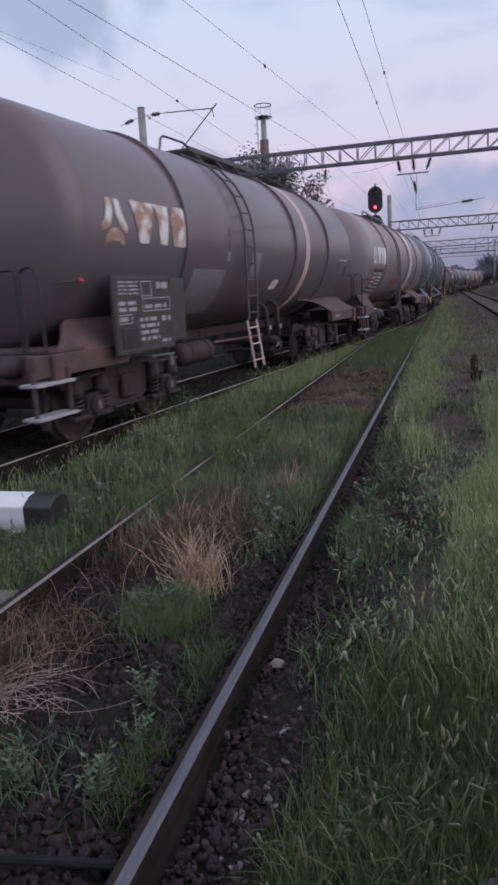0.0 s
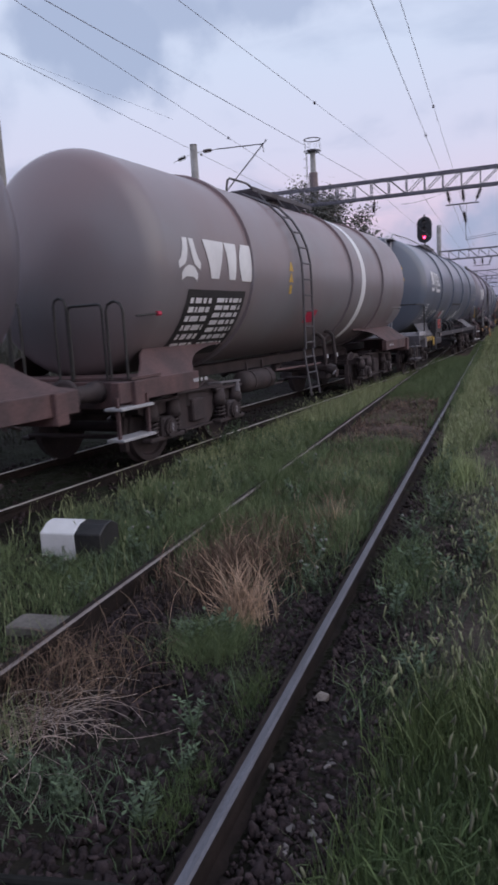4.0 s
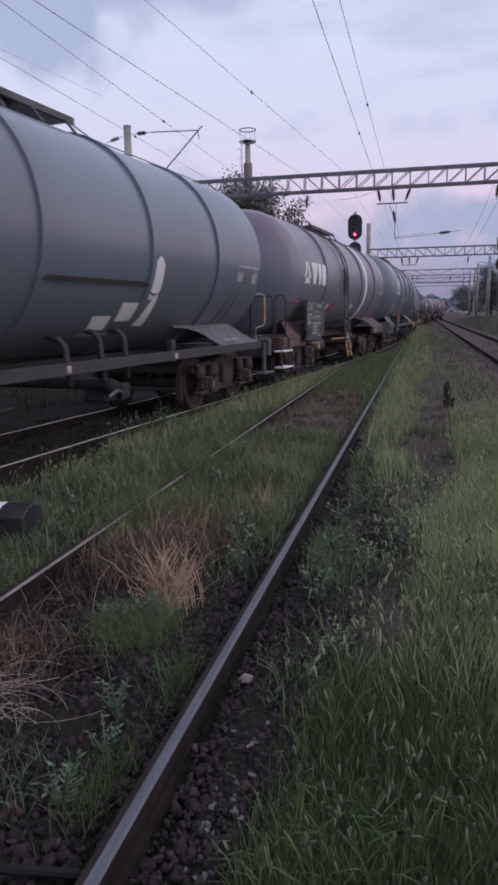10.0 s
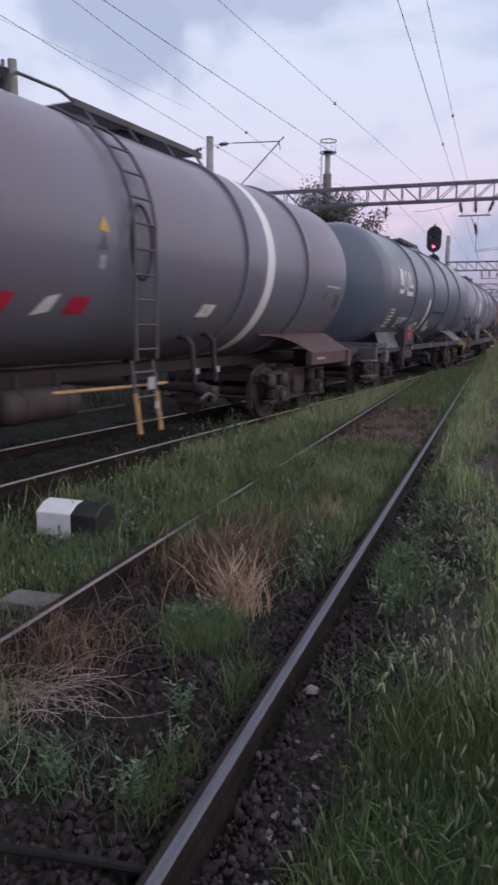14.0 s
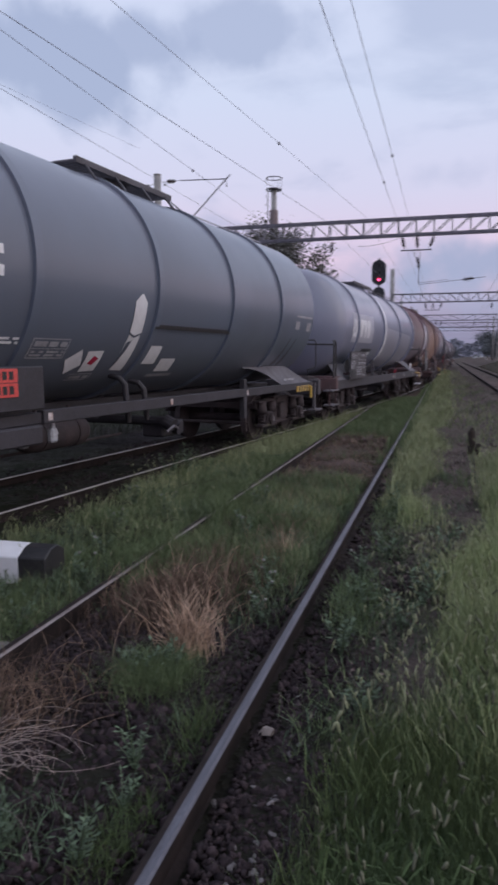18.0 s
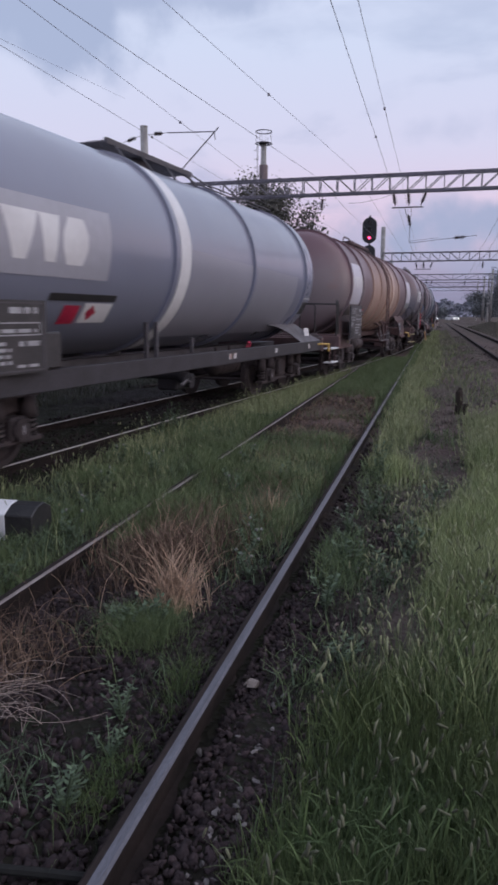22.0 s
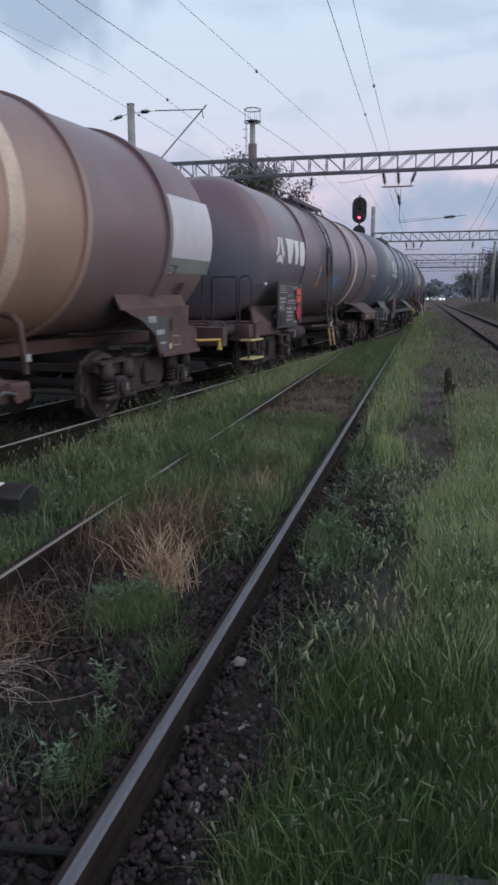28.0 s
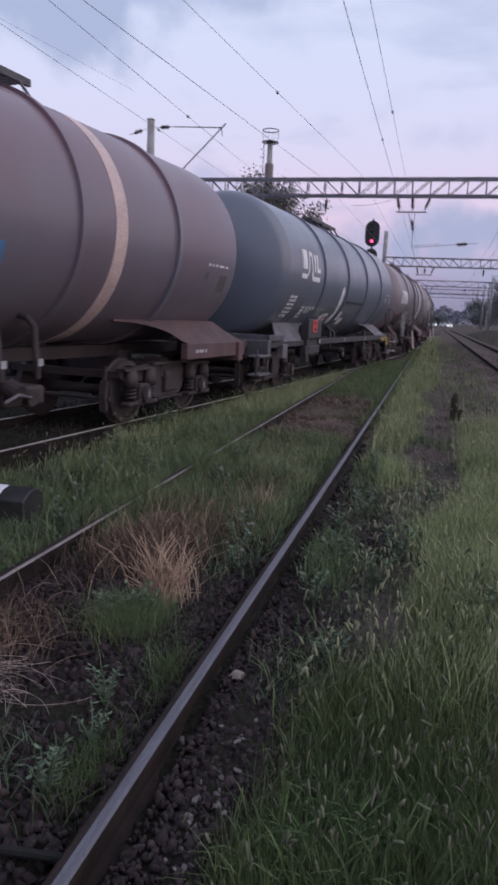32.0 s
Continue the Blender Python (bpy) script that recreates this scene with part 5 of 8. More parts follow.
def blue_wagon(paint, label, seed, handle=M_YELLOW, front_ladder=False):
    """The larger blue-grey tank wagon with four rings, a long sill and an end ladder."""
    w = wagon_root(label)
    half = 7.2
    set_tank(1.50, 2.63, 6.34, 1.0, 0.10, 0.04)
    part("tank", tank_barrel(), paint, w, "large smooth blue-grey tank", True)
    for y in (-3.11, -0.72, 1.64, 3.86):
        part("stiffening_ring", ring_band(y - 0.06, y + 0.06, TANK_R - 0.01, TANK_R + 0.04), paint, w)
    # the maker's mark in plain bars over a double underline
    patch("block_mark", [rect(-4.90, -4.60, 2.66, 3.06), [(-4.52, 2.62), (-4.44, 2.62), (-4.36, 3.06), (-4.46, 3.02)], [(-4.46, 2.96), (-4.22, 2.96), (-4.26, 3.06), (-4.42, 3.06)], [(-4.24, 2.62), (-4.16, 2.62), (-4.20, 3.02), (-4.30, 3.06)], rect(-4.06, -3.95, 2.64, 3.02), rect(-3.86, -3.76, 2.64, 3.02), rect(-3.76, -3.58, 2.64, 2.73)], M_WHITE, w, "plain white blocks of the owner's mark")
    patch("underline", [rect(-4.98, -4.62, 2.46, 2.56), [(-4.62, 2.46), (-4.50, 2.56), (-4.46, 2.66), (-4.60, 2.56)], rect(-4.16, -3.58, 2.44, 2.54), [(-4.28, 2.62), (-4.16, 2.44), (-4.10, 2.54), (-4.18, 2.64)]], M_WHITE, w)
    text_bars(w, -5.03, -4.96, 2.66, 3.06, 6, seed + 20)
    text_bars(w, -4.24, -3.98, 1.62, 1.90, 4, seed)
    text_bars(w, -3.88, -3.54, 1.74, 1.90, 3, seed + 1)
    text_bars(w, -3.50, -3.20, 1.82, 1.90, 2, seed + 2)
    # ruled table of small lettering
    patch("table_frame", [rect(-2.98, -2.36, 1.880, 1.892), rect(-2.98, -2.36, 1.680, 1.692), rect(-2.98, -2.36, 1.780, 1.788), rect(-2.98, -2.965, 1.69, 1.88), rect(-2.375, -2.36, 1.69, 1.88), rect(-2.68, -2.67, 1.69, 1.78)], M_LADDER, w, "thin white ruled frame", 0.010)
    text_bars(w, -2.94, -2.40, 1.79, 1.88, 1, seed + 3, material=M_LADDER)
    text_bars(w, -2.94, -2.40, 1.70, 1.77, 2, seed + 4, material=M_LADDER)
    first, second = (M_RED, M_WHITE) if front_ladder else (M_WHITE, M_WHITE)
    k = 0.12 if front_ladder else 0.0
    patch("diamond_label", [[(-2.13, 1.50 + k), (-1.93, 1.60 + k), (-2.06, 1.78 + k), (-2.28, 1.66 + k)]], first, w, "red diamond label" if front_ladder else "white diamond label")
    patch("diamond_label", [[(-1.88, 1.52 + k), (-1.58, 1.53 + k), (-1.63, 1.77 + k), (-1.93, 1.76 + k)]], second, w, "white diamond label")
    if not front_ladder:
        patch("red_label", [[(-1.83, 1.62), (-1.72, 1.60), (-1.66, 1.68), (-1.77, 1.71)]], M_RED, w, "small red diamond", 0.012)
        patch("table_frame", [rect(-2.0, -1.60, 1.42, 1.43), rect(-2.0, -1.55, 1.49, 1.50), rect(-2.0, -1.99, 1.43, 1.49), rect(-1.56, -1.55, 1.43, 1.49)], M_LADDER, w, "thin white ruled frame", 0.010)
        text_bars(w, -1.96, -1.60, 1.43, 1.49, 1, seed + 5, material=M_LADDER)
    a, c, b0, b1 = (1.74, 1.20, -0.72, 1.62) if front_ladder else (-1.27, -0.68, -0.76, 1.58)
    patch("arrow_stripe", [[(a + 0.03, 1.53), (a + 0.31, 1.52), (a + 0.27, 1.97), (a + 0.14, 1.93)], [(a + 0.03, 1.53), (a + 0.14, 1.93), (a + 0.02, 1.97), (a + 0.02, 1.75)]], M_WHITE, w, "white arrow stripe down to the valve")
    patch("arrow_stripe", [[(a + 0.01, 2.00), (a + 0.14, 1.96), (a + 0.14, 2.37), (a - 0.01, 2.37)], [(a + 0.14, 1.96), (a + 0.28, 2.00), (a + 0.26, 2.37), (a + 0.14, 2.37)], [(a - 0.01, 2.37), (a + 0.26, 2.37), (a + 0.15, 2.47), (a + 0.11, 2.47)]], M_WHITE, w, "white arrow stripe down to the valve")
    patch("label", [rect(c, c + 0.42, 1.60, 1.84, -0.04)], M_WHITE, w, "white label sheet")
    d = c - 0.52 if front_ladder else c + 0.60
    patch("label", [rect(d, d + 0.42, 1.49, 1.67, -0.06)], M_WHITE, w, "white label sheet")
    patch("label", [rect(d - 0.1, d + 0.62, 1.415, 1.455)], M_LADDER, w, "narrow pale label strip")
    bm = bmesh.new()
    on_tank(bm, rect(b0, b1, 2.07, 2.10), 0.05, 2)
    on_tank(bm, rect(b0, b1, 2.09, 2.12), 0.02, 2)
    part("drip_edge", bm, M_BOARD, w, "narrow drip edge")
    patch("underline", [rect(4.76, 5.72, 2.48, 2.52)], M_LADDER, w, "thin white line of lettering")
    patch("label", [rect(4.74, 4.98, 2.24, 2.40), rect(5.44, 5.68, 2.22, 2.40)], M_LADDER, w)
    bm = bmesh.new()
    tube(bm, [(1.12, 6.28, 2.06), (1.34, 6.40, 2.06), (1.37, 6.42, 2.0), (1.37, 6.42, 1.98)], 0.015, 6)
    grab = part("rear_grab_rail", bm, M_LADDER if front_ladder else M_BLACK, w, "bent grab rail at the wagon's end")
    bm = bmesh.new()
    tube(bm, [(1.37, 6.42, 1.52), (1.37, 6.42, 1.48), (1.32, 6.40, 1.42), (1.22, 6.3, 1.40), (1.22, 6.3, 1.1)], 0.015, 6)
    part("lower_rail", bm, M_LADDER if front_ladder else M_BLACK, grab)
    bm = bmesh.new()
    tube(bm, [(1.37, 6.42, 1.98), (1.37, 6.42, 1.52)], 0.0155, 6)
    part("grip", bm, M_YELLOW if front_ladder else M_BLACK, grab)
    bm = bmesh.new()
    box(bm, 1.30, 1.36, 6.42, 6.50, 0.48, 1.1, 0.008)
    hang = part("step_hanger", bm, M_PALEFRAME, w)
    bm = bmesh.new()
    box(bm, 1.20, 1.42, 6.30, 6.85, 0.46, 0.50, 0.008)
    part("step", bm, M_PALEFRAME, hang)
    text_bars(w, -5.36, -4.92, 1.62, 2.10, 6, seed + 12)
    if front_ladder:
        dome_patch(w, "warning_sign", 0.76, 0.87, 3.11, 3.20, M_YELLOW, "yellow warning triangle", 0.9)
        dome_patch(w, "warning_sign", 0.75, 0.885, 2.925, 3.075, M_YELLOW, "yellow warning triangle", 0.9)
        dome_patch(w, "warning_sign", 0.75, 0.88, 2.71, 2.90, M_YELLOW, "round yellow warning sticker")
        dome_patch(w, "warning_sign", 0.72, 0.91, 2.76, 2.855, M_YELLOW, "round yellow warning sticker", 0.0, 0.014)
        dome_patch(w, "sign_centre", 0.785, 0.845, 2.76, 2.86, M_RED, "dark red centre of the sticker", 0.0, 0.018)
        dome_patch(w, "label_box", 0.735, 0.87, 2.515, 2.69, M_LADDER, "pale document box")
    bm = bmesh.new()
    box(bm, 1.40, 1.46, -4.10, -3.02, 1.16, 1.60, 0.015)
    part("plate_holder", bm, M_DARKFRAME, w, "dark panel that carries the hazard plate")
    bm = bmesh.new()
    box(bm, 1.28, 1.44, -4.14, -3.04, 0.80, 1.00, 0.02)
    part("step_box", bm, M_DARKFRAME, w)
    for z in (1.375, 1.515):
        bm = bmesh.new()
        box(bm, 1.462, 1.475, -3.80, -3.43, z - 0.066, z + 0.066)
        pl = part("hazard_plate", bm, M_ORANGE, w, "orange hazard plate")
        bm = bmesh.new()
        for k in range(3):
            box(bm, 1.475, 1.478, -3.73 + 0.09 * k, -3.67 + 0.09 * k, z - 0.04, z + 0.04)
        part("lettering", bm, M_BLACK, pl)
    if front_ladder:
        lad = ladder(w, "end_ladder", -6.56, 1.18, 3.84, lambda z: 0.55, 0.38, 0.28, M_LADDER, "pale ladder at the tank's end")
        for sx, lo in ((-0.30, 2.4), (0.32, 2.5)):
            bm = bmesh.new()
            tube(bm, [(0.55, -6.56 + sx, lo), (0.55, -6.56 + sx, 3.70), (0.54, -6.52 + sx, 3.88), (0.50, -6.38 + sx, 4.00), (0.48, -6.1 + sx, 4.07), (0.45, -5.75 + sx, 4.10)], 0.02, 6)
            part("hoop", bm, M_LADDER, lad)
        bm = bmesh.new()
        box(bm, 0.30, 0.60, -6.34, -5.80, 3.985, 4.01, 0.008)
        part("top_landing", bm, M_LADDER, lad, "small landing plate at the ladder's top")
    walkway(w, -1.0, 1.5, M_FRAME, rail=False)
    bm = bmesh.new()
    z = TANK_Z + TANK_R + 0.12
    if front_ladder:
        tube(bm, [(0.45, -5.75, 4.10), (0.42, -5.4, z - 0.02), (0.42, -3.2, z + 0.03), (0.42, -1.0, z)], 0.02, 6)
        part("top_rail", bm, M_LADDER, w, "pale tube along the tank's top")
    bm = bmesh.new()
    tube(bm, [(0.40, 1.5, z - 0.04), (0.38, 2.0, z - 0.12), (0.38, 5.4, z - 0.12), (0.36, 5.7, z - 0.17)], 0.012, 6)
    part("top_rail", bm, M_LADDER, w, "pale tube along the tank's top")
    if front_ladder:
        # handrail round the front end
        bm = bmesh.new()
        tube(bm, [(-1.34, -6.42, 1.16), (-1.34, -6.42, 1.98), (-1.30, -6.45, 2.06), (0.0, -6.50, 2.08), (1.30, -6.45, 2.06), (1.36, -6.1, 2.06), (1.38, -5.75, 2.04), (1.38, -5.66, 1.94), (1.36, -5.62, 1.16)], 0.02, 6)
        part("end_handrail", bm, M_BLACK, w, "black tube handrail round the end")
    sills(w, -2.96, 6.15, M_DARKFRAME, 1.34, 1.00, 1.14)
    bm = bmesh.new()
    box(bm, -0.2, 0.2, -6.4, 6.4, 0.92, 1.1, 0.01)
    part("centre_sill", bm, M_DARKFRAME, w)
    for sx in (-1, 1):
        bm = bmesh.new()
        box(bm, *sorted((sx * 1.30, sx * 1.40)), -6.55, -5.62, 1.14, 1.26, 0.01)
        part("platform_edge", bm, M_LADDER if front_ladder else M_FRAME, w, "painted platform edge")
        bm = bmesh.new()
        box(bm, *sorted((sx * 1.26, sx * 1.36)), -6.40, -2.96, 1.00, 1.12, 0.01)
        part("end_sill", bm, M_DARKFRAME, w)
        bm = bmesh.new()
        box(bm, *sorted((sx * 1.28, sx * 1.42)), -5.75, -5.45, 0.78, 1.06, 0.01)
        part("valve_box", bm, M_PALEFRAME, w)
        bm = bmesh.new()
        box(bm, *sorted((sx * 1.28, sx * 1.44)), -4.10, -3.95, 0.62, 1.5, 0.01)
        part("plate_post", bm, M_DARKFRAME, w)
        bm = bmesh.new()
        box(bm, *sorted((sx * 1.28, sx * 1.38)), 2.32, 2.44, 0.98 if front_ladder else 0.62, 1.30, 0.01)
        part("plate_post", bm, M_DARKFRAME, w)
    bm = bmesh.new()
    box(bm, -1.38, 1.38, -6.55, -6.45, 1.14, 1.26, 0.01)
    part("platform_edge", bm, M_LADDER if front_ladder else M_FRAME, w, "painted platform edge")
    for e in (-1, 1):
        saddle(w, 3.10, 4.15, 5.35, 6.15, e, M_PALEFRAME, 1.12, 1.50, 1.36)
        for y in (4.50, 4.82):
            patch("grime_streak", [[(e * y - 0.10, 1.52), (e * y + 0.10, 1.52), (e * y + 0.10, 1.78), (e * y + 0.02, 1.78)], [(e * y + 0.02, 1.78), (e * y + 0.10, 1.78), (e * y + 0.20, 2.06), (e * y + 0.16, 2.06)]], M_GRIME, w, "dark grime run on the tank's side", 0.003)
        end_gear(w, half, e, M_FRAME, M_PALEFRAME if e < 0 else None, rails=False)
        bogie(w, e * 5.15)
        # striped brake panel with its handle
        if (e < 0) != front_ladder:
            continue
        a, b = (5.04, 5.86) if e > 0 else (-5.45, -4.60)
        bm = bmesh.new()
        box(bm, 1.385, 1.42, a, b, 0.95, 1.07, 0.006)
        pan = part("brake_panel", bm, handle, w, "yellow and black striped brake panel")
        for k in range(5):
            y = a + 0.06 + (b - a - 0.16) * k / 4
            bm = bmesh.new()
            prism(bm, [(y, 0.955), (y + 0.07, 0.955), (y + 0.11, 1.065), (y + 0.04, 1.065)], 1.421, 1.425)
            part("black_stripe", bm, M_BLACK, pan, "slanting black stripe")
        bm = bmesh.new()
        tube(bm, [(1.40, b - 0.05, 1.06), (1.46, b - 0.05, 1.04), (1.46, b - 0.05, 0.80)], 0.03, 6)
        part("brake_handle", bm, M_YELLOW, pan, "yellow brake handle")
    text_bars(w, 4.4, 5.0, 1.20, 1.26, 1, seed + 11, 1.345)
    for y in (-2.9, -0.3, 2.4):
        bm = bmesh.new()
        box(bm, 1.392, 1.396, y, y + 0.07, 1.03, 1.11)
        part("label", bm, M_WORNWHITE, w)
    outlet(w, *((0.85, M_DARKFRAME) if front_ladder else (-0.10, M_DARKFRAME, ((-0.96, 1.42), (-0.50, 1.34)))))
    brake_gear(w, -2.2, M_RUNGEAR, True)
    return w


def grey_wagon(paint, label, seed):
    """The pale grey tank wagon on a full underframe."""
    w = wagon_root(label)
    half = 7.35
    set_tank(1.42, 2.555, 6.50)
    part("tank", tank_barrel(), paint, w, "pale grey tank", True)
    for y in (-4.49, -0.78, 2.23, 5.3):
        part("stiffening_ring", ring_band(y - 0.05, y + 0.05, TANK_R - 0.01, TANK_R + 0.045), paint, w)
    part("stripe", ring_band(-0.62, -0.30, TANK_R - 0.01, TANK_R + 0.008), M_WHITE, w, "white ring round the tank")
    patch("logo_field", [rect(-5.10, -2.42, 2.08, 2.86)], MATS["faded_logo_field"], w, "paler square behind the owner's mark", 0.005)
    emblem(w, -5.02, 2.20, 0.98, M_WHITE, 0.2)
    data_board(w, -5.77, -3.80, 1.10, 1.82, 1.50, seed, 0.10)
    bm = bmesh.new()
    box(bm, 1.36, 1.44, -3.79, -3.48, 1.11, 1.50, 0.02)
    part("side_box", bm, M_BOARD, w, "small dark box beside the data board")
    patch("dark_panel", [rect(-3.42, -2.10, 1.84, 1.92)], M_DARKPATCH, w, "dark strip over the labels")
    patch("red_label", [rect(-3.06, -2.76, 1.58, 1.79, -0.02)], M_RED, w, "red label", 0.010)
    patch("white_label", [rect(-2.68, -2.10, 1.59, 1.82, -0.02)], M_WHITE, w, "white label with a small red diamond")
    patch("red_label", [[(-2.62, 1.71), (-2.52, 1.62), (-2.42, 1.71), (-2.53, 1.80)]], M_RED, w, "small red diamond", 0.012)
    for a, b in ((-0.26, 2.16), (2.30, 4.75)):
        patch("repainted_panel", [[(a, 1.35), (b, 1.35), (b, 2.62 - 0.03 * b), (a, 2.62 - 0.03 * a)]], MATS["lighter_repaint"], w, "lighter repainted lower side", 0.004)
    patch("dark_panel", [rect(5.42, 5.80, 1.72, 1.98)], M_DARKPATCH, w, "dark painted field", 0.006)
    text_bars(w, 5.40, 5.85, 2.03, 2.09, 1, seed + 8)
    for y in (1.1, 1.3, 3.4, 5.6):
        bm = bmesh.new()
        box(bm, 1.412, 1.416, y, y + 0.10, 0.95, 1.04)
        part("label", bm, M_WORNWHITE, w)
    bm = bmesh.new()
    prism(bm, [(5.75, 1.22), (6.1, 1.22), (6.0, 1.40), (5.65, 1.40)], 1.27, 1.275)
    part("label", bm, M_WHITE, w, "white label on the saddle")
    for y in (-1.12, -0.84, 0.30):
        bm = bmesh.new()
        box(bm, 1.08, 1.13, y - 0.025, y + 0.025, 1.08, 1.58 if y < 0 else 1.34)
        part("outlet_post", bm, M_FRAME, w)
    sills(w, -6.7, 6.7, M_DARKFRAME, 1.36, 0.87, 1.10)
    bm = bmesh.new()
    box(bm, -0.2, 0.2, -6.7, 6.7, 0.88, 1.06, 0.01)
    part("centre_sill", bm, M_FRAME, w)
    walkway(w, -0.95, 1.70, M_FRAME, rail=False)
    z = TANK_Z + TANK_R + 0.05
    for x in (0.30, 0.44):
        bm = bmesh.new()
        tube(bm, [(x, 1.70, z + 0.06), (x, 2.2, z), (x, 5.6, z), (x, 5.85, z - 0.10)], 0.014, 6)
        part("top_rail", bm, M_FRAME, w, "thin tube along the tank's top")
    for e in (-1, 1):
        saddle(w, 4.15, 5.1, 5.9, 6.75, e, M_PALEFRAME, 1.10, 1.50, 1.38)
        end_gear(w, half, e, M_RUSTFRAME, M_PALEFRAME if e < 0 else None, rails=(e < 0))
        bogie(w, e * 4.75)
    bm = bmesh.new()
    tube(bm, [(1.24, 2.30, 1.10), (1.26, 2.30, 1.17), (1.26, 2.37, 1.20), (1.26, 2.43, 1.17), (1.24, 2.43, 1.10)], 0.02, 8)
    part("red_lever", bm, M_RED, w, "small red valve lever")
    bm = bmesh.new()
    tube(bm, [(1.30, 6.30, 1.02), (1.48, 6.42, 1.02), (1.50, 7.05, 1.00)], 0.022, 6)
    tube(bm, [(1.50, 6.98, 1.00), (1.50, 7.00, 0.82)], 0.028, 6)
    part("brake_handle", bm, M_YELLOW, w, "yellow brake handle")
    outlet(w, -0.3, M_DARKFRAME, ())
    brake_gear(w, 2.0, M_RUNGEAR)
    return w


def end_plate(wagon, e):
    """The deep side plate under a tank's end, with its gussets, labels and oval hole."""
    end = 6.10 if e > 0 else 6.55
    for s in (-1, 1):
        bm = bmesh.new()
        poly = [(e * 3.85, 1.50), (e * 4.35, 1.34), (e * 4.72, 1.12), (e * 4.86, 0.80), (e * end, 0.86), (e * end, 1.16), (e * (end - 0.33), 1.24), (e * (end - 0.27), 1.54)]
        prism(bm, poly, *sorted((s * 1.22, s * 1.25)))
        pl = part("saddle_plate", bm, M_RUSTFRAME, wagon, "deep steel plate under the tank's end")
        bm = bmesh.new()
        vs = [[bm.verts.new((s * x, e * y, z)) for y in (3.85, end - 0.27)] for x, z in ((1.22, 1.50), (1.12, 1.70), (1.10, 1.68), (1.20, 1.48))]
        for p in range(4):
            a, b = vs[p], vs[(p + 1) % 4]
            bm.faces.new((a[0], a[1], b[1], b[0]))
        bm.faces.new([v[0] for v in vs])
        bm.faces.new([v[1] for v in vs][::-1])
        bmesh.ops.recalc_face_normals(bm, faces=bm.faces)
        part("weld_strip", bm, M_RUSTFRAME, pl)
        bm = bmesh.new()
        prism(bm, [(e * 4.20, 1.40), (e * 4.52, 1.26), (e * 4.80, 1.08), (e * 4.90, 0.88), (e * 5.06, 0.88), (e * 5.08, 1.38)], *sorted((s * 1.251, s * 1.254)))
        part("painted_field", bm, M_SLATE, pl, "slate-grey repainted field")
        # flat black disc on the plate stands for the dark inside the hole
        bm = bmesh.new()
        prism(bm, [(e * 5.20 + 0.06 * math.cos(a), 1.26 + 0.10 * math.sin(a)) for a in np.linspace(0, 2 * math.pi, 17)[:-1]], *sorted((s * 1.255, s * 1.258)))
        part("hole", bm, M_BLACK, pl, "black disc painted for the oval hole in the plate")
        bm = bmesh.new()
        prism(bm, [(e * 5.16 + 0.045 * math.cos(a), 0.95 + 0.045 * math.sin(a)) for a in np.linspace(0, 2 * math.pi, 15)[:-1]], *sorted((s * 1.255, s * 1.258)))
        part("disc", bm, M_PALEYELLOW, pl, "small pale disc")
        for y0, y1, z0, z1, m in ((4.52, 4.74, 1.31, 1.40, M_LADDER), (4.74, 4.98, 1.13, 1.20, M_LADDER), (4.86, 5.02, 0.99, 1.02, M_LADDER), (5.24, 5.47, 1.085, 1.095, M_LADDER), (5.24, 5.47, 0.945, 0.955, M_LADDER), (5.24, 5.25, 0.955, 1.085, M_LADDER), (5.46, 5.47, 0.955, 1.085, M_LADDER)):
            bm = bmesh.new()
            prism(bm, [(e * y0, z0), (e * y1, z0), (e * y1, z1), (e * y0, z1)], *sorted((s * 1.255, s * 1.258)))
            part("label", bm, m, pl)
        bm = bmesh.new()
        box(bm, *sorted((s * 1.24, s * 1.30)), *sorted((e * 4.86, e * end)), 0.80, 0.86, 0.006)
        part("bottom_flange", bm, M_RUSTFRAME, pl)


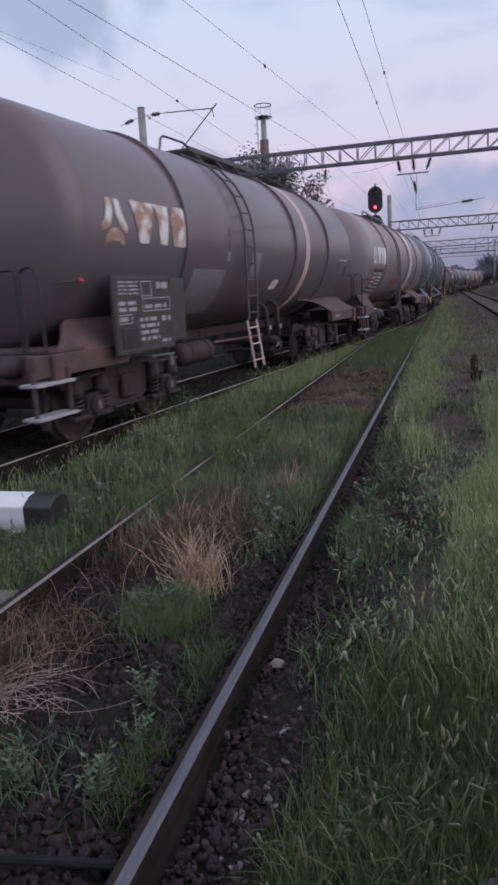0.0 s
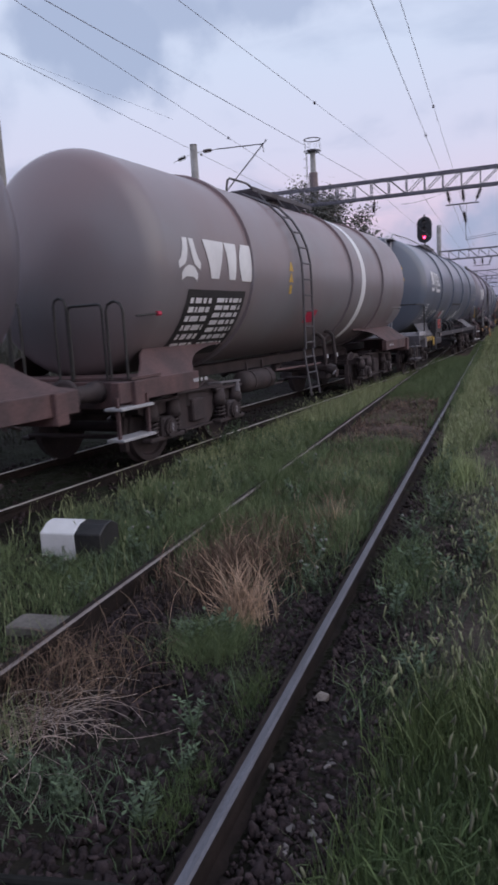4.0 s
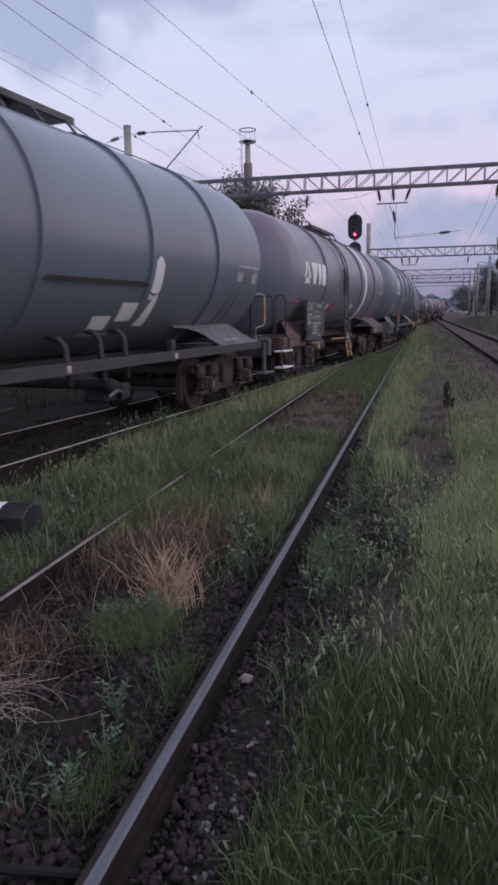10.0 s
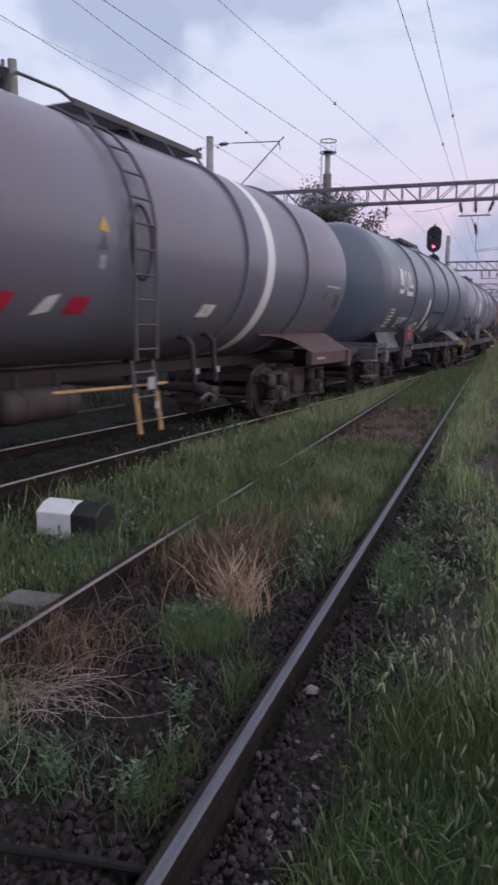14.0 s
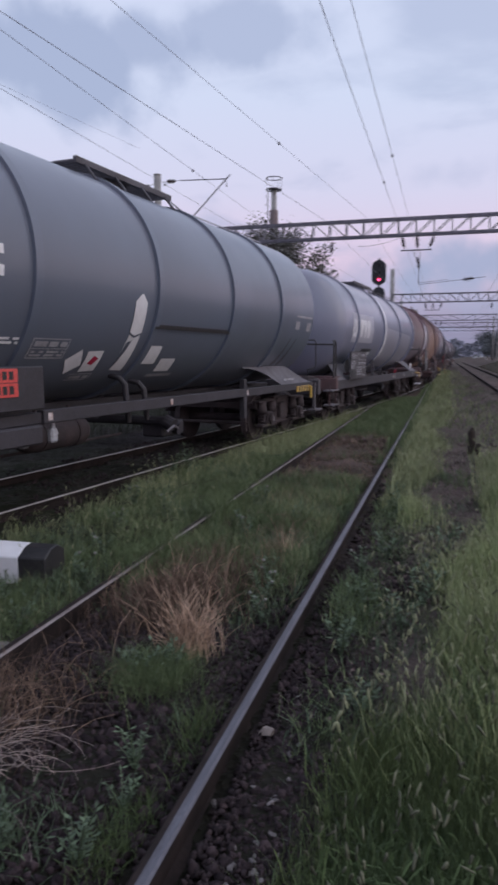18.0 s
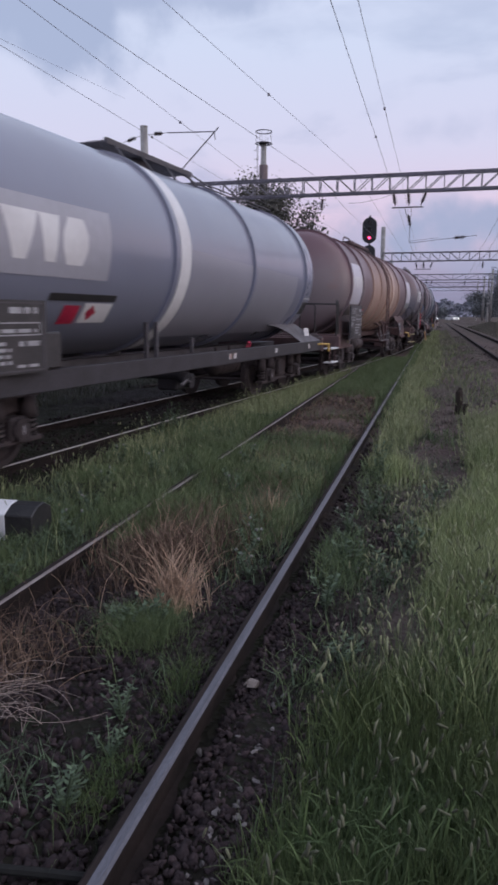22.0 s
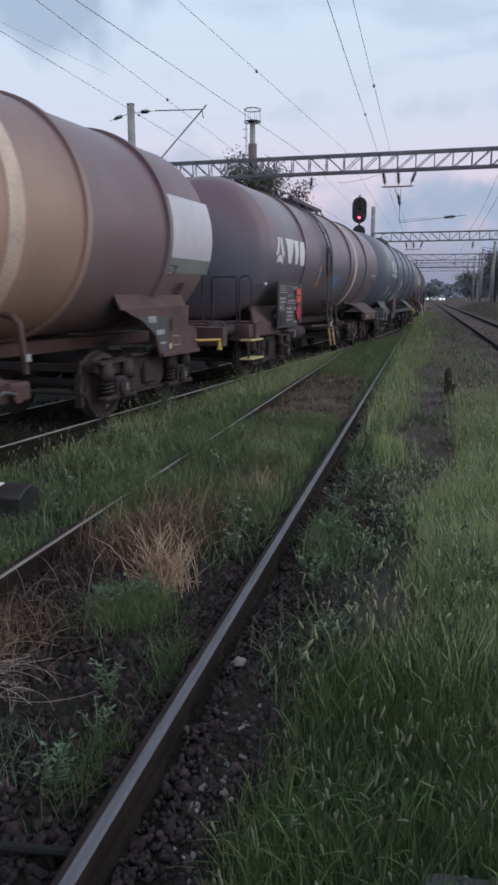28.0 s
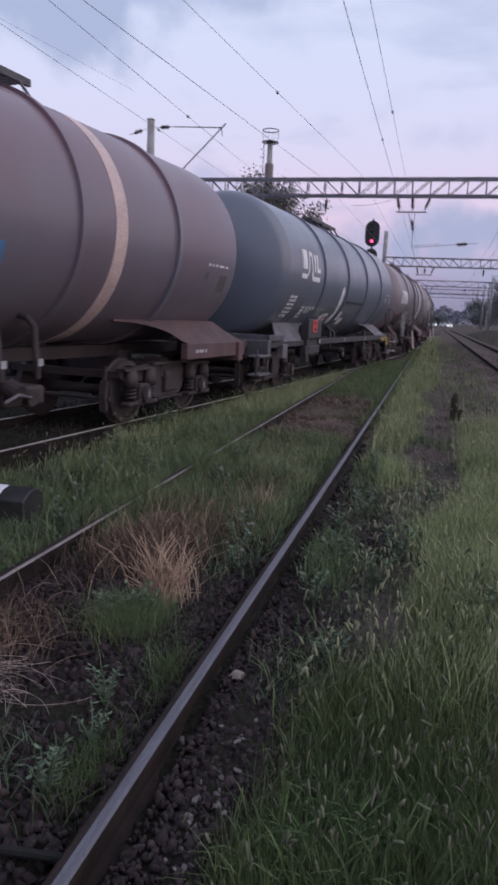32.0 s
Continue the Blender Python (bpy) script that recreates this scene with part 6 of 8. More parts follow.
def tan_wagon(paint, dark, label, seed):
    """The orange-brown tank wagon with pale panels near both ends and many rings."""
    w = wagon_root(label)
    half = 7.5
    set_tank(1.42, 2.575, 6.60, shift=0.24)
    part("tank", tank_barrel(), dark, w, "round tank, brown at the ends", True)
    part("middle_cladding", sleeve(-2.39, 2.85, TANK_R + 0.010), paint, w, "faded orange-tan middle section", True)
    for y in (-5.65, -4.05, -2.39, -0.95, 0.35, 1.30, 2.85, 4.87):
        part("stiffening_ring", ring_band(y - 0.05, y + 0.05, TANK_R - 0.01, TANK_R + 0.055), dark if y in (-5.65, -4.05, 4.87) else paint, w)
    part("stripe", ring_band(1.50, 1.74, TANK_R - 0.01, TANK_R + 0.03), mat("pale_pinkish_band", (0.66, 0.52, 0.46), (0.52, 0.40, 0.36), rough=0.6, scale=2.5), w, "pale ring round the tank")
    patch("pale_panel", [rect(-5.58, -4.10, 2.02, 3.14)], MATS["pale_panel_paint"], w, "pale panel behind the owner's mark", 0.006)
    patch("pale_panel", [rect(5.00, 6.36, 2.23, 3.11)], MATS["pale_panel_paint"], w, "pale empty panel", 0.006)
    patch("under_panel", [rect(4.93, 6.36, 2.02, 2.225)], mat("grey_green_patch_paint", (0.24, 0.25, 0.27), (0.20, 0.20, 0.22), rough=0.4, scale=1.0, fine=10, bump=0.02, grain=0.2), w, "grey painted strip below the pale panel", 0.005)
    patch("label_box", [rect(4.89, 5.24, 1.98, 2.13)], M_PALEFRAME, w, "small framed label", 0.010)
    text_bars(w, 4.96, 5.20, 2.0, 2.11, 3, seed + 3, material=M_LADDER)
    patch("spray_mark", [rect(5.48, 5.68, 1.86, 1.88, 0.03), rect(5.46, 5.66, 1.72, 1.74, 0.03), rect(5.46, 5.49, 1.74, 1.86), rect(5.64, 5.67, 1.74, 1.86), [(5.53, 1.77), (5.58, 1.77), (5.62, 1.84), (5.57, 1.84)]], M_BLACK, w, "small black stencilled mark")
    emblem(w, -5.36, 2.46, 0.62, M_WHITE)
    data_board(w, -6.08, -4.56, 1.06, 1.97, 1.52, seed)
    patch("red_label", [rect(-3.65, -3.2, 1.72, 1.90, 0.2)], M_RED, w, "red diamond label")
    patch("white_label", [rect(-2.95, -2.75, 1.55, 1.76, 0.1)], M_WHITE, w, "white label")
    ladder(w, "ladder", -0.31, 1.2, 4.0, lambda z: side_x(z, 0.14), 0.42, 0.27, M_RUSTFRAME, "rusty side ladder")
    ladder(w, "lower_ladder", -0.31, 0.5, 1.2, lambda z: 1.60, 0.42, 0.24, M_PALEFRAME, "hanging lower ladder")
    bm = bmesh.new()
    tube(bm, [(1.45, -1.6, 1.12), (1.52, -1.3, 0.86), (1.52, 0.2, 0.86)], 0.022, 6)
    tube(bm, [(1.45, -0.9, 1.2), (1.52, -0.9, 0.86)], 0.022, 6)
    part("foot_rail", bm, M_PALEFRAME, w)
    walkway(w, -1.6, 1.6, M_RUSTFRAME)
    for e in (-1, 1):
        end_plate(w, e)
        end_gear(w, half, e, M_RUSTFRAME, M_WHITE if e < 0 else None, rails=(e < 0), step_out=0.62)
        bogie(w, e * 4.9)
    bm = bmesh.new()
    box(bm, -0.2, 0.2, -6.4, 6.4, 0.92, 1.1, 0.01)
    part("centre_sill", bm, M_RUSTFRAME, w)
    bm = bmesh.new()
    tube(bm, [(1.30, 5.95, 0.99), (1.36, 6.0, 0.985), (1.36, 6.85, 0.95)], 0.022, 8)
    tube(bm, [(1.36, 6.74, 0.95), (1.37, 6.74, 0.86), (1.38, 6.72, 0.78)], [0.03, 0.035, 0.045], 8)
    part("brake_handle", bm, M_YELLOW, w, "yellow brake handle")
    bm = bmesh.new()
    box(bm, -0.17, 0.17, -6.44, -6.33, 2.54, 2.72, 0.02)
    part("lamp_bracket", bm, M_BOARD, w, "small dark box on the tank's end")
    for x0, x1 in ((0.30, 0.72), (-0.72, -0.30)):
        bm = bmesh.new()
        tube(bm, [(x0, -6.83, 1.18), (x0, -6.83, 1.92), (x0 + 0.06, -6.83, 1.99), (x1 - 0.06, -6.83, 1.99), (x1, -6.83, 1.92), (x1, -6.83, 1.18)], 0.02, 6)
        part("end_railing", bm, M_BLACK, w, "black tube railing on the end platform")
    outlet(w, 1.4, M_RUSTFRAME)
    brake_gear(w, -2.4, M_RUNGEAR)
    return w


P_PATCH = mat("pale_patch_paint", (0.25, 0.24, 0.28), (0.20, 0.18, 0.21), rough=0.3, scale=2, bump=0.03)
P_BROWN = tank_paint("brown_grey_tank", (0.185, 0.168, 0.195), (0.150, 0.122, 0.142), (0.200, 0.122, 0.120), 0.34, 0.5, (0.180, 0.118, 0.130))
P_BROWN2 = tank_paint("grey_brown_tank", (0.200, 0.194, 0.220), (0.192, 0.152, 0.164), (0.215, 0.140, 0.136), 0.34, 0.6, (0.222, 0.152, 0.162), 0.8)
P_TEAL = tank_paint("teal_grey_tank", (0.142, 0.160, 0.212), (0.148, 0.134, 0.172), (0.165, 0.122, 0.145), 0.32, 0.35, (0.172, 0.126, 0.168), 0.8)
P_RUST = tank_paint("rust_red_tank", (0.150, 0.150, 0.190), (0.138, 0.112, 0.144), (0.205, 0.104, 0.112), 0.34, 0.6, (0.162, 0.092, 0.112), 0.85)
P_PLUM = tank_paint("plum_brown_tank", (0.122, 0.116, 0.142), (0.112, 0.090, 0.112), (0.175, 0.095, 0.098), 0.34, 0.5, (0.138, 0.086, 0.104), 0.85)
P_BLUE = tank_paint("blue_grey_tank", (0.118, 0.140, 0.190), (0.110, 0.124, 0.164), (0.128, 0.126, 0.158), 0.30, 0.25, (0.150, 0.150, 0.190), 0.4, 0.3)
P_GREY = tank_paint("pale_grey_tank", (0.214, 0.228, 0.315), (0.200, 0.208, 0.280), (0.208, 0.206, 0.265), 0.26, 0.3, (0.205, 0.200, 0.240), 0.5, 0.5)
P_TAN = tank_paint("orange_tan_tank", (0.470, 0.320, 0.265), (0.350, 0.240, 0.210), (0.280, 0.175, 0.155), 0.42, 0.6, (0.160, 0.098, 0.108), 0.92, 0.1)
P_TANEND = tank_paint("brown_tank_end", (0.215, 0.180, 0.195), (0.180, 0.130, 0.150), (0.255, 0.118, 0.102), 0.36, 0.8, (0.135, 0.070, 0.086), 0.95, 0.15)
mat("faded_logo_field", (0.37, 0.37, 0.44), (0.35, 0.35, 0.41), rough=0.35, scale=1.2, fine=8, bump=0.01, grain=0.12)
mat("lighter_repaint", (0.290, 0.292, 0.360), (0.276, 0.275, 0.338), rough=0.30, scale=0.4, fine=2, bump=0, grain=0.08)
mat("pale_panel_paint", (0.58, 0.57, 0.66), (0.53, 0.51, 0.59), rough=0.42, scale=0.8, fine=6, bump=0.01, grain=0.12)

L_BROWN = "weathered brown-grey tank wagon with a white owner's mark, rolling"
TRAIN = [
    (brown_wagon(P_PLUM, M_TAN, M_WORNWHITE, "brown-purple tank wagon with flaking mark and faded stripe, rolling", 11, "worn"), -40.25, 4.75),
    (brown_wagon(P_BROWN2, M_WHITE, M_WHITE, "grey-brown tank wagon with white mark and black painted panel, rolling", 21, "painted_board"), -26.48, 4.75),
    (blue_wagon(P_BLUE, "large blue-grey tank wagon with a pale end ladder, rolling", 31, front_ladder=True), -12.38, 4.9),
    (brown_wagon(P_TEAL, M_WHITE, M_WHITE, "dark teal-grey tank wagon with white mark and white ring, rolling", 41, ""), 1.72, 4.75),
    (blue_wagon(P_BLUE, "large blue-grey tank wagon behind a teal-grey one, rolling", 51), 16.30, 4.9),
    (grey_wagon(P_GREY, "pale grey tank wagon on a full underframe with white ring, rolling", 61), 30.85, 4.75),
    (tan_wagon(P_TAN, P_TANEND, "faded orange-tan tank wagon with pale panels and many rings, rolling", 71), 45.85, 4.9),
    (brown_wagon(P_RUST, M_TAN, M_WHITE, "brown tank wagon with white mark and red hazard plates, rolling", 81, "red_plates"), 60.45, 4.75),
    (blue_wagon(P_BLUE, "large blue-grey tank wagon near the train's end, rolling", 91), 74.6, 4.9),
    (brown_wagon(P_BROWN, M_WHITE, M_WHITE, L_BROWN, 101, "worn"), 88.65, 4.75),
    (brown_wagon(P_BROWN2, M_WHITE, M_WHITE, L_BROWN, 111, "worn"), 102.45, 4.75),
    (brown_wagon(P_RUST, M_TAN, M_WHITE, "last brown tank wagon of the train, rolling", 121, "worn"), 116.25, 4.75),
]

# ---- overhead line ----
def lattice_beam(parent, x0, x1, y, z0, z1, depth=0.5, bay=0.75):
    """A welded lattice girder: four chords, posts and diagonals on both faces."""
    beam = None
    for yy in (y - depth / 2, y + depth / 2):
        for z in (z0, z1):
            bm = bmesh.new()
            box(bm, x0, x1, yy - 0.035, yy + 0.035, z - 0.04, z + 0.04)
            if beam is None:
                beam = part("beam", bm, M_GALV, parent, "lattice steel girder")
            else:
                part("chord", bm, M_GALV, beam)
    n = int((x1 - x0) / bay)
    for i in range(n + 1):
        x = x0 + (x1 - x0) * i / n
        bm = bmesh.new()
        for yy in (y - depth / 2, y + depth / 2):
            tube(bm, [(x, yy, z0), (x, yy, z1)], 0.022, 5)
            if i < n:
                xn = x0 + (x1 - x0) * (i + 1) / n
                tube(bm, [(x, yy, z0), (xn, yy, z1)] if i > n * 0.45 else [(x, yy, z1), (xn, yy, z0)], 0.02, 5)
        tube(bm, [(x, y - depth / 2, z0), (x, y + depth / 2, z1)], 0.016, 5)
        part("lattice_bay", bm, M_GALV, beam)
    return beam


def pole(parent, x, y, z0, z1, r=0.17):
    bm = bmesh.new()
    tube(bm, [(x, y, z0), (x, y, z1)], [r * 1.2, r], 16)
    tube(bm, [(x, y, z1), (x, y, z1 + 0.03)], r * 1.08, 16)
    return part("pole", bm, M_CONCRETE, parent, "round concrete pole", True)


def insulator_bm(length=0.55, n=5):
    bm = bmesh.new()
    prof = [(0, 0.015)]
    for k in range(n):
        a = length * (0.15 + 0.7 * k / n)
        prof += [(a, 0.03), (a + 0.02, 0.105), (a + 0.05, 0.045)]
    prof.append((length, 0.015))
    m = 10
    rings = [[bm.verts.new((r * math.cos(2 * math.pi * k / m), r * math.sin(2 * math.pi * k / m), -z)) for k in range(m)] for z, r in prof]
    for ra, rb in zip(rings, rings[1:]):
        for k in range(m):
            bm.faces.new((ra[k], ra[(k + 1) % m], rb[(k + 1) % m], rb[k]))
    return bm


def insulator(parent, a, b):
    """An insulator in a rod from a to b."""
    a, b = Vector(a), Vector(b)
    d = b - a
    rot = Vector((0, 0, -1)).rotation_difference(d.normalized()).to_matrix().to_4x4()
    shared("insulator", cached("insulator", insulator_bm, M_INSUL), parent, "ribbed brown insulator", Matrix.Translation(a + d * 0.5 - d.normalized() * 0.28) @ rot)
    bm = bmesh.new()
    tube(bm, [a, b], 0.013, 5)
    part("rod", bm, M_WIRE, parent)


def yoke(parent, x, y, z):
    """The hanging bar on three insulators that carries the wires."""
    for dx, top in ((-0.50, -0.62), (0.08, 0.02), (0.56, 0.80)):
        insulator(parent, (x + top, y, z), (x + dx, y, z - 0.62))
    bm = bmesh.new()
    tube(bm, [(x - 0.65, y, z - 0.66), (x + 0.68, y, z - 0.66)], 0.03, 6)
    part("yoke_bar", bm, M_GALV, parent)


def gantry(y, xl, xr, z_top, pole_l, pole_r, yokes, drops, label):
    root = tagged(empty("overhead_line_gantry", pose(0, 0, 0)), label, "gantry", "gantries over the tracks")
    z0 = z_top - 0.70
    lattice_beam(root, xl, xr, y, z0, z_top, 0.5, 0.75 if y < 80 else 1.5)
    pole(root, xl, y, ground_z(xl, y) - 0.2, pole_l)
    pole(root, xr, y, ground_z(xr, y) - 0.2, pole_r)
    for x in yokes:
        yoke(root, x, y, z0)
    for x in drops:
        insulator(root, (x, y, z0), (x - 0.06, y, z0 - 0.75))
    return root


def build_overhead():
    g = gantry(32.5, -12.05, 9.4, 7.72, 10.4, 8.2, (0.22,), (-3.5, 4.6), "lattice gantry with hanging insulators over the near tracks")
    # cantilever on the tall left pole
    px, py, pz = -12.05, 32.5, 10.05
    insulator(g, (px + 0.2, py, pz), (px + 1.25, py, pz + 0.02))
    bm = bmesh.new()
    tube(bm, [(px + 1.2, py, pz + 0.02), (px + 3.5, py, pz - 0.06)], 0.025, 6)
    tube(bm, [(px + 3.68, py, pz + 0.12), (px + 1.9, py, pz - 1.6), (px + 0.9, py, pz - 2.6)], 0.03, 6)
    tube(bm, [(px + 3.46, py, pz - 0.06), (px + 3.52, py, pz - 0.42)], 0.022, 5)
    part("cantilever", bm, M_GALV, g, "tubular bracket arm")
    insulator(g, (px - 0.2, py, pz - 0.05), (px - 1.1, py, pz - 0.3))
    gantry(62.0, -2.98, 9.6, 6.95, 9.05, 8.2, (0.4,), (5.2,), "lattice gantry farther along the line")
    gantry(94.0, -4.2, 9.6, 6.95, 8.8, 8.4, (0.2,), (5.0,), "distant lattice gantry over the tracks")
    gantry(122.0, -3.4, 10.2, 7.2, 9.4, 9.2, (), (), "distant lattice gantry over the tracks")
    gantry(155.0, -2.6, 11.0, 7.7, 10.0, 9.8, (), (), "distant lattice gantry over the tracks")
    root = tagged(empty("overhead_wires"), "thin dark overhead wires sagging between gantries", "overhead wire", kind="structure")

    def wire(a, b, sag=0.25, r=0.011):
        a, b = Vector(a), Vector(b)
        bm = bmesh.new()
        pts = []
        for i in range(15):
            t = i / 14
            p = a.lerp(b, t)
            p.z -= sag * 4 * t * (1 - t)
            pts.append(p)
        tube(bm, pts, r, 5)
        part("wire", bm, M_WIRE, root)

    def clamp(p):
        bm = bmesh.new()
        box(bm, p[0] - 0.03, p[0] + 0.03, p[1] - 0.05, p[1] + 0.05, p[2] - 0.04, p[2] + 0.03, 0.008)
        part("wire_clamp", bm, M_WIRE, root)

    # over the siding, two wires from the yoke back over the camera and on to the next gantry
    for near, far, r in (((-0.66, -20, 7.93), (-0.71, 32.5, 7.93), 0.010), ((-0.14, -20, 7.89), (-0.15, 32.5, 7.89), 0.008), ((-7.67, -20, 7.95), (-2.07, 32.5, 7.95), 0.007), ((-9.95, -20, 7.92), (-3.98, 32.5, 7.92), 0.010), ((-6.51, -20, 7.72), (-6.48, 32.5, 7.72), 0.008), ((-19.63, -20, 10.35), (-11.0, 28.1, 10.35), 0.005), ((-8.99, -20, 7.82), (-8.10, 32.5, 7.82), 0.008)):
        wire(near, far, 0.0, 0.85 * r)
        if far[1] > 30:
            wire(far, (far[0] * 0.4 + 0.1, 62, 6.3), 0.1, 0.007)
    for p in ((-0.70, 26.5, 7.93), (-0.15, 23.0, 7.89), (-3.30, 21.0, 7.95), (-6.48, 22.3, 7.72), (-8.24, 24.2, 7.82)):
        clamp(p)
    # droppers and the registration arm beyond the near gantry
    wire((0.10, 32.6, 6.36), (0.34, 32.9, 5.72), 0.0, 0.016)
    wire((0.40, 32.6, 6.36), (0.36, 32.9, 5.50), 0.0, 0.012)
    wire((0.34, 32.9, 5.72), (0.36, 33.0, 4.90), 0.0, 0.014)
    insulator(root, (0.28, 32.8, 6.05), (0.36, 32.9, 5.62))
    wire((0.36, 33.0, 4.90), (3.2, 33.0, 5.16), 0.0, 0.012)
    wire((0.36, 33.0, 4.98), (1.60, 33.0, 5.10), 0.0, 0.009)
    insulator(root, (2.10, 33.0, 5.06), (2.90, 33.0, 5.13))
    wire((0.36, 33.0, 4.95), (0.40, 62, 5.6), 0.15, 0.007)
    wire((-0.45, 32.6, 6.95), (-2.4, 33.0, 6.7), 0.1, 0.008)
    wire((4.6, 32.5, 6.2), (4.7, 62, 5.6), 0.1, 0.009)
    wire((4.6, 32.5, 7.4), (4.7, 62, 6.9), 0.4, 0.009)
    wire((0.2, 62, 6.2), (0.3, 94, 6.2), 0.3)
    wire((4.6, 62, 6.2), (4.7, 94, 6.2), 0.3)
    return root


build_overhead()


# ---- signals ----
def signal(name_label, x, y, top, heads, base, lit=True, turn=0.0, stripes=False):
    """A colour-light signal: a post with oval backed heads, hoods and lenses; local -y faces the camera."""
    root = tagged(empty("railway_signal", pose(x, y, base, 0, 0, turn)), name_label, "signal", "colour-light signals")
    h = top - base
    bm = bmesh.new()
    tube(bm, [(0, 0.12, -0.3), (0, 0.12, h + 0.15)], 0.07, 12)
    part("post", bm, M_GALV, root)
    z = h
    for k, (height, width, lamps) in enumerate(heads):
        bm = bmesh.new()
        n = 28
        pts = []
        for i in range(n):
            a = 2 * math.pi * i / n
            cx, cz = math.cos(a), math.sin(a)
            pts.append((width / 2 * cx, (height / 2 - width / 2) * (1 if cz > 0 else -1) + width / 2 * cz))
        fr = [bm.verts.new((px, -0.02, z - height / 2 + pz)) for px, pz in pts]
        bk = [bm.verts.new((px, 0.02, z - height / 2 + pz)) for px, pz in pts]
        bm.faces.new(fr)
        bm.faces.new(bk[::-1])
        for i in range(n):
            bm.faces.new((fr[i], bk[i], bk[(i + 1) % n], fr[(i + 1) % n]))
        box(bm, -width * 0.22, width * 0.22, 0.02, 0.3, z - height + 0.15, z - 0.15)
        bmesh.ops.recalc_face_normals(bm, faces=bm.faces)
        head = part("signal_head", bm, M_SIGNAL, root, "black oval signal head")
        for j in range(lamps):
            lz = z - height * (j + 0.75) / (lamps + 0.5)
            bm = bmesh.new()
            rings = []
            for yy in (-0.02, -0.34):
                rings.append([bm.verts.new((0.15 * math.cos(a), yy, lz + 0.15 * math.sin(a))) for a in np.linspace(-0.5, math.pi + 0.5, 14)])
            for i in range(13):
                bm.faces.new((rings[0][i], rings[0][i + 1], rings[1][i + 1], rings[1][i]))
            part("hood", bm, M_SIGNAL, head)
            bm = bmesh.new()
            on = lit and k == 0 and j == lamps - 1
            tube(bm, [(0, -0.02, lz), (0, -0.05, lz)], 0.085 if on else 0.12, 16)
            part("lens", bm, M_REDLAMP if on else M_LENS, head, "lit red lens" if on else "dark lens")
        z -= height + 0.12
    bm = bmesh.new()
    tube(bm, [(0.0, 0.12, h - 0.6), (0.55, 0.12, h - 0.55)], 0.02, 6)
    part("arm", bm, M_GALV, root)
    ladder(root, "ladder", 0.30, 0.3, h - 1.0, lambda zz: 0.0, 0.3, 0.3, M_GALV, "thin access ladder")
    if stripes:
        for k in range(5):
            bm = bmesh.new()
            box(bm, -0.10, 0.10, -0.03, 0.0, 0.1 + 0.5 * k, 0.1 + 0.5 * (k + 1), 0.005)
            part("stripe_panel", bm, M_RED if k % 2 == 1 else M_WHITE, root, "red panel" if k % 2 else "white panel")
    return root


signal("black colour-light signal showing red behind the train", -3.11, 51.0, 8.45, [(1.75, 1.0, 3), (1.15, 0.9, 1)], -0.1)
signal("black colour-light signal showing red on a striped post", 7.98, 63.0, 8.0, [(1.7, 1.0, 3), (1.3, 1.0, 2)], 0.75, stripes=True)
signal("dark signal seen from the side behind the train", -15.70, 22.0, 10.62, [(1.95, 0.95, 3), (1.3, 0.95, 2)], -0.1, lit=False, turn=-62)
bm = bmesh.new()
tube(bm, [(-15.30, 22.2, -0.3), (-15.30, 22.2, 10.78)], 0.16, 14)
far_pole = tagged(new("pole"), "grey round pole beside a dark signal", "pole")
part("pole_shaft", bm, M_CONCRETE, far_pole)


# ---- lighting tower ----
def light_tower(x, y, top):
    root = tagged(empty("lighting_tower", pose(x, y, 0)), "tall round steel tower with ring platforms and caged ladder", "tower")
    bm = bmesh.new()
    tube(bm, [(0, 0, -0.3), (0, 0, top - 0.9)], [0.42, 0.25], 18)
    part("shaft", bm, M_CONCRETE, root, "pale tapering shaft", True)
    for z in (top - 1.1, top):
        bm = bmesh.new()
        pts = [(0.78 * math.cos(a), 0.78 * math.sin(a), z) for a in np.linspace(0, 2 * math.pi, 29)]
        tube(bm, pts, 0.05, 6)
        r = part("ring_platform", bm, M_GALV, root)
        bm = bmesh.new()
        for k in range(8):
            a = math.pi / 4 * k
            if z < top:
                tube(bm, [(0.3 * math.cos(a), 0.3 * math.sin(a), z), (0.78 * math.cos(a), 0.78 * math.sin(a), z)], 0.03, 5)
            else:
                tube(bm, [(0.78 * math.cos(a), 0.78 * math.sin(a), z - 1.1), (0.78 * math.cos(a), 0.78 * math.sin(a), z)], 0.012, 5)
        part("spoke", bm, M_GALV, r)
    bm = bmesh.new()
    box(bm, -0.5, 0.5, -0.5, 0.5, top - 1.1, top - 1.0, 0.05)
    part("platform_deck", bm, M_GALV, root)
    ladder(root, "caged_ladder", 0.0, 2.0, top - 1.2, lambda z: -0.62, 0.4, 0.35, M_GALV, "ladder with hoops")
    bm = bmesh.new()
    for z in np.arange(4.0, top - 1.2, 0.8):
        pts = [(-0.62 - 0.32 * math.sin(a), 0.32 * math.cos(a), z) for a in np.linspace(0, math.pi, 9)]
        tube(bm, pts, 0.015, 4)
    part("cage", bm, M_GALV, root)
    for k in range(3):
        bm = bmesh.new()
        z = top - 7.6 + 1.5 * k
        tube(bm, [(0, 0, z), (0, 0, z + 1.5)], 0.42, 18)
        part("colour_band", bm, M_BAND if k != 1 else M_PALEFRAME, root)


light_tower(-15.4, 70.0, 19.3)


